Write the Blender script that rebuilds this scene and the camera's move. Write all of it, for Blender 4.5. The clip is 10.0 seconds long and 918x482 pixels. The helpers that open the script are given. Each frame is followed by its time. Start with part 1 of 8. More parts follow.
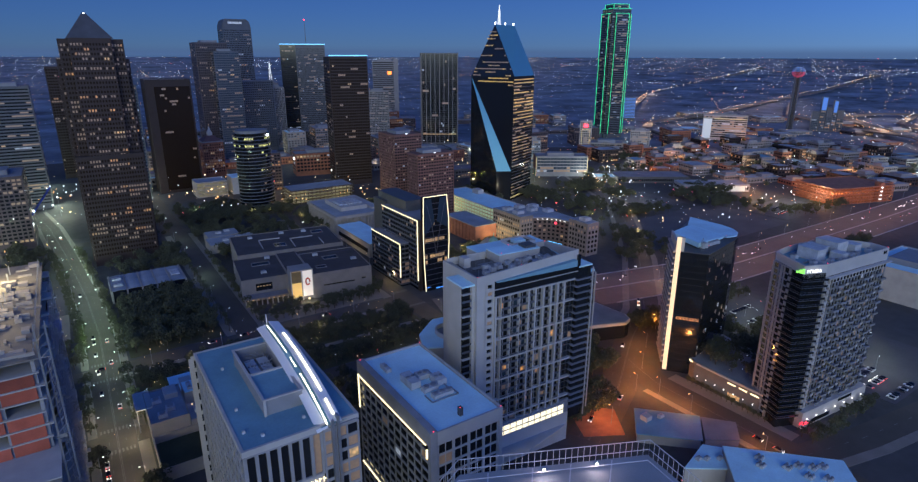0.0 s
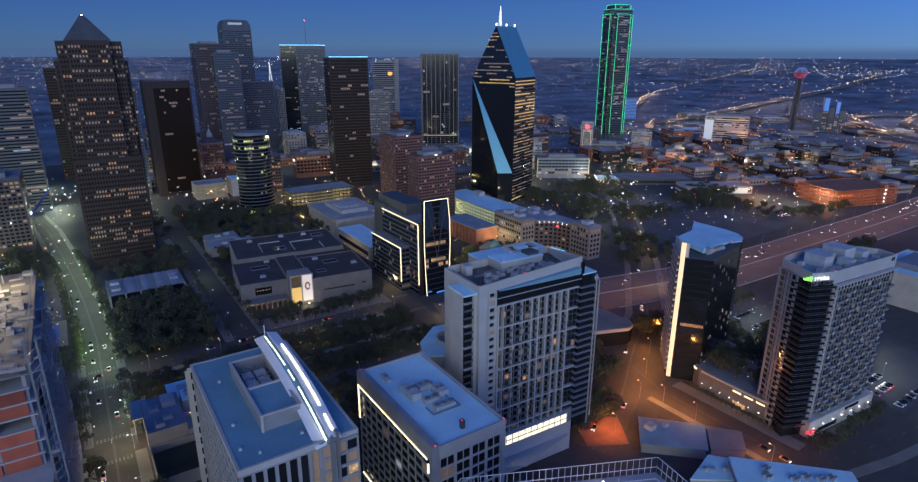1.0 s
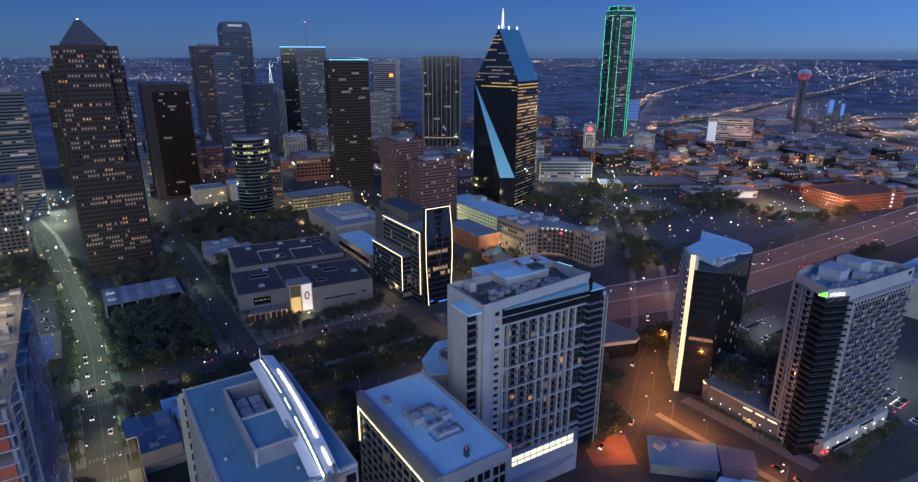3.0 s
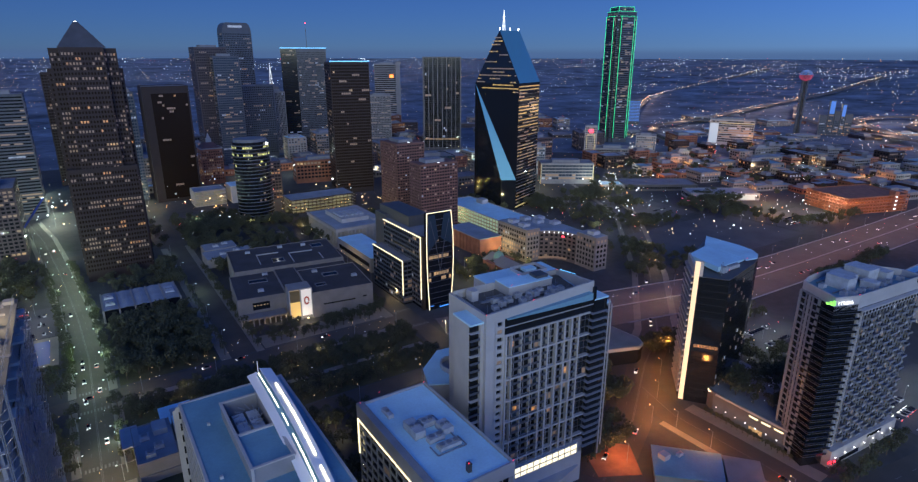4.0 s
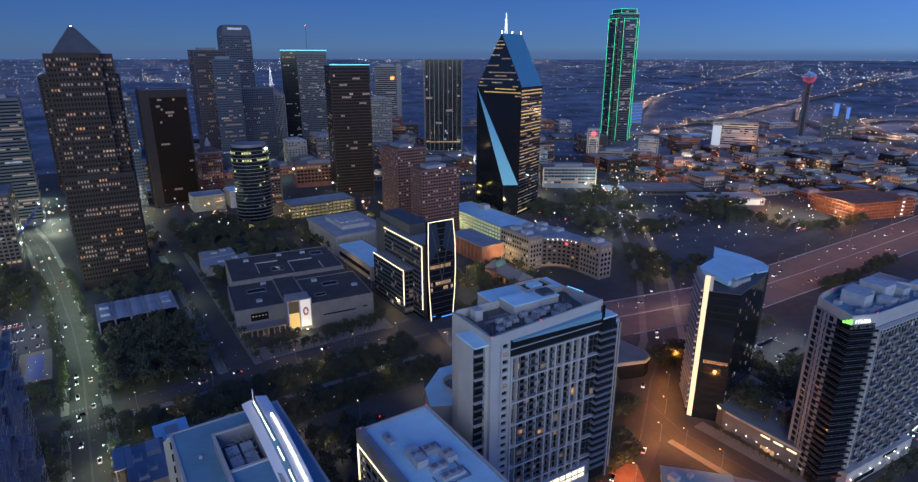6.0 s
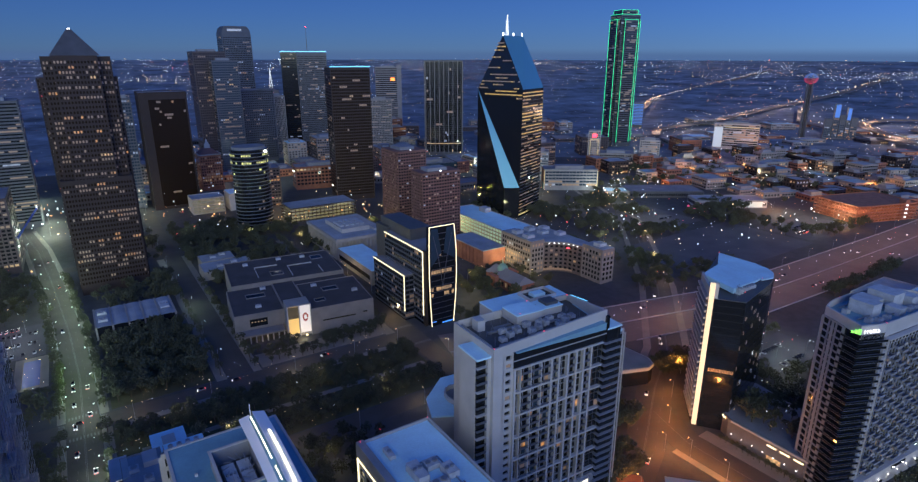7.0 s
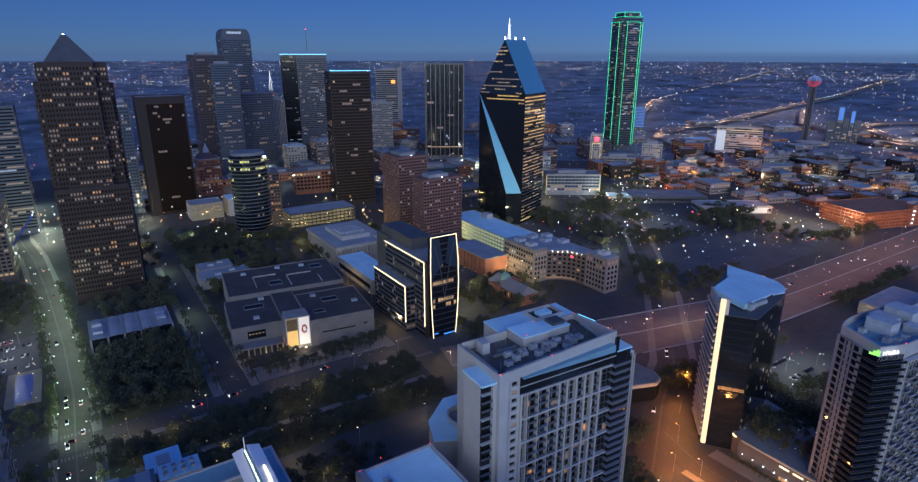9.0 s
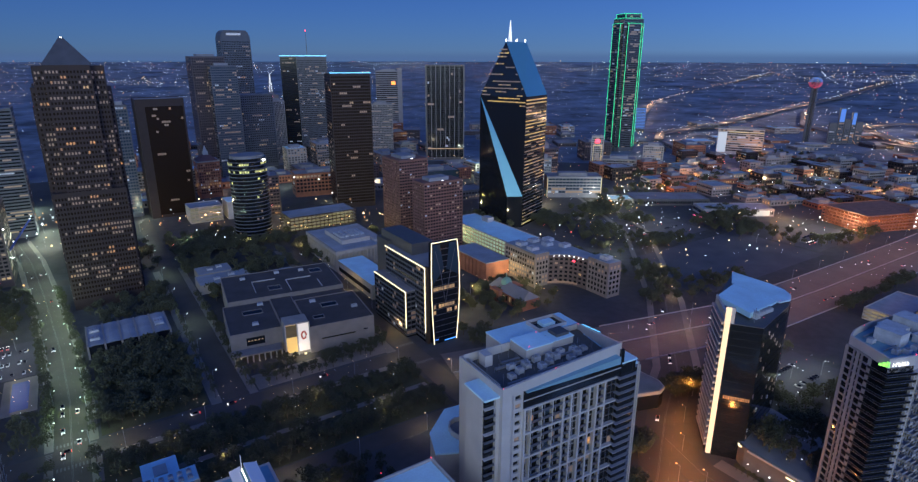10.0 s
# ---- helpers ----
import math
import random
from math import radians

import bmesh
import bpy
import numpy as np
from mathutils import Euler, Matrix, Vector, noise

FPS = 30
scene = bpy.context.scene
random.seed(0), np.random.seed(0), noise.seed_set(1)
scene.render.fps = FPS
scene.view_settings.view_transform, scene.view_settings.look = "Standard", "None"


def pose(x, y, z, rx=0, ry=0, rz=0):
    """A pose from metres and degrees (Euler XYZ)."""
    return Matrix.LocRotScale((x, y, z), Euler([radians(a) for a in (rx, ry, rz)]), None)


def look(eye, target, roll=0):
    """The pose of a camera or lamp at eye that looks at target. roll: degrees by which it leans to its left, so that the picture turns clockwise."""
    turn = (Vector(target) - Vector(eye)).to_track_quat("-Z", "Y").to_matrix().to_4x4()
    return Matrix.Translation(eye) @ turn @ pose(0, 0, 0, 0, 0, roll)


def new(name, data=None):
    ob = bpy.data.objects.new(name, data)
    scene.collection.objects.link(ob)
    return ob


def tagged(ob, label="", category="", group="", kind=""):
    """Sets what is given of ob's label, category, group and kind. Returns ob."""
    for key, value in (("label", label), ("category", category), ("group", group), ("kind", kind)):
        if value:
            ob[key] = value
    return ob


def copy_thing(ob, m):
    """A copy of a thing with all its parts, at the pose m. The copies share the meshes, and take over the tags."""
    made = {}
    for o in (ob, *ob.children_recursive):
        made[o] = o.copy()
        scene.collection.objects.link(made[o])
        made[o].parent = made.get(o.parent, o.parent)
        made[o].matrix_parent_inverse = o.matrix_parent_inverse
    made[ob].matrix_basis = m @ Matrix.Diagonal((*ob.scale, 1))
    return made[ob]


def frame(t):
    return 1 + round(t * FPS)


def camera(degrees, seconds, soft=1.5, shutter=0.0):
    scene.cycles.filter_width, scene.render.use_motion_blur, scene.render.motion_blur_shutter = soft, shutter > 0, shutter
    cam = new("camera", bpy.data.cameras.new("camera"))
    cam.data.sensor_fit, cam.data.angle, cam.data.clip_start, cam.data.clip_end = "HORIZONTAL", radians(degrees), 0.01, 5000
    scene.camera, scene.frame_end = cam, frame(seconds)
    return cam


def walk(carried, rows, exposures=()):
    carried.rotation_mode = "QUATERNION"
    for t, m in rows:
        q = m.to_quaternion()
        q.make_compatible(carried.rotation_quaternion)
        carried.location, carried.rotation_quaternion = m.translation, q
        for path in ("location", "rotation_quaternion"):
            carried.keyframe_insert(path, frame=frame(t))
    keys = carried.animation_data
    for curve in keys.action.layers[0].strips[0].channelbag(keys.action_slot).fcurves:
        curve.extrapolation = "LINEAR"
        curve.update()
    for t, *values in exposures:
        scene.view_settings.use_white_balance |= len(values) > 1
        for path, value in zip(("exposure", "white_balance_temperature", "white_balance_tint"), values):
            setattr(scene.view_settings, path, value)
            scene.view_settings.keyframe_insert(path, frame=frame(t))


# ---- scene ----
cam = camera(76.3, 10.0, soft=1.3)
# seconds, x, y, z, pitch, roll, yaw: x runs along the cross streets, y along the avenues
ROWS = [
    (0.0, -0.095, -0.123, 178.005, -17.692, 0.143, -33.720),
    (1.0, 2.242, 4.300, 179.681, -17.695, 0.131, -33.664),
    (2.0, 4.564, 8.741, 181.396, -17.694, 0.122, -33.614),
    (3.0, 6.871, 13.199, 183.151, -17.688, 0.115, -33.569),
    (4.0, 9.163, 17.675, 184.944, -17.678, 0.109, -33.529),
    (5.0, 11.439, 22.167, 186.777, -17.663, 0.105, -33.494),
    (6.0, 13.700, 26.678, 188.649, -17.644, 0.104, -33.465),
    (7.0, 15.947, 31.205, 190.561, -17.620, 0.104, -33.441),
    (8.0, 18.178, 35.750, 192.512, -17.591, 0.106, -33.423),
    (9.0, 20.394, 40.313, 194.502, -17.558, 0.110, -33.409),
    (10.0, 22.594, 44.892, 196.531, -17.520, 0.117, -33.401),
]
walk(cam, [(t, pose(x, y, z, 90 + pitch, 0, yaw) @ pose(0, 0, 0, 0, 0, roll)) for t, x, y, z, pitch, roll, yaw in ROWS], [(0.0, 0.14), (10.0, 0.28)])

# ---- light: dusk sky, no sun left above the horizon ----
world = bpy.data.worlds.new("dusk")
scene.world = world
world.use_nodes = True
wn, wl = world.node_tree.nodes, world.node_tree.links
sky = wn.new("ShaderNodeTexSky")
sky.sky_type, sky.sun_disc = "NISHITA", False
sky.sun_elevation, sky.sun_rotation = radians(35), radians(213)
sky.air_density, sky.dust_density, sky.ozone_density = 1.0, 0.0, 6.0
dusk = wn.new("ShaderNodeVectorMath")
dusk.operation = "MULTIPLY"
dusk.inputs[1].default_value = (0.235, 0.395, 0.84)
wl.new(sky.outputs[0], dusk.inputs[0])
# the sky grows brighter overhead and towards the place where the sun went down
place, turned, grow, west = (wn.new("ShaderNodeTexCoord"), wn.new("ShaderNodeVectorMath"), wn.new("ShaderNodeMapRange"), wn.new("ShaderNodeVectorMath"))
turned.operation, west.operation = "DOT_PRODUCT", "SCALE"
turned.inputs[1].default_value = (0.1, 0.995, 0.0)
wl.new(place.outputs["Generated"], turned.inputs[0])
grow.interpolation_type = "SMOOTHSTEP"
for key, val in (("From Min", 1.0), ("From Max", -1.0), ("To Min", 0.9), ("To Max", 4.6)):
    grow.inputs[key].default_value = val
wl.new(turned.outputs["Value"], grow.inputs["Value"])
high, low, deep, tone = wn.new("ShaderNodeSeparateXYZ"), wn.new("ShaderNodeMapRange"), wn.new("ShaderNodeMix"), wn.new("ShaderNodeVectorMath")
wl.new(place.outputs["Generated"], high.inputs[0])
wl.new(high.outputs["Z"], low.inputs["Value"])
# below the horizon the sky's lowest band goes on
lift, upward = wn.new("ShaderNodeMath"), wn.new("ShaderNodeCombineXYZ")
lift.operation = "MAXIMUM"
lift.inputs[1].default_value = 0.004
wl.new(high.outputs["Z"], lift.inputs[0])
wl.new(high.outputs["X"], upward.inputs[0]), wl.new(high.outputs["Y"], upward.inputs[1]), wl.new(lift.outputs[0], upward.inputs[2])
wl.new(upward.outputs[0], sky.inputs["Vector"])
low.inputs["From Max"].default_value = 0.25
deep.data_type = "RGBA"
deep.inputs[6].default_value, deep.inputs[7].default_value = (0.74, 0.86, 1.0, 1), (1, 1, 1, 1)
wl.new(low.outputs[0], deep.inputs[0])
tone.operation = "MULTIPLY"
wl.new(dusk.outputs[0], tone.inputs[0])
wl.new(deep.outputs[2], tone.inputs[1])
wl.new(tone.outputs[0], west.inputs[0])
wl.new(grow.outputs[0], west.inputs["Scale"])
wl.new(west.outputs[0], wn["Background"].inputs[0])
wn["Background"].inputs[1].default_value = 0.05

afterglow = new("afterglow_sun", bpy.data.lights.new("afterglow_sun", "SUN"))
afterglow.data.energy, afterglow.data.angle, afterglow.data.color = 1.35, radians(50), (0.98, 1.0, 0.6)
afterglow.matrix_world = look((0, 0, 0), (0.55, 0.83, -0.2))


# ---- materials ----
def surface(name, colour, rough=0.75, metal=0.0, vary=0.25, scale=0.15, fine=3.0, bump=0.15, each=0.0):
    """A painted, stony or metal surface: broad stains and fine grain in real metres; each: how far pieces differ."""
    m = bpy.data.materials.new(name)
    m.use_nodes = True
    n, l = m.node_tree.nodes, m.node_tree.links
    b = n["Principled BSDF"]
    geo = n.new("ShaderNodeNewGeometry")
    big, small = n.new("ShaderNodeTexNoise"), n.new("ShaderNodeTexNoise")
    big.inputs["Scale"].default_value, small.inputs["Scale"].default_value = scale, fine
    big.inputs["Detail"].default_value, small.inputs["Detail"].default_value = 5, 3
    l.new(geo.outputs["Position"], big.inputs["Vector"])
    l.new(geo.outputs["Position"], small.inputs["Vector"])
    add = n.new("ShaderNodeMath")
    add.operation = "MULTIPLY_ADD"
    l.new(big.outputs[0], add.inputs[0])
    add.inputs[1].default_value = 0.7
    half = n.new("ShaderNodeMath")
    half.operation = "MULTIPLY"
    l.new(small.outputs[0], half.inputs[0])
    half.inputs[1].default_value = 0.3
    l.new(half.outputs[0], add.inputs[2])
    ramp = n.new("ShaderNodeMapRange")
    ramp.inputs["From Min"].default_value, ramp.inputs["From Max"].default_value = 0.3, 0.7
    ramp.inputs["To Min"].default_value, ramp.inputs["To Max"].default_value = 1 - vary, 1 + vary
    l.new(add.outputs[0], ramp.inputs["Value"])
    mix = n.new("ShaderNodeVectorMath")
    mix.operation = "SCALE"
    mix.inputs[0].default_value = colour
    out = ramp.outputs[0]
    if each:
        info, spread = n.new("ShaderNodeObjectInfo"), n.new("ShaderNodeMapRange")
        l.new(info.outputs["Random"], spread.inputs["Value"])
        spread.inputs["To Min"].default_value, spread.inputs["To Max"].default_value = 1 - each, 1 + each
        times = n.new("ShaderNodeMath")
        times.operation = "MULTIPLY"
        l.new(out, times.inputs[0]), l.new(spread.outputs[0], times.inputs[1])
        out = times.outputs[0]
    l.new(out, mix.inputs["Scale"])
    l.new(mix.outputs[0], b.inputs["Base Color"])
    b.inputs["Roughness"].default_value, b.inputs["Metallic"].default_value = rough, metal
    if bump:
        bp = n.new("ShaderNodeBump")
        bp.inputs["Strength"].default_value, bp.inputs["Distance"].default_value = bump, 0.1
        l.new(small.outputs[0], bp.inputs["Height"])
        l.new(bp.outputs[0], b.inputs["Normal"])
    return m


def glass(name, colour, rough=0.08, wave=0.02, gloss=0.5):
    """Dark office glass: a smooth coated sheet with a slight waviness."""
    m = bpy.data.materials.new(name)
    m.use_nodes = True
    n, l = m.node_tree.nodes, m.node_tree.links
    b = n["Principled BSDF"]
    b.inputs["Base Color"].default_value = (*colour, 1)
    b.inputs["Roughness"].default_value = rough
    b.inputs["Specular IOR Level"].default_value = gloss
    geo, noise_ = n.new("ShaderNodeNewGeometry"), n.new("ShaderNodeTexNoise")
    noise_.inputs["Scale"].default_value = 0.6
    l.new(geo.outputs["Position"], noise_.inputs["Vector"])
    bp = n.new("ShaderNodeBump")
    bp.inputs["Strength"].default_value, bp.inputs["Distance"].default_value = wave * 10, 0.05
    l.new(noise_.outputs[0], bp.inputs["Height"])
    l.new(bp.outputs[0], b.inputs["Normal"])
    return m


def glow(name, colour, strength, sample=False, spread=0.5, inside=0.0):
    """Something that gives off light; pieces of it differ in brightness."""
    m = bpy.data.materials.new(name)
    m.use_nodes = True
    n, l = m.node_tree.nodes, m.node_tree.links
    b = n["Principled BSDF"]
    b.inputs["Base Color"].default_value = (*[min(0.8, 0.1 + 0.3 * c) for c in colour], 1)
    b.inputs["Roughness"].default_value = 0.3
    b.inputs["Emission Color"].default_value = (*colour, 1)
    b.inputs["Emission Strength"].default_value = strength
    if spread:
        geo, mp = n.new("ShaderNodeNewGeometry"), n.new("ShaderNodeMapRange")
        mp.inputs["To Min"].default_value, mp.inputs["To Max"].default_value = strength * (1 - spread), strength * (1 + spread)
        l.new(geo.outputs["Random Per Island"], mp.inputs["Value"])
        l.new(mp.outputs[0], b.inputs["Emission Strength"])
    if inside:
        # rooms behind the pane: lamps and furniture break up the light
        pos, vor = n.new("ShaderNodeNewGeometry"), n.new("ShaderNodeTexVoronoi")
        vor.inputs["Scale"].default_value = inside
        l.new(pos.outputs["Position"], vor.inputs["Vector"])
        m2, mu = n.new("ShaderNodeMapRange"), n.new("ShaderNodeMath")
        m2.inputs["From Max"].default_value, m2.inputs["To Min"].default_value, m2.inputs["To Max"].default_value = 0.8, 1.9, 0.1
        l.new(vor.outputs["Distance"], m2.inputs["Value"])
        mu.operation = "MULTIPLY"
        l.new(m2.outputs[0], mu.inputs[0]), l.new(mp.outputs[0], mu.inputs[1])
        l.new(mu.outputs[0], b.inputs["Emission Strength"])
    m.cycles.emission_sampling = "AUTO" if sample else "NONE"
    return m


white_panel = surface("white_panel", (0.4, 0.39, 0.375), 0.6, vary=0.1)
pale_concrete = surface("pale_concrete", (0.38, 0.36, 0.335), 0.8, vary=0.16)
grey_concrete = surface("grey_concrete", (0.26, 0.26, 0.27), 0.85, vary=0.2)
white_roof = surface("white_roof_membrane", (0.47, 0.72, 0.8), 0.6, vary=0.16, scale=0.08, fine=1.2)
blue_roof = surface("blue_grey_roof_membrane", (0.14, 0.285, 0.36), 0.6, vary=0.2, scale=0.08, fine=1.2)
grey_roof = surface("grey_roof_gravel", (0.2, 0.2, 0.21), 0.95, vary=0.25, scale=0.07)
pale_roof = surface("pale_roof_gravel", (0.27, 0.29, 0.31), 0.9, vary=0.25, scale=0.07)
brown_granite = surface("brown_granite", (0.026, 0.015, 0.012), 0.7, vary=0.2, each=0.1)
dark_panel = surface("dark_panel", (0.07, 0.07, 0.07), 0.45, vary=0.15)
tower_grey = surface("tower_grey_panel", (0.068, 0.075, 0.092), 0.5, vary=0.15)
tower_stone = surface("tower_stone", (0.2, 0.19, 0.185), 0.7, vary=0.15)
grey_panel = surface("grey_panel", (0.2, 0.205, 0.22), 0.55, vary=0.15, each=0.15)
mauve_panel = surface("mauve_panel", (0.06, 0.045, 0.048), 0.6, vary=0.15)
pink_stone = surface("pink_stone", (0.15, 0.075, 0.062), 0.75, vary=0.15)
red_brick = surface("red_brick", (0.26, 0.105, 0.062), 0.9, vary=0.3, each=0.25)
museum_roof = surface("museum_roof", (0.062, 0.055, 0.052), 0.95, vary=0.3, scale=0.08)
museum_wall = surface("museum_wall", (0.21, 0.185, 0.165), 0.85, vary=0.18)
limestone = surface("limestone", (0.29, 0.265, 0.235), 0.85, vary=0.14)
asphalt = surface("asphalt", (0.068, 0.062, 0.05), 0.9, vary=0.25, scale=0.06, fine=1.5)
lot_asphalt = surface("parking_asphalt", (0.07, 0.072, 0.08), 0.9, vary=0.3, scale=0.04, fine=1.0)
motorway = surface("motorway_concrete", (0.12, 0.105, 0.095), 0.85, vary=0.18, scale=0.05, fine=1.0)
paving = surface("paving", (0.18, 0.165, 0.14), 0.85, vary=0.2, scale=0.1)
grass = surface("grass", (0.055, 0.058, 0.026), 0.95, vary=0.4, scale=0.1)
metal = surface("painted_metal", (0.3, 0.31, 0.33), 0.4, 0.6, vary=0.12)
dark_metal = surface("dark_metal", (0.07, 0.07, 0.075), 0.45, 0.5, vary=0.12)
road_paint = surface("worn_road_paint", (0.13, 0.13, 0.12), 0.7, vary=0.5, scale=0.8)
white_paint = surface("white_paint", (0.75, 0.75, 0.75), 0.5, vary=0.08)
bark = surface("bark", (0.08, 0.06, 0.045), 0.95)
far_leaves = surface("far_leaves", (0.052, 0.056, 0.028), 0.85, vary=0.45, scale=0.12, bump=0)
leaves = surface("leaves", (0.05, 0.053, 0.027), 0.8, vary=0.35, scale=0.3, bump=0, each=0.35)
copper_green = surface("weathered_copper", (0.16, 0.3, 0.24), 0.7, vary=0.25)
truss_paint = surface("truss_paint", (0.5, 0.5, 0.55), 0.5, vary=0.1)

dark_glass = glass("dark_glass", (0.012, 0.014, 0.018), gloss=0.35)
black_glass = glass("black_glass", (0.012, 0.014, 0.017), 0.1, gloss=0.6)
blue_glass = glass("blue_glass", (0.03, 0.05, 0.075), 0.06, gloss=0.8)
bronze_glass = glass("bronze_glass", (0.02, 0.012, 0.008), 0.25, gloss=0.15)

warm_window = glow("warm_window", (1.0, 0.6, 0.22), 0.34, spread=0.7, inside=0.7)
amber_window = glow("amber_window", (1.0, 0.43, 0.09), 0.34, spread=0.7, inside=0.7)
cool_window = glow("cool_window", (0.8, 0.88, 1.0), 0.22, spread=0.8, inside=0.7)
dim_window = glow("dim_window", (0.95, 0.52, 0.22), 0.035, spread=0.9, inside=0.9)
garage_light = glow("garage_light", (1.0, 0.78, 0.32), 0.55, spread=0.4)
orange_garage = glow("orange_garage_light", (1.0, 0.4, 0.1), 0.6, spread=0.5)
led_white = glow("led_white", (1.0, 0.84, 0.5), 1.7, spread=0)
cove_light = glow("cove_light", (1.0, 0.9, 0.62), 5.0, sample=True, spread=0)
led_cool = glow("led_cool", (0.95, 0.97, 1.0), 4.0, spread=0.2)
led_sign = glow("led_sign", (0.95, 0.97, 1.0), 1.6, spread=0)
led_green = glow("led_green", (0.02, 0.9, 0.35), 1.3, spread=0)
led_blue = glow("led_blue", (0.06, 0.3, 1.0), 1.4, spread=0.1)
led_cyan = glow("led_cyan", (0.15, 0.55, 1.0), 1.6, spread=0)
led_red = glow("led_red", (1.0, 0.03, 0.06), 4.0, spread=0)
lamp_white = glow("lamp_white", (0.9, 1.0, 0.92), 4.5, spread=0.6)
lamp_warm = glow("lamp_warm", (1.0, 0.6, 0.25), 4.5, spread=0.6)


# ---- helpers for building ----
class Geo:
    """Collects boxes, prisms and quads for one mesh, each with a material number."""

    def __init__(self):
        self.v, self.f, self.m = [], [], []

    def face(self, pts, mi=0):
        k = len(self.v)
        self.v.extend(pts)
        self.f.append(tuple(range(k, k + len(pts))))
        self.m.append(mi)

    def box(self, x0, x1, y0, y1, z0, z1, mi=0):
        k = len(self.v)
        self.v.extend([(x0, y0, z0), (x1, y0, z0), (x1, y1, z0), (x0, y1, z0), (x0, y0, z1), (x1, y0, z1), (x1, y1, z1), (x0, y1, z1)])
        for q in ((0, 3, 2, 1), (4, 5, 6, 7), (0, 1, 5, 4), (1, 2, 6, 5), (2, 3, 7, 6), (3, 0, 4, 7)):
            self.f.append(tuple(k + i for i in q))
            self.m.append(mi)
        return self

    def prism(self, poly, z0, z1, mi=0, top=None):
        """An upright prism over a counter-clockwise outline; top: another outline for its upper rim."""
        k, n = len(self.v), len(poly)
        top = top or poly
        zt = z1 if isinstance(z1, (list, tuple)) else [z1] * n
        self.v.extend([(x, y, z0) for x, y in poly])
        self.v.extend([(x, y, z) for (x, y), z in zip(top, zt)])
        self.f.append(tuple(k + i for i in reversed(range(n))))
        self.f.append(tuple(k + n + i for i in range(n)))
        for i in range(n):
            j = (i + 1) % n
            self.f.append((k + i, k + j, k + n + j, k + n + i))
        self.m.extend([mi] * (n + 2))
        return self

    def bar(self, a, b, r, mi=0, n=4):
        """A straight bar from a to b."""
        a, b = Vector(a), Vector(b)
        w = (b - a).normalized()
        s = w.cross(Vector((0, 0, 1)) if abs(w.z) < 0.9 else Vector((1, 0, 0))).normalized()
        o = w.cross(s)
        k = len(self.v)
        for c in (a, b):
            for i in range(n):
                t = 2 * math.pi * (i + 0.5) / n
                self.v.append(tuple(c + r * (math.cos(t) * s + math.sin(t) * o)))
        for i in range(n):
            j = (i + 1) % n
            self.f.append((k + i, k + j, k + n + j, k + n + i))
        self.f.append(tuple(k + i for i in reversed(range(n))))
        self.f.append(tuple(k + n + i for i in range(n)))
        self.m.extend([mi] * (n + 2))
        return self

    def mesh(self, name, mats):
        me = bpy.data.meshes.new(name)
        me.from_pydata(self.v, [], self.f)
        for m in mats:
            me.materials.append(m)
        me.polygons.foreach_set("material_index", self.m)
        bm = bmesh.new()
        bm.from_mesh(me)
        bmesh.ops.recalc_face_normals(bm, faces=bm.faces)
        bm.to_mesh(me)
        bm.free()
        return me


def part(name, geo, mats, parent=None, label="", at=None):
    """Links a Geo, or a mesh already made, as one mesh object under a thing or a part."""
    if isinstance(geo, Geo):
        geo = geo.mesh(name, mats if isinstance(mats, (list, tuple)) else [mats])
    ob = new(name, geo)
    ob.parent = parent
    if at:
        ob.location = at
    if label:
        ob["label"] = label
    return ob


def thing(name, label, category, x=0.0, y=0.0, z=0.0, yaw=0.0, group="", kind=""):
    ob = new(name)
    ob.matrix_basis = pose(x, y, z, 0, 0, yaw)
    return tagged(ob, label, category, group, kind)


def parapet(g, x0, x1, y0, y1, z, h=1.2, t=0.4, mi=0):
    """A low wall round a flat roof."""
    g.box(x0, x1, y0, y0 + t, z, z + h, mi)
    g.box(x0, x1, y1 - t, y1, z, z + h, mi)
    g.box(x0, x0 + t, y0 + t, y1 - t, z, z + h, mi)
    g.box(x1 - t, x1, y0 + t, y1 - t, z, z + h, mi)


def shrink(poly, f):
    cx, cy = sum(p[0] for p in poly) / len(poly), sum(p[1] for p in poly) / len(poly)
    return [(cx + (x - cx) * f, cy + (y - cy) * f) for x, y in poly]


def faces_of(w, d):
    """The four walls of a box centred on the origin: start, direction, outward, length."""
    return [((-w / 2, -d / 2), (1, 0), (0, -1), w), ((w / 2, -d / 2), (0, 1), (1, 0), d),
            ((w / 2, d / 2), (-1, 0), (0, 1), w), ((-w / 2, d / 2), (0, -1), (-1, 0), d)]


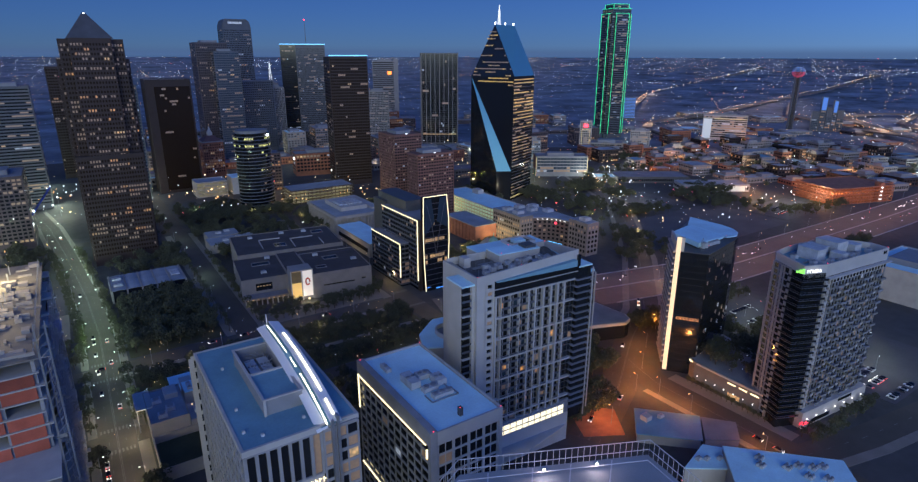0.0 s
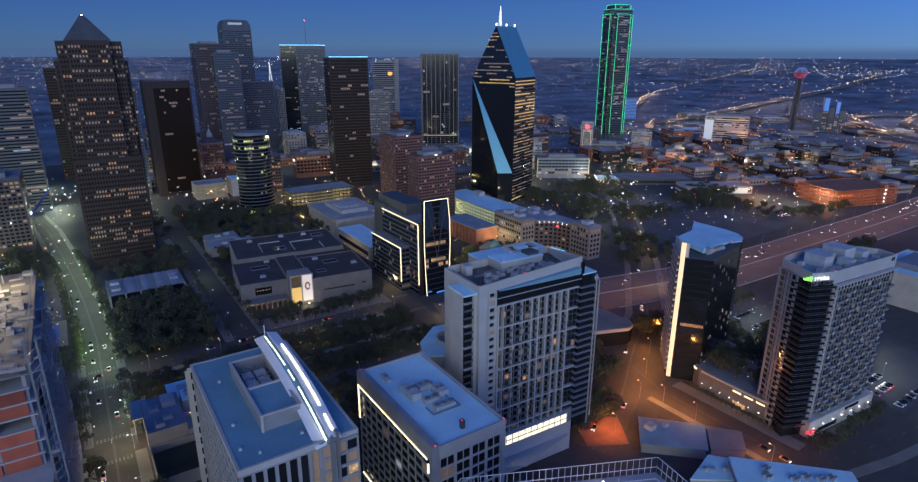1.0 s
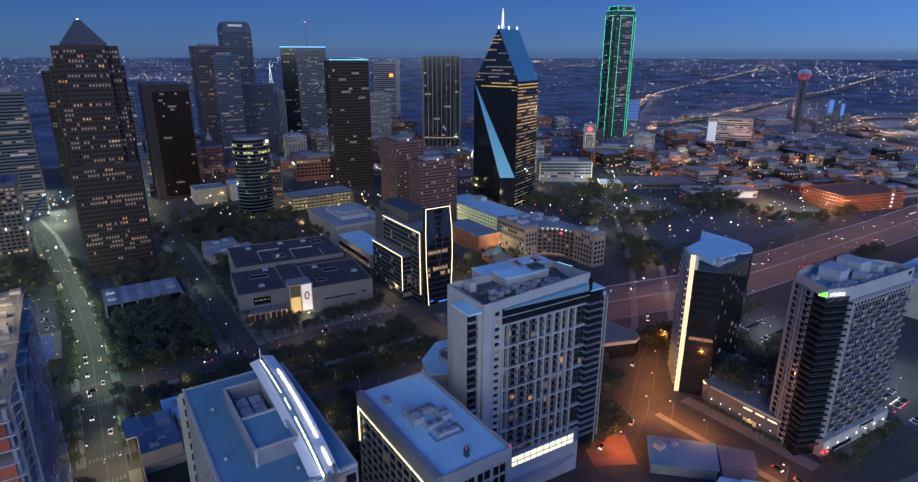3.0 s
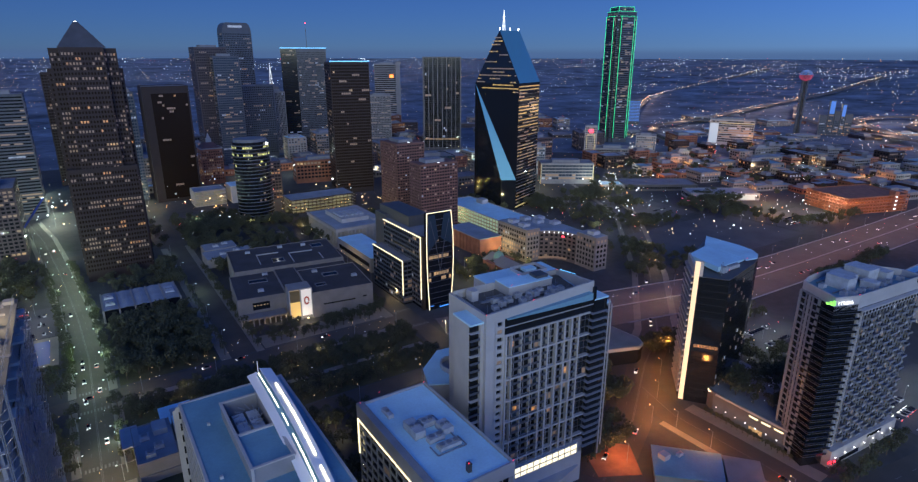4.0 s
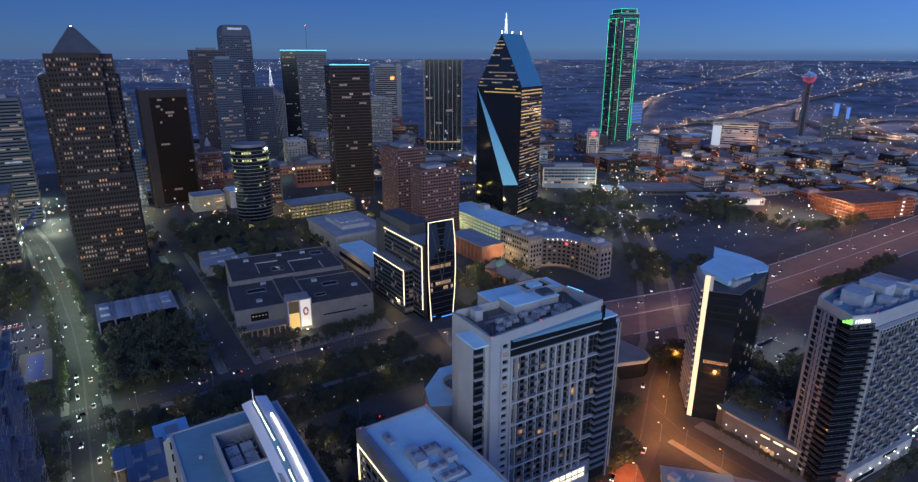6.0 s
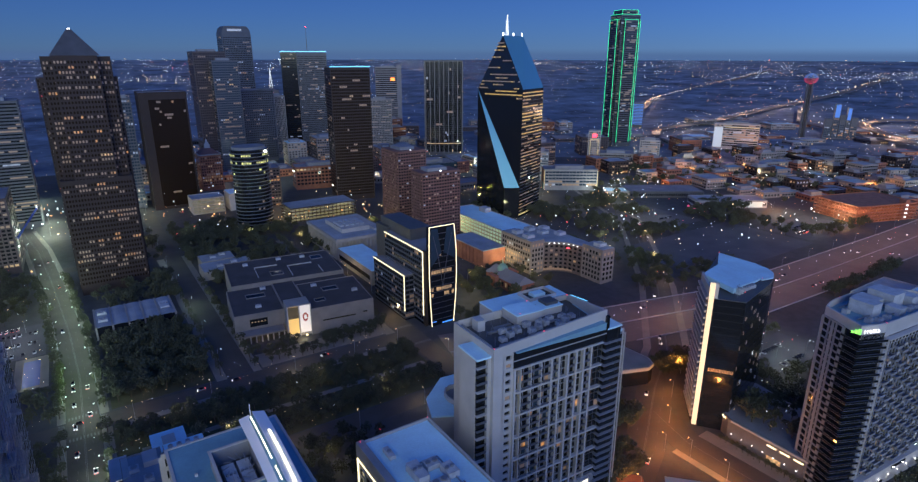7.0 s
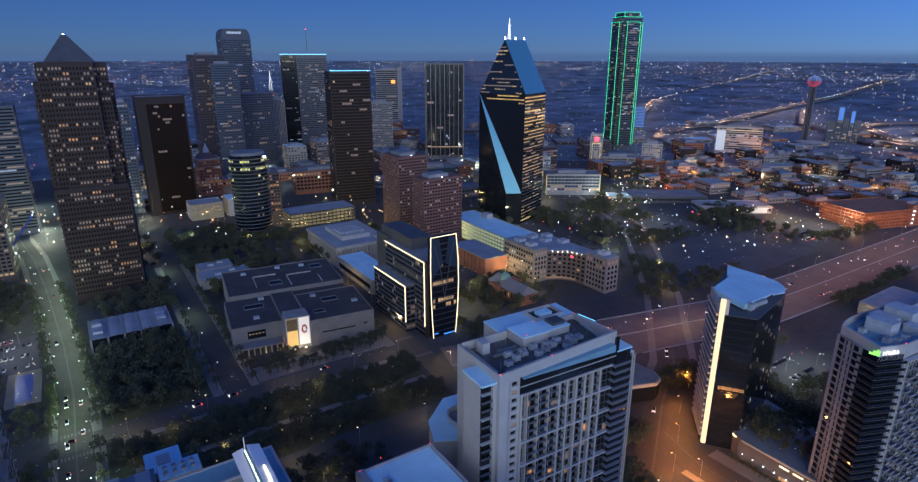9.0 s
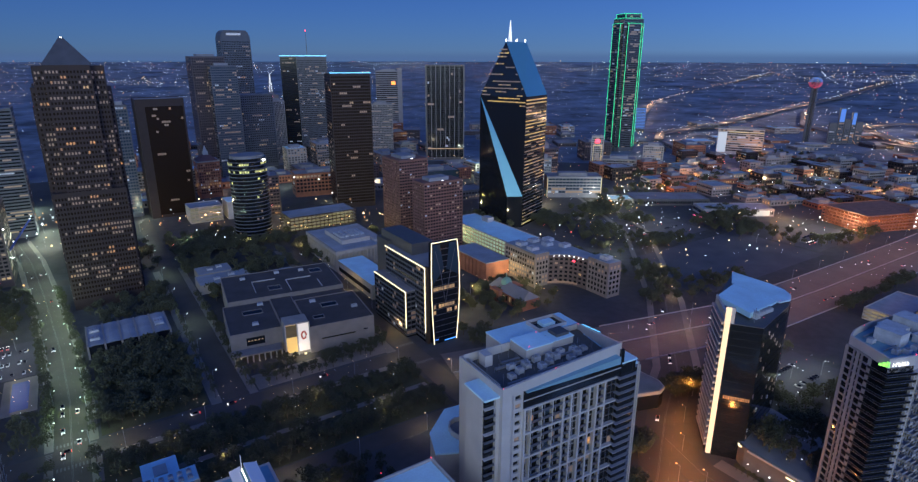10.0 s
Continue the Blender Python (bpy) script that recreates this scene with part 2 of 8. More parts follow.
def pane_rows(g, start, way, out, length, z0, z1, floor, bay, fw, fh, lit, rnd, proud=0.12, margin=1.0, busy=()):
    """Window panes on one wall, floor by floor. lit: chances of the lit kinds; busy: floors that are mostly lit."""
    nx, nz = max(1, int((length - 2 * margin) / bay)), max(1, int((z1 - z0) / floor))
    bx, bz = (length - 2 * margin) / nx, (z1 - z0) / nz
    for k in range(nz):
        mood = rnd.random() ** 2 * 2.2
        za = z0 + k * bz + bz * (1 - fh) * 0.55
        zb = za + bz * fh
        run, kept = 0, 0
        for i in range(nx):
            s0 = margin + (i + 0.5 - fw / 2) * bx
            s1 = s0 + fw * bx
            mi = 0
            r = rnd.random()
            if k in busy:
                mi = 1 if r < 0.8 else 0
            elif run > 0:
                mi, run = kept, run - 1
            else:
                acc = 0
                for j, c in enumerate(lit):
                    acc += c * mood
                    if r < acc:
                        mi = j + 1
                        kept, run = mi, rnd.choice((0, 0, 1, 2, 3)) if j < 3 else rnd.choice((0, 1, 3))
                        break
            p = [(start[0] + way[0] * s + out[0] * proud, start[1] + way[1] * s + out[1] * proud) for s in (s0, s1)]
            g.face([(*p[0], za), (*p[1], za), (*p[1], zb), (*p[0], zb)], mi)


LIT = (warm_window, amber_window, cool_window, dim_window)


def office_tower(label, x, y, w, d, h, yaw, wall, pane, floor=4.0, bay=3.0, fw=0.7, fh=0.55, lit=(0.012, 0.012, 0.008, 0.08), seed=1, busy=(),
                 crown=True, name="office_tower", roof=None, sides=(0, 1, 2, 3), z0=6.0, group=""):
    """A tower seen from afar: walls, panes in rows, roof deck with its plant room."""
    rnd = random.Random(seed)
    lit = [c * 0.5 if h > 60 else c for c in lit]
    t = thing(name, label, "tower" if h > 60 else "building", x, y, 0, yaw, group)
    g, i = Geo().box(-w / 2, w / 2, -d / 2, d / 2, 0, h), 0.4
    # the parapet is one ring with the wall: outer rim, inner rim, sunken deck
    del g.f[1], g.m[1]
    g.v += [(-w / 2 + i, -d / 2 + i, h), (w / 2 - i, -d / 2 + i, h), (w / 2 - i, d / 2 - i, h), (-w / 2 + i, d / 2 - i, h)]
    g.v += [(x, y, h - 1.2) for x, y, z in g.v[8:12]]
    g.f += [(4 + a, 4 + (a + 1) % 4, 8 + (a + 1) % 4, 8 + a) for a in range(4)] + [(8 + a, 8 + (a + 1) % 4, 12 + (a + 1) % 4, 12 + a) for a in range(4)] + [(12, 13, 14, 15)]
    g.m += [0] * 9
    part("wall", g, wall, t)
    g = Geo()
    for i, (a, b, o, n) in enumerate(faces_of(w, d)):
        if i in sides:
            pane_rows(g, a, b, o, n, z0, h - 2.0, floor, bay, fw, fh, lit, rnd, busy=busy)
    tagged(part("glazing", g, [pane, *LIT], t), kind="stuff")
    part("roof", Geo().box(-w / 2 + 0.4, w / 2 - 0.4, -d / 2 + 0.4, d / 2 - 0.4, h - 1.15, h - 0.9), roof or grey_roof, t)
    if crown:
        part("plant_room", Geo().box(-w * 0.28, w * 0.25, -d * 0.2, d * 0.26, h - 0.9, h + 3.5), grey_panel, t)
    return t


# ---- ground: one sheet, level in the city, rising very slightly far away ----
g = Geo()
RINGS = [0, 150, 300, 500, 800, 1200, 1700, 2200, 2700, 3200, 3700, 4200, 4600, 4850]
SEG = 96


def ground_height(r):
    return 0.0 if r < 1700 else 160.0 * ((r - 1700) / 3150) ** 1.6


k0 = []
for r in RINGS[1:]:
    k0.append(len(g.v))
    for i in range(SEG):
        a = 2 * math.pi * i / SEG
        g.v.append((r * math.cos(a), r * math.sin(a), ground_height(r)))
g.m = []
g.v.append((0, 0, 0))
c0 = len(g.v) - 1
for i in range(SEG):
    g.f.append((c0, k0[0] + i, k0[0] + (i + 1) % SEG))
    g.m.append(0)
    for a, b in zip(k0, k0[1:]):
        g.f.append((a + i, b + i, b + (i + 1) % SEG, a + (i + 1) % SEG))
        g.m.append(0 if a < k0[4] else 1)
# fields and suburbs begin where city blocks end; their blue stands in for haze
far_ground = surface("hazed_far_fields", (0.1, 0.13, 0.17), 0.85, vary=0.85, scale=0.009, fine=0.04, bump=0.0)
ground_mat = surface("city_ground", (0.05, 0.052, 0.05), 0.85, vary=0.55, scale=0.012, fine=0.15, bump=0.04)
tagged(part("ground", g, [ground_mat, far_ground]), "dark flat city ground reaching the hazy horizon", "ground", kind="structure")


# horizon haze painted as a glowing, see-through ring that fades by height
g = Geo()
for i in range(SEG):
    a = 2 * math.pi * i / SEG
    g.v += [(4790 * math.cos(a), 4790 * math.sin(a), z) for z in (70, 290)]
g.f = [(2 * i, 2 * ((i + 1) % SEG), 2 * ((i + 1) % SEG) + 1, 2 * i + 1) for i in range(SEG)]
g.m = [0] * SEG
far_haze = bpy.data.materials.new("far_haze_ring")
far_haze.use_nodes = True
n, l = far_haze.node_tree.nodes, far_haze.node_tree.links
n.remove(n["Principled BSDF"])
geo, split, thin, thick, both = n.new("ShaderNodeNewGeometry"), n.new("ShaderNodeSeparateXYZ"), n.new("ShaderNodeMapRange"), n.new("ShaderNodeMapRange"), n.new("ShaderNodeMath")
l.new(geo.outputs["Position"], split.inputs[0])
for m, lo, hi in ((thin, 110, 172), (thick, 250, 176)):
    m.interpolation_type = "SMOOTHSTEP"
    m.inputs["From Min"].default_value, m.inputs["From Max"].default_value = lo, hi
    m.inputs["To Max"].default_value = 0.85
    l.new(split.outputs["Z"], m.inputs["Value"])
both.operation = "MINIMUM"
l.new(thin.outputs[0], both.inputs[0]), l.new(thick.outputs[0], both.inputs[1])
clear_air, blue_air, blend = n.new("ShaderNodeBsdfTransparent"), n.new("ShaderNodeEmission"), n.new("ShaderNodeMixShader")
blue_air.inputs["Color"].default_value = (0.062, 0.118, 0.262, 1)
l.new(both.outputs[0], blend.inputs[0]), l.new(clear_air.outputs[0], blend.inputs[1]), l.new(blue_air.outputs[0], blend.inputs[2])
l.new(blend.outputs[0], n["Material Output"].inputs[0])
far_haze.cycles.emission_sampling = "NONE"
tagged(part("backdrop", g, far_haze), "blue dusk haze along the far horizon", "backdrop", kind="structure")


def strip(name, label, pts, width, mat, z=0.06, thick=0.06, category="road", rail=0.0):
    """A road along a line of points, as a slab; rail: height of side walls on a viaduct."""
    g, n = Geo(), len(pts)
    P3 = [Vector((*p, z) if len(p) == 2 else p) for p in pts]
    side = []
    for i in range(n):
        d = (P3[min(i + 1, n - 1)] - P3[max(i - 1, 0)])
        side.append(Vector((-d.y, d.x, 0)).normalized())
    prof = [(-width / 2, -thick), (-width / 2, rail), (-width / 2 + 0.4, rail), (-width / 2 + 0.4, 0), (width / 2 - 0.4, 0), (width / 2 - 0.4, rail), (width / 2, rail), (width / 2, -thick)] if rail else \
           [(-width / 2, -thick), (-width / 2, 0), (width / 2, 0), (width / 2, -thick)]
    m = len(prof)
    for p, s in zip(P3, side):
        for a, b in prof:
            g.v.append(tuple(p + s * a + Vector((0, 0, b))))
    for i in range(n - 1):
        for j in range(m - 1):
            g.f.append((i * m + j, i * m + j + 1, (i + 1) * m + j + 1, (i + 1) * m + j))
    g.f.append(tuple(range(m)))
    g.f.append(tuple(reversed(range((n - 1) * m, n * m))))
    g.m = [0] * len(g.f)
    return tagged(part(name, g, mat), label, category, kind="structure")


def slab(name, label, x0, x1, y0, y1, mat, h=0.15, category="pavement"):
    return tagged(part(name, Geo().box(x0, x1, y0, y1, -0.05, h), mat), label, category, kind="structure")


PEARL = [(-4, 60), (-4, 300), (-4, 425), (-8, 500), (-19, 625), (-31, 735), (-46, 822)]
HARWOOD = [(80, 376), (80, 620), (80, 1300)]
PAUL = [(196, 280), (197, 420), (206, 640), (216, 800), (225, 1000)]
MOTORWAY = [(205, 328), (330, 298), (440, 274), (560, 270), (760, 268), (1100, 272)]
FIELD = [(186, 165), (235, 190), (285, 224), (330, 250), (420, 330), (560, 480), (640, 640)]
PODIUM_ROAD = [(259, 60), (258, 110), (257, 150), (256, 180), (264, 208)]
FRONT_ROAD = [(150, 132), (240, 106), (300, 92), (460, 68)]
strip("road_pearl", "wide asphalt avenue lit by street lamps", PEARL, 15.5, asphalt)
strip("road_harwood", "narrow asphalt street between the garden and the museum", HARWOOD, 15, asphalt)
strip("road_paul", "asphalt street beside the lit office block", PAUL, 15, asphalt)
strip("road_service_south", "asphalt service road along the park", [(-250, 367), (190, 367)], 14, asphalt, z=0.065)
strip("road_service_north", "asphalt service road along the park", [(-250, 291), (200, 291)], 13, asphalt, z=0.065)
strip("road_ross", "asphalt cross street in downtown", [(-300, 655), (600, 655)], 16, asphalt, z=0.065)
strip("road_motorway", "wide concrete motorway glowing orange under lamps", MOTORWAY, 54, motorway, z=0.08)
strip("road_field", "asphalt street under orange lamps beside the towers", FIELD, 20, asphalt, z=0.07)
strip("road_podium", "asphalt street under orange lamps beside the podium", PODIUM_ROAD, 19, asphalt, z=0.075)
strip("road_front", "asphalt street in front of the apartment tower", FRONT_ROAD, 15, asphalt, z=0.085)



def beside(pts, off):
    """The line of points shifted sideways by off."""
    out = []
    for i, p in enumerate(pts):
        a, b = Vector(pts[max(i - 1, 0)]), Vector(pts[min(i + 1, len(pts) - 1)])
        d = (b - a).normalized()
        out.append((p[0] - d.y * off, p[1] + d.x * off))
    return out


def markings(name, pts, offsets, z, dash=3.0, gap=9.0, width=0.3):
    """Painted lane lines along a road: dashes, or one long line where gap is 0."""
    g = Geo()
    for off in offsets:
        q = beside(pts, off)
        for a, b in zip(q, q[1:]):
            d = Vector(b) - Vector(a)
            n, u = d.length, d.normalized()
            s = Vector((-u.y, u.x)) * width / 2
            step = dash + gap if gap else n
            x = 0.0
            while x < n:
                p, e = Vector(a) + u * x, Vector(a) + u * min(n, x + (dash if gap else n))
                g.face([(*(p - s), z), (*(e - s), z), (*(e + s), z), (*(p + s), z)])
                x += step
    tagged(part(name, g, road_paint), "worn white lane lines painted on the road", "road marking", kind="stuff")


markings("lane_marking", MOTORWAY, (-22, -18.3, -14.6, -10.9, -7.2, 7.2, 10.9, 14.6, 18.3, 22), 0.09)
markings("edge_marking", MOTORWAY, (-25.6, -3.4, 3.4, 25.6), 0.09, gap=0.0)
markings("lane_marking", PEARL, (-3.6, 3.6), 0.068, width=0.14)
markings("centre_marking", PEARL, (-0.3, 0.3), 0.068, gap=0.0, width=0.2)
markings("lane_marking", FIELD, (-5, 5), 0.078, width=0.15)
markings("centre_marking", FIELD, (-0.3, 0.3), 0.078, gap=0.0, width=0.2)
markings("centre_marking", PODIUM_ROAD, (0.0,), 0.083, gap=0.0, width=0.25)
markings("centre_marking", FRONT_ROAD, (0.0,), 0.093)
strip("median_barrier", "low concrete barrier along the middle of the motorway", MOTORWAY, 0.6, grey_concrete, z=0.8, thick=0.8, category="barrier")
for off in (-27.6, 27.6):
    strip("motorway_wall", "low concrete wall along the motorway", beside(MOTORWAY[1:], off), 0.5, grey_concrete, z=0.8, thick=0.8, category="wall")
for i, (pts, off, w) in enumerate(((PODIUM_ROAD[1:4], 11.2, 4), (PODIUM_ROAD[1:4], -13.4, 8), (FRONT_ROAD[1:], -10.2, 5), (FIELD[2:4], 13, 5), (FIELD[3:], 13, 5), (FIELD[3:], -13, 5))):
    strip("pavement", "pale concrete pavement beside the street", beside(pts, off), w, paving, z=0.13 + 0.008 * i, thick=0.2, category="pavement")
for x, y, along_x in ((-4, 356, False), (-4, 378, False), (-4, 281, False), (-4, 301, False), (-14, 367, True), (6, 367, True), (197, 352, False), (197, 380, False)):
    g = Geo()
    for i in range(9):
        o = -8 + i * 2
        if along_x:
            g.box(x - 1.5, x + 1.5, 367 + o * 0.75 - 0.35, 367 + o * 0.75 + 0.35, 0.06, 0.072)
        else:
            g.box(x + o * 0.8 - 0.4, x + o * 0.8 + 0.4, y - 1.5, y + 1.5, 0.06, 0.072)
    tagged(part("crosswalk", g, road_paint), "white striped crosswalk at the street corner", "crosswalk", kind="structure")

# kerbed pavements along the avenues
for off in (-10, 10):
    strip("pavement", "pale concrete pavement along the bending avenue", beside(PEARL[2:], off), 4, paving, z=0.15, thick=0.2, category="pavement")
for x0, x1, y0, y1 in ((4, 9, 70, 284), (4, 9, 298, 359), (4, 8.5, 375, 430), (-16, -12, 298, 359), (-16, -12, 375, 430), (-16, -12, 70, 284), (66, 72, 375, 640), (88, 93, 375, 640), (181, 188, 375, 640)):
    slab("pavement", "pale concrete pavement with a kerb along the street", x0, x1, y0, y1, paving)
for x0, x1 in ((10, 66), (94, 180)):
    slab("pavement", "pale concrete pavement with a kerb along the park", x0, x1, 355, 359.5, paving)
slab("park_lawn", "dark lawn of the park between the service roads", 9, 186, 299, 354, grass, 0.12, "lawn")
slab("garden_lawn", "dark lawn of the sculpture garden under trees", 10, 65, 377, 474, grass, 0.12, "lawn")
slab("park_path", "pale gravel path through the park", 20, 184, 325, 329, paving, 0.16)
slab("plaza", "pale paved plaza before the museum", 94, 184, 377, 396, paving, 0.14)
slab("parking_lot", "open asphalt parking lot at dusk", 470, 660, 318, 420, lot_asphalt, 0.1, "parking lot")
slab("parking_lot", "asphalt parking lot under white floodlights", 665, 770, 325, 385, lot_asphalt, 0.1, "parking lot")
slab("parking_lot", "asphalt parking lot with cars under lamps", 540, 640, 440, 545, lot_asphalt, 0.1, "parking lot")
slab("parking_lot", "asphalt parking lot beside the apartment tower", 345, 430, 96, 150, lot_asphalt, 0.1, "parking lot")
slab("parking_lot", "small car lot under white lamps behind the towers", 366, 420, 184, 224, lot_asphalt, 0.1, "parking lot")
slab("parking_lot", "asphalt parking lot beside the avenue", -62, -22, 474, 532, lot_asphalt, 0.1, "parking lot")


POOL = glow("pool_glow", (0.01, 0.1, 0.9), 0.1, spread=0)
POOL.node_tree.nodes["Principled BSDF"].inputs["Base Color"].default_value = (0.01, 0.03, 0.1, 1)
slab("parking_lot", "small asphalt parking lot between the office blocks", 58, 79, 204, 248, lot_asphalt, 0.1, "parking lot")
tagged(part("brick_plaza", Geo().prism([(186, 168), (204, 158), (216, 176), (206, 186), (194, 186)], -0.05, 0.16), red_brick), "worn red brick plaza under orange lamps", "pavement", kind="structure")
slab("pool_deck", "pale paved deck round the swimming pool", -38, -20, 426, 472, paving, 0.3)
slab("pool_water", "swimming pool glowing bright blue at dusk", -33.5, -24.5, 430, 467, POOL, 0.34, "pool")

# ---- facades of the nearer buildings ----
def pane_mesh(w, h, mat, name="window"):
    return Geo().box(-w / 2, w / 2, -0.08, 0.08, 0, h).mesh(name, [mat])


def grid_face(t, start, way, length, z0, z1, nx, nz, wall, dark, lit=(), seed=1, pier=0.5, band=0.8, depth=0.45, margin=0.0, limit=115, recess=0.0):
    """A wall of piers and floor bands before panes. start, way: where the wall begins and its direction, the outside on its right.
    lit: pairs of a glowing material and its chance. Panes past the limit are joined in one mesh."""
    rnd = random.Random(seed)
    turn = math.degrees(math.atan2(way[1], way[0]))
    inner = length - 2 * margin
    bx, bz = inner / nx, (z1 - z0) / nz
    base = pose(start[0], start[1], 0, 0, 0, turn)
    pier_me = Geo().box(-pier / 2, pier / 2, -depth, 0.05, z0, z1).mesh("pier", [wall])
    band_me = Geo().box(margin, length - margin, -depth + 0.06, 0.05, -band / 2, band / 2).mesh("floor_band", [wall])
    for i in range(nx + 1):
        part("pier", pier_me, None, t).matrix_basis = base @ pose(margin + i * bx, 0, 0)
    for k in range(nz + 1):
        part("floor_band", band_me, None, t).matrix_basis = base @ pose(0, 0, z0 + k * bz)
    w, h = bx - pier, bz - band
    meshes = [pane_mesh(w, h, m) for m in (dark, *[m for m, c in lit])]
    rest, count = Geo(), 0
    for k in reversed(range(nz)):
        for i in range(nx):
            r, mi = rnd.random(), 0
            for j, (m, c) in enumerate(lit):
                if r < c:
                    mi = j + 1
                    break
                r -= c
            x, z = margin + (i + 0.5) * bx, z0 + k * bz + band / 2
            if count < limit:
                part("window", meshes[mi], None, t).matrix_basis = base @ pose(x, -0.05 + recess, z)
                count += 1
            else:
                rest.box(x - w / 2, x + w / 2, -0.13 + recess, 0.03 + recess, z, z + h, mi)
    if rest.v:
        ob = part("lower_glazing", rest, [dark, *[m for m, c in lit]], t)
        ob.matrix_basis = base
        tagged(ob, kind="stuff")


unit_paint = surface("air_unit_paint", (0.4, 0.42, 0.44), 0.5, vary=0.25, scale=0.4)


def hvac(t, x, y, z, w, d, h, fans=2):
    """A rooftop air unit with its fan rings, as a part of the building below it."""
    u = part("air_unit", Geo().box(x, x + w, y, y + d, z + 0.3, z + h).box(x, x + 0.3, y, y + d, z, z + 0.3).box(x + w - 0.3, x + w, y, y + d, z, z + 0.3), unit_paint, t, "pale grey metal rooftop air unit")
    g = Geo()
    for i in range(fans):
        cx, cy, r = x + w * (i + 0.5) / fans, y + d / 2, min(w / fans, d) * 0.36
        ring = [(cx + r * math.cos(a * math.pi / 6), cy + r * math.sin(a * math.pi / 6)) for a in range(12)]
        g.prism(ring, z + h, z + h + 0.5)
    part("fan_housing", g, metal, u)
    return u


def beacon(t, x, y, z):
    part("warning_light", Geo().box(x - 0.09, x + 0.09, y - 0.09, y + 0.09, z, z + 0.22), led_red, t, "small red warning light")


def letters(t, start, way, z, size, n, mat, seed=3, label="row of glowing sign bars"):
    """A sign that cannot be read, as plain upright bars."""
    rnd = random.Random(seed)
    g, x = Geo(), 0.0
    for i in range(n):
        w = size * rnd.uniform(0.45, 0.7)
        g.box(x, x + w * 0.3, -0.5, -0.3, 0, size)
        g.box(x + w * 0.3, x + w, -0.5, -0.3, size * rnd.choice((0, 0.38, 0.76)), size * rnd.choice((0.24, 0.62, 1.0)) + 0.02)
        x += w + size * 0.28
    ob = part("sign", g, mat, t, label)
    ob.matrix_basis = pose(*start, z, 0, 0, math.degrees(math.atan2(way[1], way[0])))


# office block with the vaulted ridge
t = thing("office_block", "pale stone office block with a lit vaulted roof ridge", "office building", 22, 136)
part("core", Geo().box(2.3, 33.5, 0.5, 62.5, 0, 79.6), dark_glass, t)
part("roof", Geo().box(2.4, 33.4, 0.6, 62.4, 79.6, 80.15), blue_roof, t)
g = Geo()
parapet(g, 1.6, 34.2, -0.2, 63.2, 78.6, 1.75, 0.8)
part("parapet", g, white_panel, t)
grid_face(t, (2.3, 0.5), (1, 0), 20.7, 64.5, 78.6, 7, 1, grey_concrete, dark_glass, ((dim_window, 0.3),), 5, 0.9, 1.2, 0.7)
grid_face(t, (2.3, 0.5), (1, 0), 20.7, 0, 61.5, 7, 14, grey_concrete, dark_glass, ((warm_window, 0.1), (dim_window, 0.2)), 6, 0.9, 1.2, 0.7, limit=100)
part("sign_band", Geo().box(2.1, 23, -0.2, 0.6, 61.5, 64.5), pale_concrete, t)
letters(t, (7.5, 0.1), (1, 0), 62.2, 1.5, 16, led_white, label="row of glowing white sign bars")
grid_face(t, (23.5, -0.3), (1, 0), 10.2, 0, 78.6, 3, 19, grey_concrete, dark_glass, ((warm_window, 0.04), (dim_window, 0.35)), 7, 0.5, 1.0, 0.5, limit=60)
grid_face(t, (2.3, 62.5), (0, -1), 62, 2, 78.6, 14, 18, grey_concrete, dark_glass, ((dim_window, 0.05),), 8, 1.6, 1.6, 0.5, limit=120)
grid_face(t, (33.5, 0.5), (0, 1), 62, 2, 78.6, 14, 18, pale_concrete, dark_glass, ((dim_window, 0.05),), 9, 1.6, 1.6, 0.5, limit=10)
grid_face(t, (33.5, 62.5), (-1, 0), 33, 2, 78.6, 8, 18, pale_concrete, dark_glass, ((dim_window, 0.05),), 10, 1.6, 1.6, 0.5, limit=10)
part("fin", Geo().box(25.6, 26.4, -1.4, 0.3, 40, 81.5).box(27.3, 28.1, -1.4, 0.3, 40, 82.5), metal, t, "pair of tall grey metal fins")
# plant enclosure: open court behind, roofed room in front
g = Geo()
parapet(g, 11.5, 22.6, 13, 48, 80, 5.0, 0.6)
g.box(12.1, 22.0, 29, 29.7, 80, 84.6)
part("penthouse", g, grey_panel, t)
g = Geo()
parapet(g, 11.2, 22.9, 12.7, 48.3, 85.0, 0.35, 0.8)
g.box(12, 22.1, 28.9, 29.8, 84.6, 85.2)
part("penthouse_rim", g, white_panel, t, "white metal rim")
part("penthouse_roof", Geo().box(12.1, 22.0, 13.6, 29, 84.3, 84.7), blue_roof, t)
part("penthouse_post", Geo().box(11.3, 12.0, 12.5, 13.0, 80, 85), white_panel, t)
part("penthouse_floor", Geo().box(12.1, 22.0, 29.7, 47.4, 80, 80.3), dark_panel, t)
for i in range(2):
    hvac(t, 13.4 + i * 4.0, 33, 80.3, 3.2, 10, 2.6, 3)
for i in range(12):
    a = i * math.pi / 6
    g = Geo().bar((17.2 + 2.6 * math.cos(a), 38 + 4 * math.sin(a), 84.2), (17.2 + 4.0 * math.cos(a + 0.4), 38 + 6.4 * math.sin(a + 0.4), 84.6), 0.16)
    part("pipe", g, metal, t)
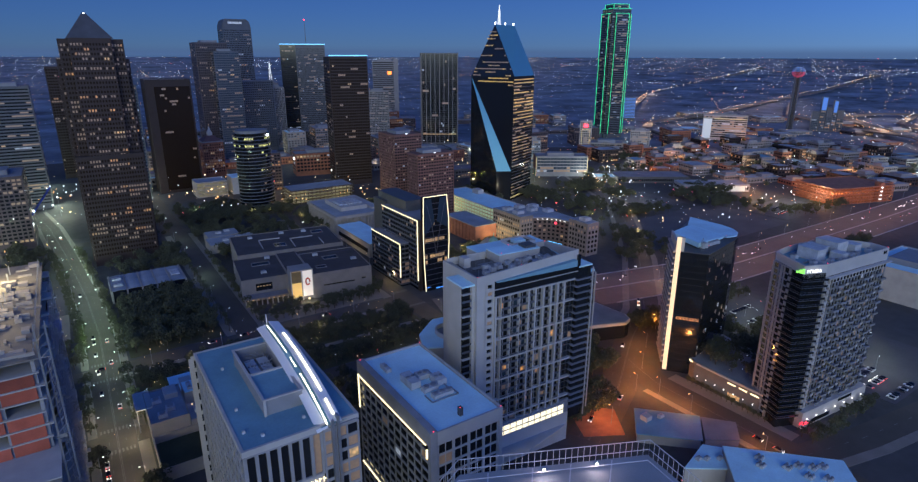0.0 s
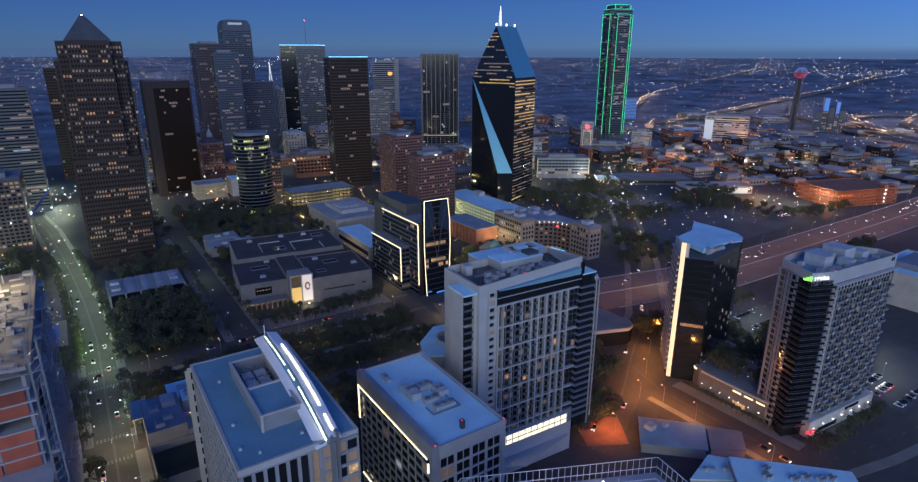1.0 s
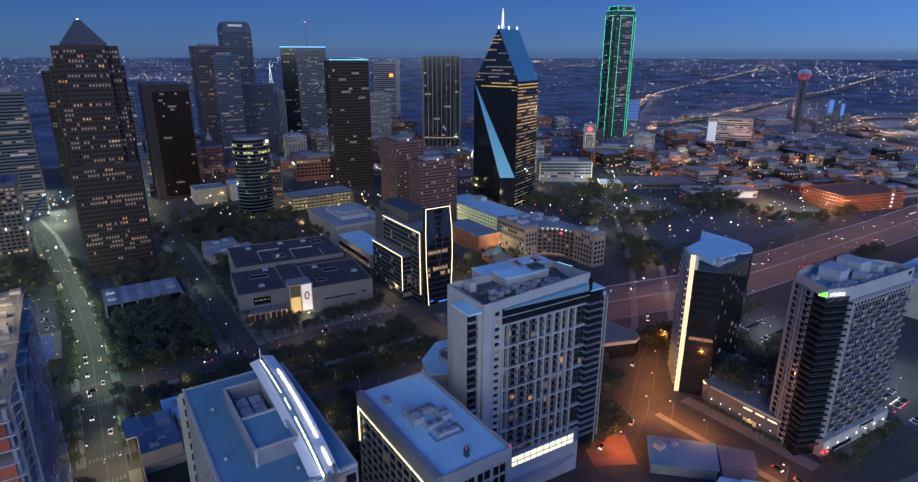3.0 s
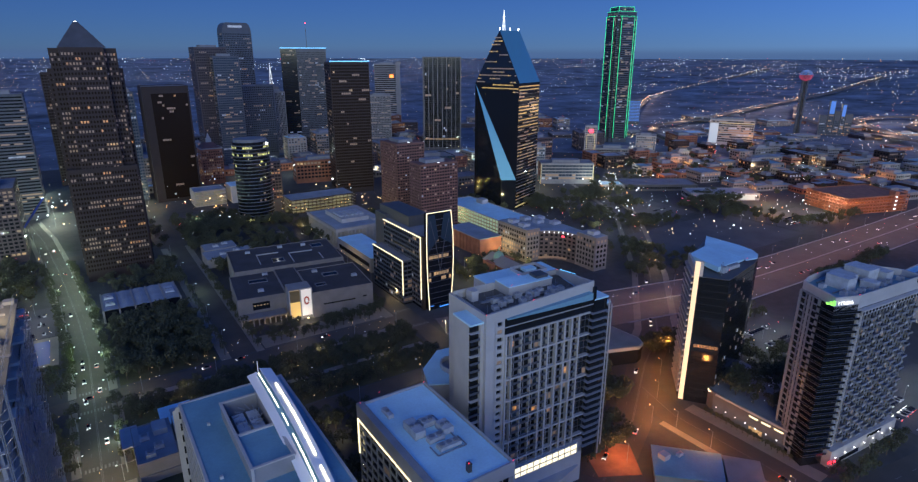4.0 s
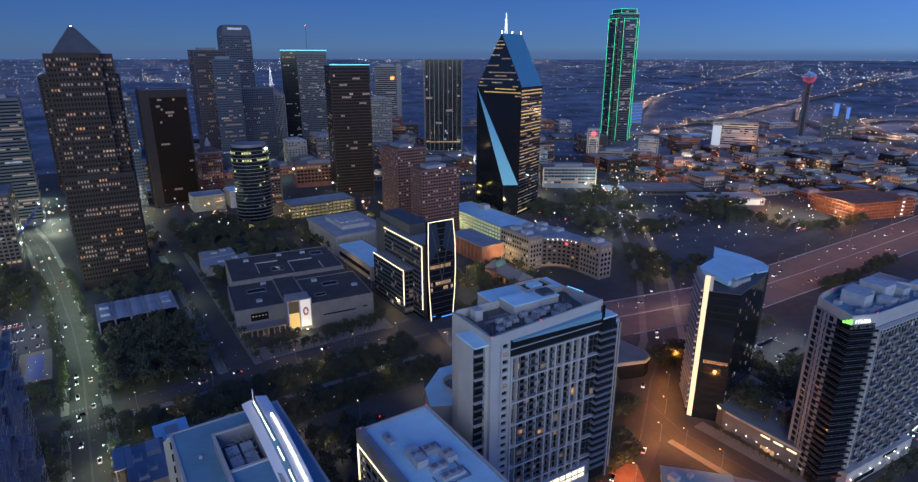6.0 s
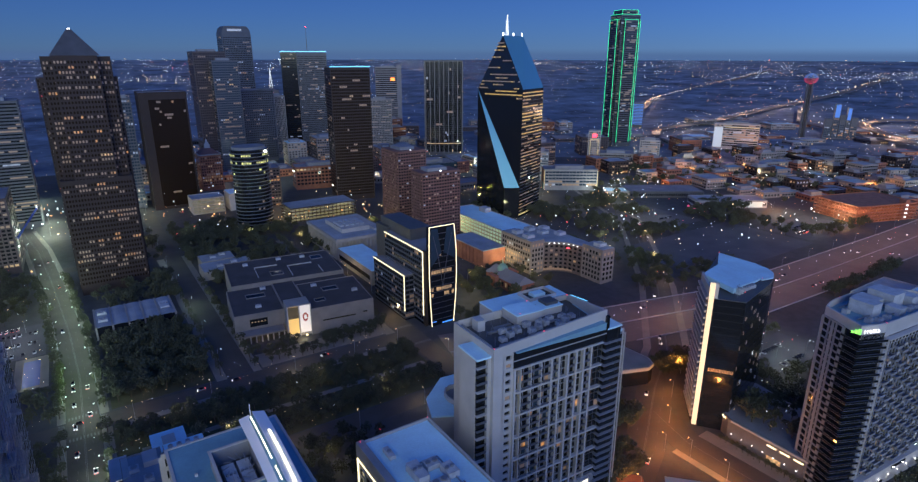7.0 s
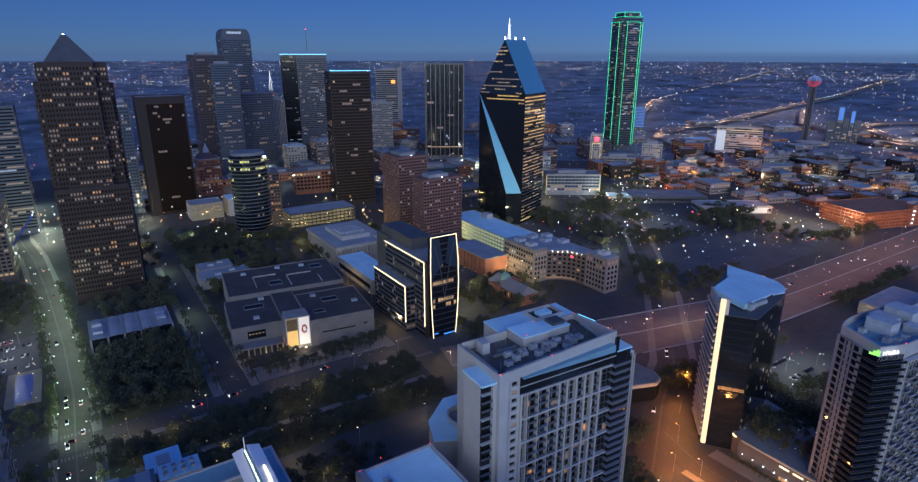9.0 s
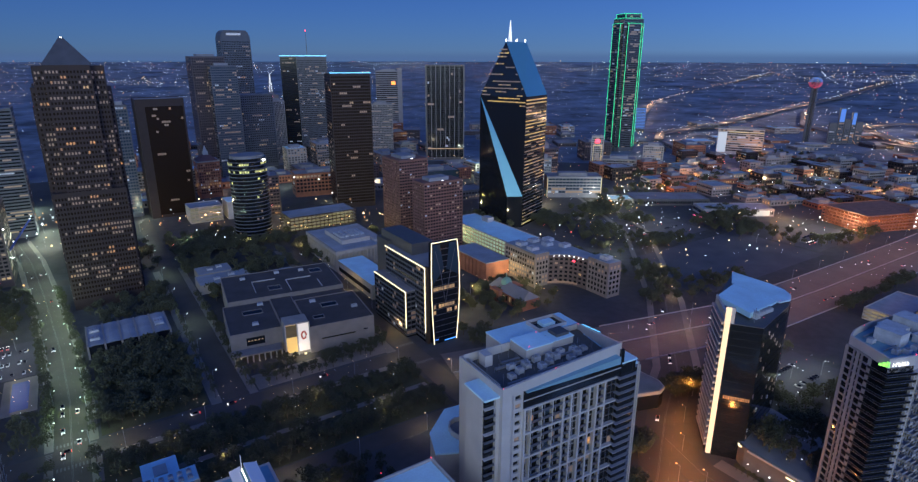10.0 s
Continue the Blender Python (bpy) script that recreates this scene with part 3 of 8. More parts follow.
for x, y in ((5, 20), (7, 46), (4, 8), (20, 6), (8, 4)):
    part("roof_vent", Geo().box(x, x + 0.8, y, y + 0.8, 80, 80.9), unit_paint, t)


# curved ridge: two lit blades that sweep down towards the front
def ridge_z(s):
    return 89.0 - 8.3 * s ** 2.5


def blade(x0, x1, z0, z1, thick=0.35, far=54.0):
    g, n = Geo(), 28
    for i in range(n + 1):
        s = i / n
        y = far - (far + 1.0) * s
        z = ridge_z(s)
        for x, dz in ((x0, z0), (x1, z1), (x1, z1 - thick), (x0, z0 - thick)):
            g.v.append((x, y, z + dz))
    for i in range(n):
        for j in range(4):
            g.f.append((i * 4 + j, i * 4 + (j + 1) % 4, (i + 1) * 4 + (j + 1) % 4, (i + 1) * 4 + j))
    g.f += [(0, 1, 2, 3), (n * 4 + 3, n * 4 + 2, n * 4 + 1, n * 4)]
    g.m = [0] * len(g.f)
    return g


def light_run(x, v0, v1, dz, half=0.2, n=10):
    """One bent light tube that follows the ridge."""
    g = Geo()
    for i in range(n + 1):
        y = v0 + (v1 - v0) * i / n
        z = ridge_z((54.0 - y) / 55.0) + dz
        g.v += [(x - half, y, z), (x + half, y, z), (x + half, y, z + 0.25), (x - half, y, z + 0.25)]
    for i in range(n):
        g.f += [(i * 4 + j, i * 4 + (j + 1) % 4, i * 4 + 4 + (j + 1) % 4, i * 4 + 4 + j) for j in range(4)]
    g.f += [(0, 1, 2, 3), (n * 4 + 3, n * 4 + 2, n * 4 + 1, n * 4)]
    g.m = [0] * len(g.f)
    return g


part("roof_blade", blade(21.6, 24.7, -1.5, -0.9, far=55.5), white_paint, t, "curved white metal roof blade")
part("roof_blade", blade(25.3, 28.8, 0.9, -0.1), white_paint, t, "curved white metal roof blade")
for a, b in ((53.5, 44), (43, 32.5), (29.5, 24), (20.5, 12), (11.5, -0.5)):
    part("light_tube", light_run(24.75, a, b, -0.75, 0.16), cove_light, t, "glowing light tube between the ridge blades")
for a, b in ((43, 36), (35.6, 10), (6.5, 1)):
    part("light_tube", light_run(27.2, a, b, 0.5, 0.2), cove_light, t, "glowing light tube on the ridge")
g = Geo()
for i in range(25):
    q = i / 24
    y = 53.5 - 54 * q
    g.v += [(22.9, y, 80), (30.5, y, 80), (28.2, y, ridge_z(q) - 0.8), (25.2, y, ridge_z(q) - 0.2), (22.9, y, ridge_z(q) - 1.9)]
for i in range(24):
    g.f += [(i * 5 + j, i * 5 + (j + 1) % 5, i * 5 + 5 + (j + 1) % 5, i * 5 + 5 + j) for j in range(5)]
g.f += [(0, 1, 2, 3, 4), (124, 123, 122, 121, 120)]
g.m = [0] * len(g.f)
part("ridge_wall", g, blue_roof, t)
part("mast", Geo().bar((24.8, 54, 88), (24.8, 54, 92.5), 0.15), white_paint, t)

# block with the white roof and light lines
t = thing("office_block", "grey office block with white roof and glowing edge lines", "office building", 82, 139)
part("core", Geo().box(0.5, 28.5, 0.5, 56.5, 0, 59.5), dark_glass, t)
part("roof", Geo().box(2.4, 28.2, 0.6, 56.4, 59.5, 59.9), white_roof, t)
part("side_parapet", Geo().box(-0.3, 2.4, -0.3, 57.3, 55.5, 61.2), grey_concrete, t, "broad grey concrete parapet")
part("parapet", Geo().box(2.4, 29.2, -0.3, 0.4, 55.6, 60.6).box(28.5, 29.2, 0.4, 57.3, 58.5, 60.6).box(2.4, 28.5, 56.6, 57.3, 58.5, 60.6), white_panel, t)
part("corner_pier", Geo().box(-0.4, 2.6, -0.4, 1.4, 0, 55.5), grey_concrete, t)
part("corner_pier", Geo().box(27.7, 29.3, -0.4, 1.6, 0, 55.6), white_panel, t)
grid_face(t, (0.5, 56.5), (0, -1), 54.6, 3, 55.5, 11, 14, grey_concrete, black_glass, ((cool_window, 0.01), (dim_window, 0.03)), 11, 0.35, 0.9, 0.5)
grid_face(t, (2.6, 0.5), (1, 0), 25.1, 3, 55.6, 4, 12, white_panel, black_glass, ((dim_window, 0.05),), 12, 1.0, 0.8, 0.5)
mid_me = Geo().box(-0.12, 0.12, -0.3, 0, 3, 55.6).mesh("mullion", [white_panel])
for i in range(4):
    part("mullion", mid_me, None, t).matrix_basis = pose(2.6 + 25.1 * (i + 0.5) / 4, 0.4, 0)
grid_face(t, (28.5, 0.5), (0, 1), 56, 3, 58.5, 12, 14, white_panel, black_glass, ((dim_window, 0.05),), 13, 1.0, 1.0, 0.4, limit=20)
grid_face(t, (28.5, 56.5), (-1, 0), 28, 3, 58.5, 7, 14, white_panel, black_glass, ((dim_window, 0.05),), 14, 1.0, 1.0, 0.4, limit=20)
part("light_line", Geo().box(-0.75, -0.4, 2.5, 55.5, 55.1, 55.5), led_white, t, "glowing white light line below the parapet")
part("light_line", Geo().box(-0.75, -0.35, 55.5, 56.1, 40.5, 55.6), led_white, t, "glowing white light line down the corner")
part("light_line", Geo().box(-0.75, -0.35, 2.5, 55.5, 14.2, 14.7), led_white, t, "glowing white light line along a floor")
part("light_line", Geo().box(-0.6, 0.0, 1.9, 2.5, 50, 53.5), led_white, t, "short glowing light at the corner")
for x, y, w, d, h, n in ((8, 27, 4, 9, 3.0, 2), (13.5, 31, 5, 4, 2.2, 2), (11, 22.5, 6, 3, 1.8, 2), (12, 17, 8, 3.2, 1.6, 3), (17.5, 24, 4, 6, 2.6, 2), (6, 43, 2, 6, 1.6, 1)):
    hvac(t, x, y, 59.9, w, d, h, n)
g = Geo()
for a, b in (((9, 36), (20, 36)), ((20, 36), (20, 20)), ((10, 15.5), (21, 15.5)), ((21, 15.5), (21, 21)), ((10, 15.5), (10, 21))):
    g.bar((*a, 60.6), (*b, 60.6), 0.25)
part("duct", g, metal, t)
part("roof_hatch", Geo().box(14, 15.3, 4, 5.6, 59.9, 63), dark_panel, t)
for x, y in ((1, 56.5), (9, 56.8), (28.6, 57), (28.8, 0.2), (14.4, 4.6), (1, 0)):
    beacon(t, x, y, 61.2 if x < 3 else 60.8 if x > 20 else 63)

# apartment tower: u runs along its front, v towards its back
t = thing("apartment_tower", "white-framed apartment tower with dark windows and balconies", "apartment tower", 125.8, 175.4, 0, -3.12)
part("core", Geo().box(0.6, 51.6, 1.0, 27.4, 0, 89.6), dark_glass, t)
part("side_wall", Geo().box(0, 4.5, 0, 0.9, 16, 90.5).box(0, 0.6, 0.9, 28, 0, 90.5), white_panel, t)
RIGHT, BACK = (56.5, 24), (56.0, 28)
g = Geo()
g.prism([(0, 0), (52.5, 0), (52.5, 0.9), (0, 0.9)], 90.5, [93.6, 97.1, 97.1, 93.6])
g.prism([(0, 0.9), (0.7, 0.9), (0.7, 28), (0, 28)], 90.5, [93.4, 93.4, 92.6, 92.6])
g.prism([(0.7, 27.3), (55.6, 27.3), BACK, (0.7, 28)], 90.5, [92.6, 92.6, 92.6, 92.6])
g.prism([(51.6, 0.9), (52.5, 0.9), BACK, (55.3, 27.3)], 90.5, [96.8, 96.8, 92.6, 92.6])
part("parapet", g, white_panel, t, "white sloping parapet")
part("roof", Geo().prism([(0.7, 0.9), (51.6, 0.9), (55.3, 27.3), (0.7, 27.3)], 89.6, 90.2), dark_panel, t)
part("upper_storey", Geo().box(8.4, 52.6, -0.25, 0.9, 83.4, 90.5), black_glass, t, "dark glass top storeys")
part("upper_band", Geo().box(8.4, 52.8, -0.5, -0.2, 86.8, 87.1), white_panel, t)
g = Geo()
g.prism([(9, -1.2), (50, -2.6), (50, 0), (9, 0)], 90.2, [90.5, 93.0, 93.0, 90.5])
part("canopy", g, blue_roof, t, "thin sloping roof canopy")
FL = 3.23
Z0 = 83.6 - 18 * FL
grid_face(t, (4.5, 0.9), (1, 0), 3.6, Z0 - FL, 90.3, 1, 21, white_panel, black_glass, ((dim_window, 0.05),), 15, 1.2, 1.5, 0.9)
facade_grey = surface("facade_grey", (0.2, 0.2, 0.21), 0.7, vary=0.15)
grid_face(t, (8.6, 0.9), (1, 0), 17.0, Z0 - FL, 83.4, 7, 19, facade_grey, dark_glass, ((amber_window, 0.02), (dim_window, 0.07), (blue_glass, 0.08)), 16, 0.4, 0.4, 0.3)
grid_face(t, (25.6, 0.9), (1, 0), 19.6, Z0 - FL, 83.4, 10, 19, facade_grey, dark_glass, ((amber_window, 0.03), (dim_window, 0.08), (blue_glass, 0.08)), 17, 0.3, 0.4, 0.3)
grid_face(t, (45.2, 0.9), (1, 0), 6.6, Z0 - FL, 83.4, 3, 19, dark_panel, black_glass, ((dim_window, 0.04),), 18, 0.2, 0.35, 0.3, limit=6)
post_me = Geo().box(-0.38, 0.38, -1.75, 0.4, Z0 - FL, 83.4).mesh("frame_post", [white_panel])
for x in (8.8, 25.6, 29.2, 33.5, 37.6, 41.3, 45.1):
    part("frame_post", post_me, None, t).matrix_basis = pose(x, 0.9, 0)
slim_me = Geo().box(-0.2, 0.2, -1.5, 0.4, Z0 - FL, 83.4).mesh("frame_post", [white_panel])
for x in (11.6, 16.3, 21.0):
    part("frame_post", slim_me, None, t).matrix_basis = pose(x, 0.9, 0)
beam_me = Geo().box(8.4, 51.0, -1.72, 0.4, -0.32, 0.32).mesh("frame_beam", [white_panel])
for k in range(0, 19, 3):
    part("frame_beam", beam_me, None, t).matrix_basis = pose(0, 0.9, Z0 + k * FL)
balcony_me = Geo().box(0, 4.2, -1.5, -0.2, 0, 0.18).box(0, 4.2, -1.5, -1.42, 0.18, 1.05).mesh("balcony", [tower_grey])
short_me = Geo().box(0, 2.9, -1.5, -0.2, 0, 0.16).box(0, 2.9, -1.5, -1.43, 0.16, 1.05).mesh("balcony", [tower_grey])
for k in range(18):
    for x in (11.9, 16.6, 21.2):
        part("balcony", balcony_me, None, t).matrix_basis = pose(x, 0.9, Z0 + k * FL)
    for x in (26.0, 34.0, 41.7):
        part("balcony", short_me, None, t).matrix_basis = pose(x, 0.9, Z0 + k * FL)
# side wing with corner balconies
part("side_wing", Geo().box(-5.5, 0, 3.6, 14.2, 0, 89.8), white_panel, t)
part("wing_roof", Geo().box(-5.9, 0, 1.5, 14.5, 89.8, 90.5), white_roof, t)
part("balcony_glass", Geo().box(-5.2, -1.3, 3.0, 3.6, 0, 89), black_glass, t)
part("wing_pier", Geo().box(-1.4, 0, 1.7, 3.6, 0, 89.8), white_panel, t)
wing_me = Geo().box(-5.6, -1.2, 1.7, 3.6, 0, 0.3).mesh("wing_slab", [white_panel])
thin_me = Geo().box(-5.5, -1.4, 1.8, 3.6, 0, 0.16).box(-5.5, -1.4, 1.8, 1.9, 0.16, 1.0).mesh("wing_balcony", [tower_grey])
for k in range(26):
    if k % 3 == 0:
        part("wing_slab", wing_me, None, t).matrix_basis = pose(0, 0, 86.4 - k * FL)
    else:
        part("wing_balcony", thin_me, None, t).matrix_basis = pose(0, 0, 86.4 - k * FL)
# glazed wing with thin slabs at the other end, stepping back
part("glazed_wing", Geo().box(52.6, 60, -0.6, 24, 12, 88.6).box(60, 65.6, 3.4, 22, 12, 83.4), black_glass, t, "dark glass end wing")
part("glazed_roof", Geo().box(52.6, 60.4, -1.0, 24.4, 88.6, 89.2).box(60.4, 66, 3, 22.4, 83.4, 84), white_roof, t)
slab_me = Geo().box(51.0, 60.3, -1.9, 24.4, -0.1, 0.1).box(60.3, 66.2, 2.2, 22.6, -0.1, 0.1).mesh("wing_floor", [grey_panel])
for k in range(21):
    part("wing_floor", slab_me, None, t).matrix_basis = pose(0, 0, 83.0 - k * FL)
for x, y, z in ((60.2, -1.9, 88), (65.9, 2.1, 83)):
    part("wing_post", Geo().box(x - 0.25, x + 0.25, y - 0.1, y + 0.3, 12, z), pale_concrete, t)
part("end_fin", Geo().box(51.8, 53.4, -0.9, 0.0, 88.6, 94.6), black_glass, t)
# glowing podium band
part("podium", Geo().box(0, 52, -0.4, 28, 0, 15.4), white_panel, t)
part("light_band", Geo().box(7.5, 48.4, -1.0, -0.3, 16.2, 21.0), glow("podium_glow", (1.0, 0.9, 0.62), 1.3, spread=0), t, "glowing cream light band above the entrance")
part("light_band_frame", Geo().box(7.3, 48.8, -1.3, -0.3, 21.0, 21.6).box(7.3, 48.8, -1.3, -0.3, 18.2, 18.5).box(7.3, 48.8, -1.3, -0.3, 15.4, 16.2).box(48.4, 48.9, -1.3, -0.3, 16.2, 21.0), white_panel, t)
rib_me = Geo().box(-0.12, 0.12, -1.25, -0.3, 16.2, 21.0).mesh("band_rib", [white_panel])
for i in range(1, 12):
    part("band_rib", rib_me, None, t).matrix_basis = pose(7.5 + i * 3.4, 0, 0)
part("band_back", Geo().box(5, 52, -0.3, 1.0, 15.4, 22.6), grey_panel, t)
g = Geo()
g.prism([(20, -9), (50, -1.4), (50, 0), (2, 0), (2, -2)], 8.2, 9.0)
part("entrance_canopy", g, white_panel, t)
# roof: raised pale blocks along the back, clutter on the dark deck
part("roof_block", Geo().box(22, 34, 17, 27.2, 90.2, 94.2).box(34, 46, 19, 27.2, 90.2, 93.2), white_panel, t)
part("block_roof", Geo().box(21.7, 34.2, 16.7, 27.2, 94.2, 94.6).box(34.2, 46.2, 18.7, 27.2, 93.2, 93.6), white_roof, t)
part("stair_head", Geo().box(6, 9.2, 20, 24.4, 90.2, 94.6), white_panel, t)
part("roof_tank", Geo().box(39, 45, 20.5, 26, 93.6, 94.8), dark_panel, t)
part("screen_wall", Geo().box(1.2, 21, 26.4, 26.7, 90.2, 93.6).box(2.2, 2.5, 5, 26, 90.2, 92.2), white_panel, t)
for i in range(9):
    hvac(t, 9 + i * 4.4, 8 + (i % 3) * 1.6, 90.2, 2.4, 2.6, 1.6 + 0.5 * (i % 2), 1)
for i in range(6):
    hvac(t, 12 + i * 5.6, 13.6 - (i % 2) * 0.9, 90.2, 3.0, 1.8, 2.0, 1)
for x, y, n in ((6, 5, 22), (12, 18, 8), (31, 12, 14), (20, 6.5, 20), (8, 15.6, 14)):
    part("duct", Geo().box(x, x + n, y, y + 0.9, 90.6, 91.4), metal, t)
g = Geo()
rnd = random.Random(4)
for i in range(70):
    x, y = rnd.uniform(3, 50), rnd.uniform(3, 26)
    g.bar((x, y, 90.2), (x, y, 90.2 + rnd.uniform(1.2, 4.0)), 0.07)
tagged(part("roof_piping", g, metal, t), kind="stuff")
for x, y, z in ((0.4, 0.4, 93.6), (24, 18, 94.6), (33.5, 26.5, 94.6), (22, 0.4, 95.2), (55.5, 27, 92.7)):
    beacon(t, x, y, z)
part("edge_light", Geo().bar((54.0, 13, 95.4), (55.6, 25, 93.4), 0.14), led_cyan, t, "short cyan light line on the parapet")
# white-roofed block joined behind
t = thing("rear_block", "white-roofed rear block joined to the apartment tower", "building", 125.8, 175.4, 0, -3.12)
part("wall", Geo().box(20, 57, 28.2, 41, 0, 91.4), white_panel, t)
part("roof", Geo().box(19.8, 57.2, 28.2, 41.2, 91.4, 91.9), white_roof, t)
g = Geo()
parapet(g, 38, 52, 30, 39, 91.9, 1.4, 0.4)
part("roof_kerb", g, white_panel, t)
part("roof_well", Geo().box(38.4, 51.6, 30.4, 38.6, 91.9, 92.1), black_glass, t)
part("roof_unit", Geo().box(42, 48, 32.5, 36.5, 92.1, 93.4), white_roof, t)
# low white-roofed annex behind
t = thing("annex_building", "low annex with a white angular roof beside the tower", "building", 121, 196)
ANNEX = [(0, 14), (11, 8.2), (31, 8.2), (31, 36), (18.6, 37.5), (4.7, 26.5)]
part("wall", Geo().prism(ANNEX, 0, 48.5), pale_concrete, t)
part("roof", Geo().prism(shrink(ANNEX, 1.02), 48.5, 49.2), white_roof, t)
g = Geo()
ring = [(17 + 6 * math.cos(a * math.pi / 6), 20 + 7.5 * math.sin(a * math.pi / 6)) for a in range(12)]
for i in range(12):
    j, r = (i + 1) % 12, shrink(ring, 0.9)
    g.prism([ring[i], ring[j], r[j], r[i]], 49.2, 51.4)
part("round_parapet", g, white_panel, t, "rounded white parapet on the roof")
part("round_deck", Geo().prism(shrink(ring, 0.9), 49.2, 49.6), grey_roof, t)

# dark glass tower with the glowing corner
PROW = [(271.0, 189), (281, 175), (318, 183), (326, 186), (332, 192), (335, 201), (335, 226), (289, 206)]
t = thing("glass_tower", "dark glass office tower with one glowing corner strip", "office tower")
part("core", Geo().prism(PROW, 0, 74), black_glass, t)


line_me = Geo().prism(shrink(PROW, 1.006), -0.12, 0.12).mesh("floor_line", [black_glass])
for k in range(1, 19):
    part("floor_line", line_me, None, t).matrix_basis = pose(0, 0, 0.5 + k * 3.9)
part("roof", Geo().prism([(290, 206), (284, 184), (313, 187), (318, 214)], 75.2, [78.0, 78.0, 76.2, 76.2]), white_roof, t, "white tilted roof plate")
part("roof", Geo().prism([(319, 216), (314, 186), (322, 184.5), (328, 187.5), (333, 194), (335, 203), (335, 226)], 75.2, 76.0), white_roof, t, "white roof with a rounded corner")
part("roof_deck", Geo().prism(PROW, 74, 74.4), dark_panel, t)
part("roof_wall", Geo().prism([(271.6, 188.4), (273.6, 185.6), (274.6, 186.6), (272.8, 189.2)], 74.4, 82.4).prism([(272, 189.6), (273, 188.6), (290.5, 206), (289, 206)], 74.4, 79), white_panel, t)
hvac(t, 287, 182, 74.4, 3, 3, 3, 1)
hvac(t, 293, 183, 74.4, 10, 2.5, 2, 4)
g = Geo()
g.bar((283, 181, 74.4), (283, 181, 82), 0.12)
g.bar((285, 183, 74.4), (285, 183, 80), 0.12)
part("mast", g, metal, t)
cell_me = Geo().prism([(270.4, 188.2), (271.7, 186.4), (272.6, 187.4), (271.3, 189.2)], 0, 3.3).mesh("glow_panel", [glow("corner_glow", (1.0, 0.74, 0.44), 0.9, spread=0)])
for k in range(24):
    part("glow_panel", cell_me, None, t, "glowing cream corner panel").matrix_basis = pose(0, 0, 1.0 + k * 3.4)
bal_me = Geo().prism([(269.9, 189.6), (271.4, 189), (289.5, 206), (288, 207)], 0, 1.1).mesh("balcony", [surface("balcony_white", (0.42, 0.36, 0.33), 0.7)])
for k in range(20):
    part("balcony", bal_me, None, t).matrix_basis = pose(0, 0, 5 + k * 3.6)
g = Geo()
rnd = random.Random(8)


def along(a, b, s0, s1, z0, z1, mi, out=0.25):
    d = (Vector(b) - Vector(a))
    n = Vector((d.y, -d.x)).normalized() * out
    p, q = Vector(a) + d * s0 + n, Vector(a) + d * s1 + n
    g.face([(p.x, p.y, z0), (q.x, q.y, z0), (q.x, q.y, z1), (p.x, p.y, z1)], mi)


for k in range(18):
    for i in range(16):
        r = rnd.random()
        if k == 5:
            along(PROW[0], PROW[1], 0.26 + 0.044 * i, 0.26 + 0.044 * (i + 0.7), 33.8, 35.6, 3)
        elif r < 0.14:
            along(PROW[1], PROW[2], i / 16 + 0.005, (i + 0.5) / 16, 1 + k * 3.9, 3.2 + k * 3.9, 2 if r < 0.02 else 0 if r < 0.03 else 1)
for k in range(18):
    for a, b in ((2, 3), (3, 4), (4, 5)):
        for i in range(3):
            r = rnd.random()
            if r < 0.12:
                along(PROW[a], PROW[b], i / 3 + 0.03, (i + 0.7) / 3, 1 + k * 3.9, 3.4 + k * 3.9, 0 if r < 0.03 else 2 if r < 0.05 else 1)
tagged(part("lit_glazing", g, [warm_window, dim_window, cool_window, amber_window], t), kind="stuff")
for x, y, z in ((281, 176, 79.5), (314, 186, 76.6), (335, 226, 76.2)):
    beacon(t, x, y, z)

# podium of the glass tower and the apartment tower
t = thing("podium_block", "long low podium with wall lamps along the street", "building")
PODIUM = [(289, 190), (280, 177.5), (277, 172), (276, 130), (281, 117), (300, 118), (316, 150), (322, 184), (318, 186)]
part("wall", Geo().prism(PODIUM, 0, 11.2), surface("podium_stone", (0.11, 0.105, 0.105), 0.85), t)
part("roof", Geo().prism(shrink(PODIUM, 0.97), 11.2, 11.5), grey_roof, t)
part("cornice", Geo().box(275.6, 276.4, 131, 170, 10.6, 11.6), pale_concrete, t)
for i in range(8):
    x, y = 276.85 - i * 0.13, 169 - i * 5.6
    part("wall_lamp", Geo().box(x - 0.7, x - 0.3, y - 0.16, y + 0.16, 3.6, 3.9), led_cool, t, "bright white wall lamp")
for y in (133, 139.5, 146):
    part("sign", Geo().box(275.6, 275.9, y, y + 4.6, 8.6, 9.3), led_white, t, "pale glowing sign bar")
part("shop_window", Geo().box(275.9, 276.1, 143, 150, 1.0, 3.4), warm_window, t, "lit shop window")
part("sign", Geo().box(279.2, 279.5, 176, 177, 9.4, 10.2).box(278.2, 278.5, 173.2, 176, 9.4, 10.2), led_white, t, "pale glowing sign bar")

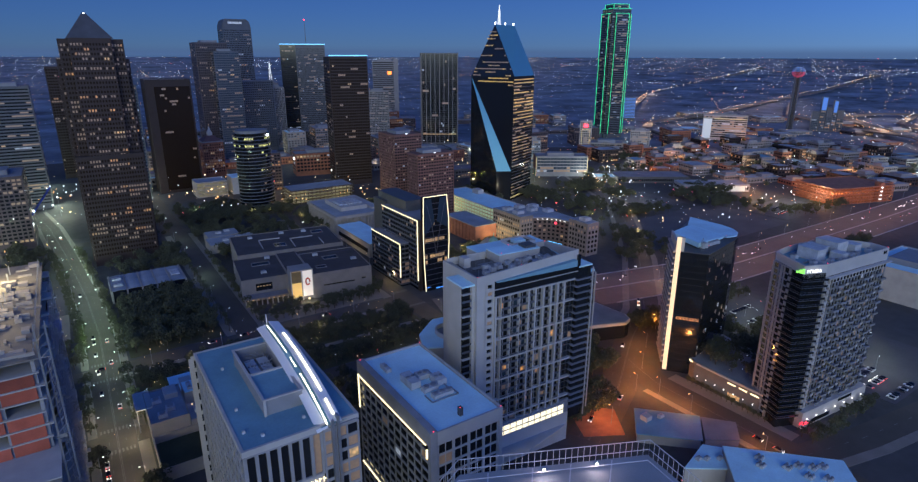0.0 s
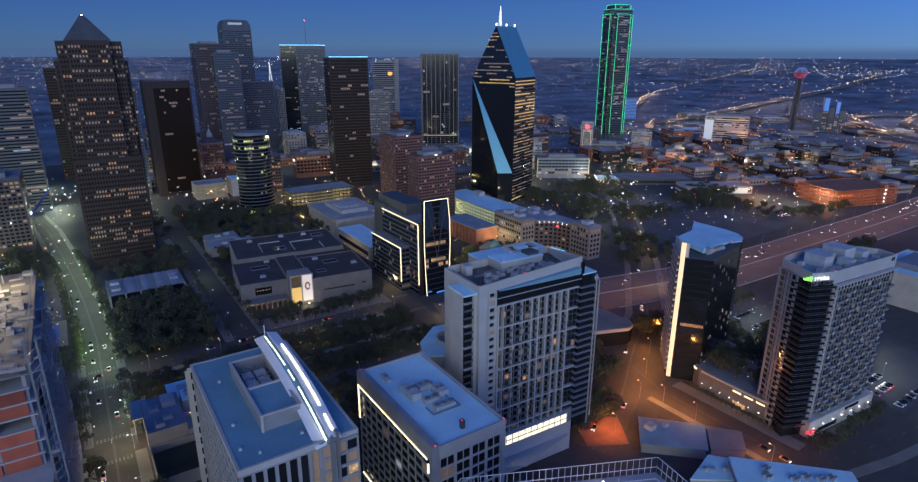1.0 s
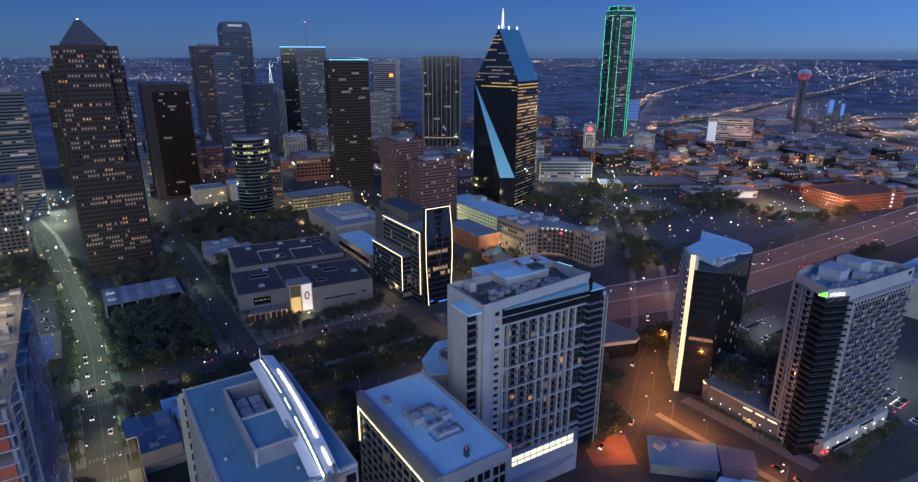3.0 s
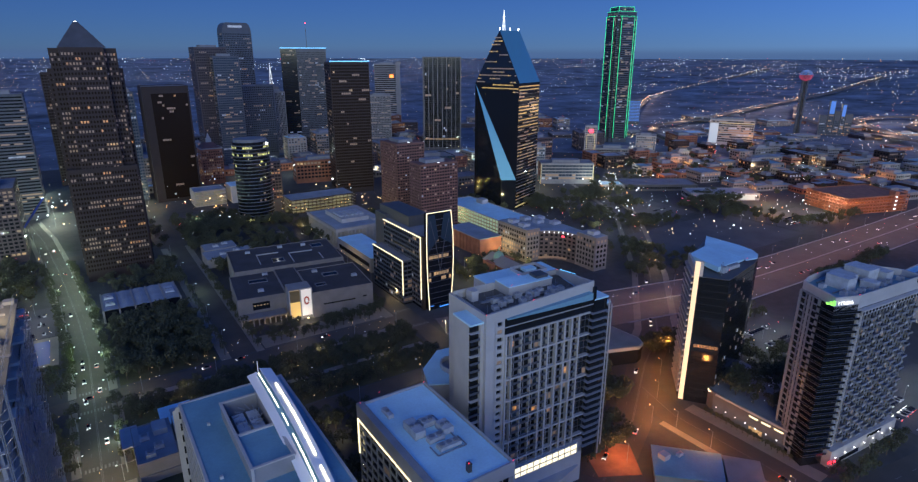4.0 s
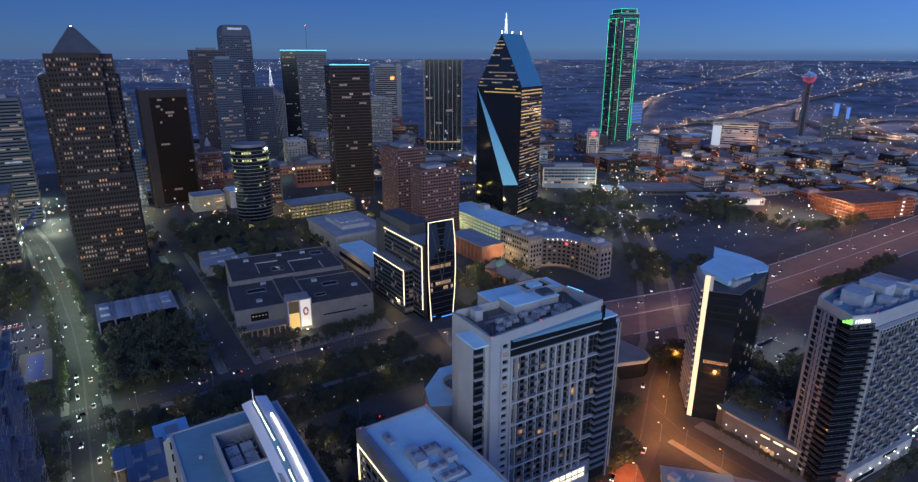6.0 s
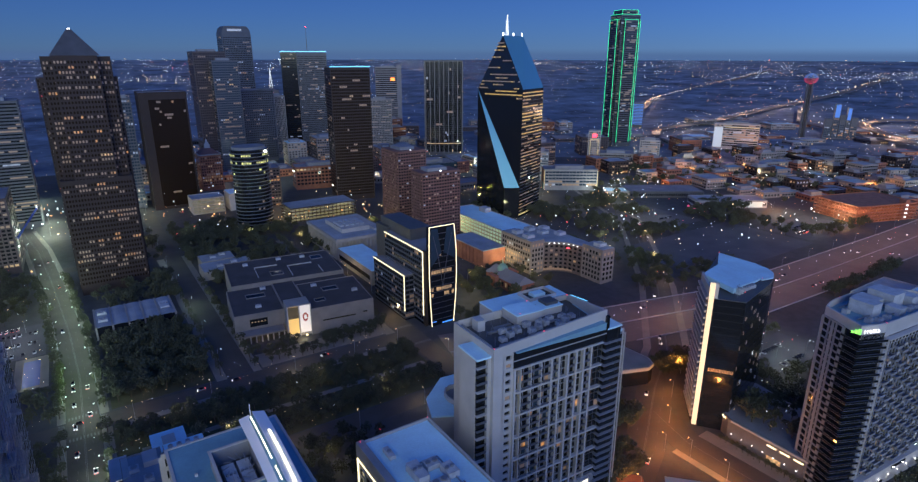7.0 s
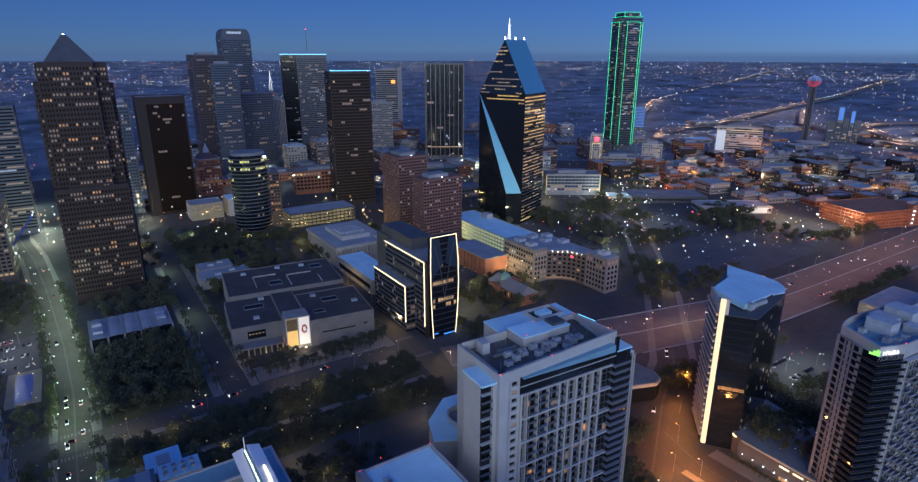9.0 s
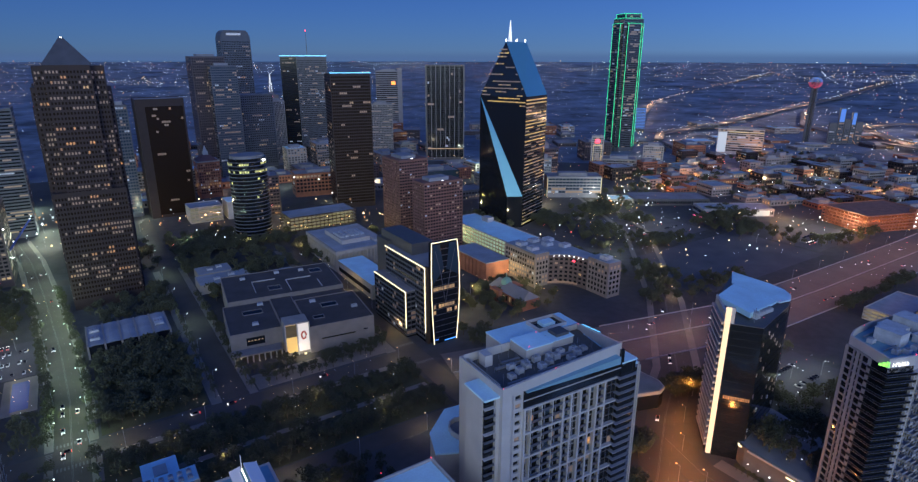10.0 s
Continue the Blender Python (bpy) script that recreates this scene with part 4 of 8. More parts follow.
# grey apartment tower with balconies: flat street front, chevron balconies at the corner, curved roof wall behind
t = thing("apartment_tower", "grey apartment tower with rows of small balconies", "apartment tower", 304, 127, 0, -5)
NW, NM, TIP, NOSE = (-25.0, 9.9), (-29.6, -1.4), (-32.3, -8.9), (-20.3, -12.4)
part("core", Geo().box(-19.8, 31, -12, 12.5, 0, 79.8), dark_glass, t)
part("end_wall", Geo().prism([NW, NM, TIP, NOSE, (-19.8, -12.0), (-19.8, 12.5)], 0, 82), black_glass, t)
# flat flank with piers
d = Vector(NM) - Vector(NW)
grid_face(t, NW, tuple(d.normalized()), d.length, 3, 82, 3, 25, grey_panel, black_glass, ((cool_window, 0.01), (dim_window, 0.04)), 24, 0.9, 0.75, 0.5, limit=20)
# chevron balconies round the corner
out_a, out_b = Vector((-2.0, -0.1)), Vector((-0.4, -1.9))
RIM = [NM, (NM[0] + out_a.x, NM[1] + out_a.y), (TIP[0] - 1.3, TIP[1] - 1.1), (NOSE[0] + out_b.x, NOSE[1] + out_b.y), NOSE, (TIP[0] + 0.4, TIP[1] + 0.3)]
slab_geo = Geo().prism(RIM, 0, 0.22)
for p, q in zip(RIM[1:3], RIM[2:4]):
    slab_geo.bar((*p, 1.15), (*q, 1.15), 0.06)
    for i in range(7):
        x, y = p[0] + (q[0] - p[0]) * i / 6, p[1] + (q[1] - p[1]) * i / 6
        slab_geo.bar((x, y, 0.2), (x, y, 1.15), 0.04)
slab_me = slab_geo.mesh("balcony", [tower_grey])
pane_me = Geo().prism([RIM[1], RIM[2], RIM[3], (RIM[3][0], RIM[3][1] + 0.05), (RIM[2][0] + 0.05, RIM[2][1] + 0.06), (RIM[1][0] + 0.05, RIM[1][1])], 0.22, 1.1).mesh("balcony_pane", [dark_glass])
for k in range(24):
    ob = part("balcony", slab_me, None, t)
    ob.matrix_basis = pose(0, 0, 6 + k * 3.16)
    part("balcony_pane", pane_me, None, ob)
rnd = random.Random(14)
g = Geo()
for k in range(24):
    for a, b in ((NM, TIP), (TIP, NOSE)):
        if rnd.random() < 0.07:
            d = Vector(b) - Vector(a)
            n = Vector((d.y, -d.x)).normalized() * 0.1
            s = rnd.uniform(0.1, 0.6)
            p, q = Vector(a) + d * s + n, Vector(a) + d * (s + 0.25) + n
            g.face([(p.x, p.y, 6.4 + k * 3.16), (q.x, q.y, 6.4 + k * 3.16), (q.x, q.y, 8.4 + k * 3.16), (p.x, p.y, 8.4 + k * 3.16)], 1 if rnd.random() < 0.25 else 0)
tagged(part("lit_glazing", g, [dim_window, warm_window], t), kind="stuff")
for x, y in (NW, NM, ((NW[0] + NM[0]) / 2, (NW[1] + NM[1]) / 2)):
    part("pier", Geo().box(x - 0.7, x + 0.5, y - 0.6, y + 0.6, 0, 82), grey_panel, t)
# slim column of small windows beside the corner, then the balcony front
grid_face(t, (-20.2, -12.5), (1, 0), 3.0, 9, 79, 1, 22, pale_concrete, black_glass, ((dim_window, 0.05),), 25, 1.0, 1.5, 0.9)
grid_face(t, (-17.2, -12.5), (1, 0), 48.4, 9, 76, 18, 21, grey_panel, black_glass, ((cool_window, 0.006), (dim_window, 0.06)), 21, 0.7, 0.7, 0.5, limit=150)
part("top_band", Geo().box(-17.2, 31.2, -13.1, -12.0, 76, 79.2), pale_concrete, t)
notch_me = Geo().box(-0.75, 0.75, -0.08, 0.08, 0, 1.9).mesh("top_window", [black_glass])
for i in range(18):
    part("top_window", notch_me, None, t).matrix_basis = pose(-15.9 + i * 2.69, -13.12, 76.3)
grid_face(t, (31, -12.5), (0, 1), 25, 9, 76, 10, 21, grey_panel, black_glass, ((dim_window, 0.05),), 22, 0.9, 1.25, 0.5, limit=10)
wide_me = Geo().box(0, 4.6, -1.7, 0, 0, 0.2).box(0, 4.6, -1.7, -1.62, 0.2, 1.15).box(0, 0.08, -1.62, 0, 0.2, 1.15).box(4.52, 4.6, -1.62, 0, 0.2, 1.15).mesh("balcony", [grey_panel])
slim_me = Geo().box(0, 2.3, -1.2, 0, 0, 0.2).box(0, 2.3, -1.2, -1.12, 0.2, 1.15).mesh("balcony", [pale_concrete])
for k in range(21):
    for i in range(9):
        if (k + i) % 2:
            part("balcony", wide_me, None, t).matrix_basis = pose(-16.8 + i * 5.38, -13.0, 9.3 + k * 3.19)
        elif (k * 3 + i) % 4:
            part("balcony", slim_me, None, t).matrix_basis = pose(-15.6 + i * 5.38, -13.0, 9.3 + k * 3.19)
TOP = [NW, TIP, NOSE, (31.6, -12.7), (32.4, -4), (29.2, 1.5), (22.4, 8.2), (15, 11.4), (6.9, 12.8), (-3, 13.4), (-12.2, 13.0), (-19, 12.0)]
part("top_storey", Geo().prism(TOP, 79.8, 82.6), white_panel, t, "pale wall of the top storey")
rim, inner = Geo(), shrink(TOP, 0.965)
n = len(TOP)
for i in range(n):
    j = (i + 1) % n
    rim.prism([TOP[i], TOP[j], inner[j], inner[i]], 82.6, 86.2)
part("parapet", rim, white_panel, t, "curved pale roof wall")
part("roof", Geo().prism(inner, 82.6, 83.0), blue_roof, t)
part("roof_eave", Geo().box(-20, 33, -15.0, -12.8, 79.2, 79.7), white_panel, t, "thin pale eave over the street front")
g = Geo()
for x in (27, 28.6):
    g.box(x, x + 0.9, -12.9, -12.6, 83.4, 85.2)
part("vent_opening", g, black_glass, t)
for x0, x1, y0, y1, z in ((-13, -6, -3, 7, 88.6), (-5, 3, 1, 10, 87.0), (5, 14, -2, 9, 89.2), (15, 21, -5, 4, 87.4), (-1, 4, -8, -2, 86.2)):
    part("plant_room", Geo().box(x0, x1, y0, y1, 83, z).box(x0 - 0.2, x1 + 0.2, y0 - 0.2, y1 + 0.2, z, z + 0.3), unit_paint, t)
for x, y in ((-20, -6), (-16, -8), (-10, -8), (8, -8), (12, -8), (23, -8), (24, 1), (-19, 4)):
    hvac(t, x, y, 83.0, 2.8, 2.4, 2, 1)
g = Geo()
for a, b in (((-22, -2), (-6, -2)), ((-6, -6), (20, -6)), ((4, -6), (4, 4)), ((-16, 9), (12, 10.5))):
    g.bar((*a, 83.9), (*b, 83.9), 0.35)
part("duct", g, metal, t)
g = Geo()
for k in range(3):
    x, y = TIP[0] - 0.6 + k * 0.42, TIP[1] + 2.6 - k * 1.15
    g.box(x - 0.15, x + 0.15, y - 0.5, y + 0.5, 82.3, 83.2 + 0.75 * k)
part("sign", g, glow("sign_green", (0.25, 0.9, 0.1), 1.6, spread=0), t, "glowing green sign shape")
letters(t, (TIP[0] + 1.2, TIP[1] - 0.6), (NOSE[0] - TIP[0], NOSE[1] - TIP[1]), 82.9, 1.5, 6, led_sign, 5, "row of glowing white sign bars")
part("street_podium", Geo().box(-22, 34, -16, -12.2, 0, 9), pale_concrete, t)
part("podium_window", Geo().box(8, 20, -16.15, -16, 6.6, 8.2).box(-14, 2, -16.15, -16, 1, 3.2), dark_glass, t)
part("red_sign", Geo().box(-24.6, -22.2, -16.6, -16.3, 3.5, 4.6), glow("red_sign", (1.0, 0.02, 0.04), 1.6, spread=0), t, "glowing red sign shape")
for i in range(7):
    x = -18 + i * 8
    part("wall_lamp", Geo().box(x - 0.18, x + 0.18, -16.4, -16, 4.4, 4.7), led_cool, t, "bright white wall lamp")
part("sign", Geo().box(-21, -17, -16.6, -16.2, 2.2, 3.2), led_red, t, "glowing red sign bar")
for x, y in ((-20, -12), (-10, 12.5), (22, 8), (31, -12.5)):
    beacon(t, x, y, 86.3)

# ---- middle distance ----
# office block outlined with light
t = thing("office_block", "dark glass office block outlined with white light lines", "office building", 212, 372)
part("core", Geo().box(0, 24, 0.5, 63, 0, 57), dark_glass, t)
part("rear_block", Geo().box(2, 24, 63, 83, 0, 60), dark_panel, t)
part("plant_storey", Geo().box(5, 23, 30, 80, 57, 66), dark_panel, t)
part("roof", Geo().box(0.3, 23.7, 0.8, 62.7, 57, 57.4), grey_roof, t)
part("stone_wall", Geo().box(-0.3, 1.6, -0.6, 3.2, 0, 58), brown_granite, t)
grid_face(t, (0, 63), (0, -1), 60, 3, 56, 20, 14, tower_grey, dark_glass, ((cool_window, 0.012), (warm_window, 0.01), (dim_window, 0.08)), 31, 0.2, 1.5, 0.35)
grid_face(t, (24, 0.5), (0, 1), 62, 3, 56, 20, 14, tower_grey, dark_glass, ((dim_window, 0.15),), 32, 0.2, 1.3, 0.35, limit=20)
part("annex", Geo().box(-8, -0.4, 17, 68, 0, 35.5), dark_glass, t)
grid_face(t, (-8, 68), (0, -1), 51, 2, 35, 17, 9, tower_grey, dark_glass, ((cool_window, 0.01), (dim_window, 0.08)), 33, 0.2, 1.3, 0.35)
grid_face(t, (-8, 17), (1, 0), 7.6, 2, 35, 2, 9, tower_grey, dark_glass, ((dim_window, 0.2),), 34, 0.2, 1.3, 0.35)
part("annex_roof", Geo().box(-8.2, -0.2, 16.8, 68.2, 35.5, 36), grey_roof, t)
for a in (Geo().box(-0.9, -0.4, 2.6, 63, 56.7, 57.3), Geo().box(-0.9, -0.4, 2.0, 2.6, 8, 57.3), Geo().box(-8.8, -8.3, 16.8, 68, 35.6, 36.2), Geo().box(-8.8, -8.3, 16.2, 16.8, 8, 36.2)):
    part("light_line", a, led_white, t, "glowing white outline strip")
# bowed front with its frame of light and a notch of pale glass
LENS = [(3.2, 0), (2.2, 18), (1.5, 36), (1.4, 55), (1.8, 76), (22.4, 76), (24.2, 58), (24.6, 40), (23.8, 20), (22.0, 0)]


def upright(pts, y0, y1):
    g, n = Geo(), len(pts)
    g.v = [(x, y0, z) for x, z in pts] + [(x, y1, z) for x, z in pts]
    g.f = [tuple(range(n)), tuple(reversed(range(n, 2 * n)))] + [((i + 1) % n, i, n + i, n + (i + 1) % n) for i in range(n)]
    g.m = [0] * len(g.f)
    return g


part("front_glass", upright(LENS, -3.2, 0.4), dark_glass, t)
part("front_panel", upright([(2.6, 46), (2.6, 74.5), (8.4, 74.5), (11.5, 56)], -3.6, -3.2), blue_glass, t, "pale blue glass upper panel")
part("front_panel", upright([(16.2, 74.5), (21.8, 74.5), (23.4, 50), (13.5, 56)], -3.6, -3.2), blue_glass, t, "pale blue glass upper panel")
for k in range(1, 17):
    z = k * 4.4
    part("floor_line", Geo().box(2.2, 23.6, -3.4, -3.2, z, z + 0.3), tower_grey, t)
g = Geo()
rnd = random.Random(3)
for k in (5, 6, 9, 11, 12):
    for i in range(9):
        if rnd.random() < (0.85 if k in (6, 9) else 0.3):
            g.box(3.0 + i * 2.2, 4.9 + i * 2.2, -3.33, -3.2, k * 4.4 + 1.0, k * 4.4 + 3.6, 0)
part("lit_glazing", g, [warm_window], t)["kind"] = "stuff"
light_frame = Geo()
for a, b in zip(LENS, LENS[1:]):
    light_frame.bar((a[0], -3.4, a[1]), (b[0], -3.4, b[1]), 0.3)
for a, b in (((12.8, 30), (9.2, 52)), ((12.8, 30), (16.4, 52)), ((4.6, 70), (9.2, 52)), ((20.4, 70), (16.4, 52))):
    part("front_brace", Geo().bar((a[0], -3.5, a[1]), (b[0], -3.5, b[1]), 0.22), tower_grey, t)
part("light_frame", light_frame, led_white, t, "glowing white light frame round the bowed front")
part("blue_light", Geo().box(12, 21.5, -3.8, -3.5, 1, 1.6).box(3, 7, -3.8, -3.5, 3, 3.4), led_blue, t, "blue light at the foot of the facade")

# art museum: stone blocks with flat roofs and a lit banner bay; u runs back from the street corner, v to the rear
t = thing("museum", "low pale stone museum with flat roofs and lit banner", "museum", 183, 399, 0, -7)
for name, x0, x1, y0, y1, z in (("wing", -46, 0, 0, 52, 19), ("wing", -96, -62, 14, 66, 17), ("rear_wing", -92, -4, 66, 124, 20), ("link", -62, -46, 16, 66, 18)):
    part(name, Geo().box(x0, x1, y0, y1, 0, z), museum_wall, t)
    part("roof", Geo().box(x0 + 0.6, x1 - 0.6, y0 + 0.6, y1 - 0.6, z, z + 0.2), museum_roof, t)
    g = Geo()
    parapet(g, x0, x1, y0, y1, z, 0.7, 0.4)
    part("parapet", g, museum_wall, t)
part("rear_link", Geo().box(-46, -4, 52, 66, 0, 17), limestone, t)
part("link_roof", Geo().box(-45.6, -4.4, 52, 66, 17, 17.2), museum_roof, t)
part("banner_bay", Geo().box(-62, -46, 2, 16, 0, 23.4), limestone, t, "tall stone bay behind the banners")
# angled pale roof edges and sunken courts
for pts, z in ((((-70, 78), (-70, 102), (-52, 102)), 20.2), (((-44, 72), (-44, 96), (-24, 96)), 20.2), (((-20, 70), (-20, 86)), 20.2)):
    g = Geo()
    for p, q in zip(pts, pts[1:]):
        g.box(min(p[0], q[0]) - 0.25, max(p[0], q[0]) + 0.25, min(p[1], q[1]) - 0.25, max(p[1], q[1]) + 0.25, z, z + 0.9)
    part("roof_kerb", g, pale_concrete, t)
for x0, x1, y0, y1, z in ((-30, -18, 30, 38, 19.2), (-84, -70, 44, 52, 17.2), (-60, -50, 78, 88, 20.2), (-22, -12, 104, 114, 20.2), (-40, -32, 12, 18, 19.2)):
    g = Geo()
    parapet(g, x0, x1, y0, y1, z, 0.5, 0.3)
    part("roof_kerb", g, museum_wall, t)
    part("skylight", Geo().box(x0 + 0.3, x1 - 0.3, y0 + 0.3, y1 - 0.3, z, z + 0.15), dark_glass, t)
for x, y, z in ((-80, 24, 17.2), (-72, 58, 17.2), (-10, 20, 19.2), (-36, 42, 19.2), (-78, 110, 20.2), (-30, 112, 20.2), (-50, 114, 20.2)):
    hvac(t, x, y, z, 4, 3, 1.8, 1)
banner_y = 1.4
part("banner", Geo().box(-61.6, -54.6, banner_y, banner_y + 0.4, 2.4, 22.8), glow("banner_yellow", (1.0, 0.62, 0.16), 0.62, spread=0), t, "yellow lit art banner")
part("banner", Geo().box(-53.6, -46.4, banner_y, banner_y + 0.4, 2.4, 22.8), glow("banner_white", (0.95, 0.86, 0.8), 0.55, spread=0), t, "white lit art banner")
g = Geo()
for i in range(12):
    a = i * 0.5
    g.box(-50.4 + 1.5 * math.cos(a), -49.4 + 1.5 * math.cos(a), banner_y - 0.2, banner_y, 13.5 + 2.6 * math.sin(a), 14.7 + 2.6 * math.sin(a))
part("banner_mark", g, surface("banner_red", (0.5, 0.06, 0.04), 0.7), t, "abstract red shape on the banner")
part("banner_shadow_line", Geo().box(-61.6, -54.6, banner_y - 0.15, banner_y, 14, 22.8), surface("banner_dim", (0.2, 0.14, 0.06), 0.7), t, "dark upper half of the yellow banner")
part("banner_post", Geo().box(-62.4, -61.7, 0.8, 2, 0, 23.6).box(-54.5, -53.7, 0.8, 2, 0, 23.6).box(-46.3, -45.6, 0.8, 2, 0, 23.6), white_panel, t)
for x in (-58, -50):
    part("banner_lamp", Geo().box(x - 0.7, x + 0.7, -0.6, 0.2, 0.4, 1.2), led_white, t, "bright lamp at the foot of a banner")
# lit arcade before the set-back wing
part("arcade_roof", Geo().box(-96, -64, 4, 14, 5.2, 6.0), museum_wall, t)
pier_me = Geo().box(-0.4, 0.4, 4.2, 5.2, 0, 5.2).mesh("arcade_pier", [limestone])
for i in range(9):
    part("arcade_pier", pier_me, None, t).matrix_basis = pose(-95 + i * 3.8, 0, 0)
for i in range(8):
    part("arcade_light", Geo().box(-94.2 + i * 3.8, -92.0 + i * 3.8, 13.7, 13.95, 0.6, 4.6), warm_window, t, "lit arcade window")
part("window_band", Geo().box(-86, -74, 13.85, 14.0, 8, 13.6), dark_glass, t)
g = Geo()
for i in range(5):
    g.box(-85 + i * 2.2, -84 + i * 2.2, 13.7, 13.85, 11, 11.8)
part("lit_panes", g, warm_window, t)
part("slot_window", Geo().box(-38, -14, -0.12, 0.0, 9, 9.8).box(-8, -5, -0.12, 0.0, 10, 10.8), black_glass, t)

for x, y, w, d, h in ((94, 556, 44, 26, 8), (98, 588, 30, 22, 7), (150, 540, 26, 26, 7)):
    t = thing("low_building", "low building with a pale flat roof among trees", "building", x, y)
    part("wall", Geo().box(0, w, 0, d, 0, h), limestone, t)
    part("roof", Geo().box(0.4, w - 0.4, 0.4, d - 0.4, h, h + 0.3), pale_roof, t)
    hvac(t, w * 0.3, d * 0.3, h + 0.3, 5, 4, 1.8, 2)
    hvac(t, w * 0.6, d * 0.5, h + 0.3, 5, 4, 1.8, 2)

# gallery with the glass-vaulted roof
t = thing("gallery", "low travertine gallery with five pale vaulted roof bays", "museum", 8, 477)
for i in range(6):
    part("wall", Geo().box(i * 10.2, i * 10.2 + 1.2, 0, 38, 0, 9.5), limestone, t)
for i in range(5):
    g, n = Geo(), 6
    x0, x1 = i * 10.2 + 1.2, i * 10.2 + 10.2
    for j in range(n + 1):
        s = j / n
        x, z = x0 + (x1 - x0) * s, 9.0 + 0.6 * math.sin(math.pi * s)
        g.v += [(x, 1, z), (x, 37, z), (x, 37, z - 0.3), (x, 1, z - 0.3)]
    for j in range(n):
        for k in range(4):
            g.f.append((j * 4 + k, j * 4 + (k + 1) % 4, (j + 1) * 4 + (k + 1) % 4, (j + 1) * 4 + k))
    g.f += [(0, 1, 2, 3), (n * 4 + 3, n * 4 + 2, n * 4 + 1, n * 4)]
    g.m = [0] * len(g.f)
    part("roof_vault", g, pale_roof, t, "pale vaulted roof bay")
    part("glass_front", Geo().box(x0, x1, 0.6, 0.9, 0, 9), dark_glass, t)
    part("glass_back", Geo().box(x0, x1, 37.2, 37.5, 0, 9), dark_glass, t)
hvac(t, 2.5, 8, 9.6, 6, 5, 1.8, 2)
hvac(t, 2.5, 22, 9.6, 6, 5, 1.8, 2)
hvac(t, 43, 12, 9.6, 6, 12, 1.4, 3)

# park pavilion and the low buildings next to the vaulted block
t = thing("pavilion", "small white-roofed park pavilion with string lights", "pavilion", 24, 312)
part("wall", Geo().box(1, 15, 1, 17, 0, 5), pale_concrete, t)
part("roof", Geo().box(0, 16, 0, 18, 5, 5.5), white_roof, t)
part("skylight", Geo().box(5, 11, 5, 13, 5.5, 6.2), white_panel, t)
t = thing("low_building", "low stone building with a pale canopy and sunken green court", "building", 10, 246)
part("wall", Geo().box(0, 17, 28, 60, 0, 12), limestone, t)
part("roof", Geo().box(0.4, 16.6, 28.4, 59.6, 12, 12.3), pale_roof, t)
g = Geo()
parapet(g, 0, 17, 28, 60, 12.0, 1.0)
part("parapet", g, limestone, t)
g = Geo()
parapet(g, 0, 22, 0, 27.6, 0, 6.5, 0.5)
part("court_wall", g, limestone, t, "pale stone wall round the court")
part("court_lawn", Geo().box(0.5, 21.5, 0.5, 27.1, 0, 2.6), grass, t, "dark green lawn in the court")
part("terrace", Geo().box(17.2, 28, 28, 44, 0, 9), limestone, t)
part("terrace_roof", Geo().box(17.6, 27.6, 28.4, 43.6, 9, 9.3), pale_roof, t)
part("canopy", Geo().box(-4.5, 3, 44, 62, 12.4, 12.9), white_panel, t, "pale projecting canopy")
for a in (45, 61):
    part("canopy_post", Geo().box(-4.2, -3.8, a - 0.2, a + 0.2, 0, 12.4), metal, t)
for a, b, z in ((3, 46, 12.3), (8, 36, 12.3), (4, 31, 12.3), (20, 33, 9.3), (23, 38, 9.3)):
    hvac(t, a, b, z, 4, 4, 2, 1)
part("roof_room", Geo().box(9, 15, 48, 57, 12.3, 15), white_panel, t)
t = thing("low_building", "low building with white roof and rooftop units", "building", 28, 294)
part("wall", Geo().box(0, 18, 0, 12, 0, 13), pale_concrete, t)
part("roof", Geo().box(0.3, 17.7, 0.3, 11.7, 13, 13.3), white_roof, t)
for i in range(8):
    hvac(t, 2 + (i % 4) * 3.8, 2 + (i // 4) * 4.4, 13.3, 2.2, 2.0, 1.3, 1)

# colonnaded building and its low neighbour
t = thing("colonnade_building", "pale stone building with columns and flat roofs", "office building", 213, 545)
part("wall", Geo().box(3, 56, 3, 80, 0, 17), limestone, t)
part("cornice", Geo().box(0, 59, 0, 83, 17, 20), limestone, t)
part("roof", Geo().box(2, 57, 2, 81, 20, 20.4), pale_roof, t)
part("roof_block", Geo().box(14, 44, 18, 64, 20.4, 24.5), pale_concrete, t)
part("roof_block", Geo().box(46, 54, 10, 74, 20.4, 22.5), pale_concrete, t)
col_me = Geo().prism([(0.7 * math.cos(a * math.pi / 4), 0.7 * math.sin(a * math.pi / 4)) for a in range(8)], 1, 17).mesh("column", [limestone])
for i in range(15):
    part("column", col_me, None, t).matrix_basis = pose(2 + i * 3.9, 1.2, 0)
for i in range(20):
    part("column", col_me, None, t).matrix_basis = pose(1.2, 2 + i * 4.1, 0)
part("plinth", Geo().box(0, 59, 0, 83, 0, 1), limestone, t)
for i in range(5):
    hvac(t, 16 + i * 5.5, 26, 24.5, 3.5, 20, 1.8, 3)
t = thing("low_building", "low pale building with long flat roof", "building", 213, 466)
part("wall", Geo().box(0, 26, 0, 76, 0, 13), limestone, t)
part("roof", Geo().box(0.4, 25.6, 0.4, 75.6, 13, 13.4), white_roof, t)
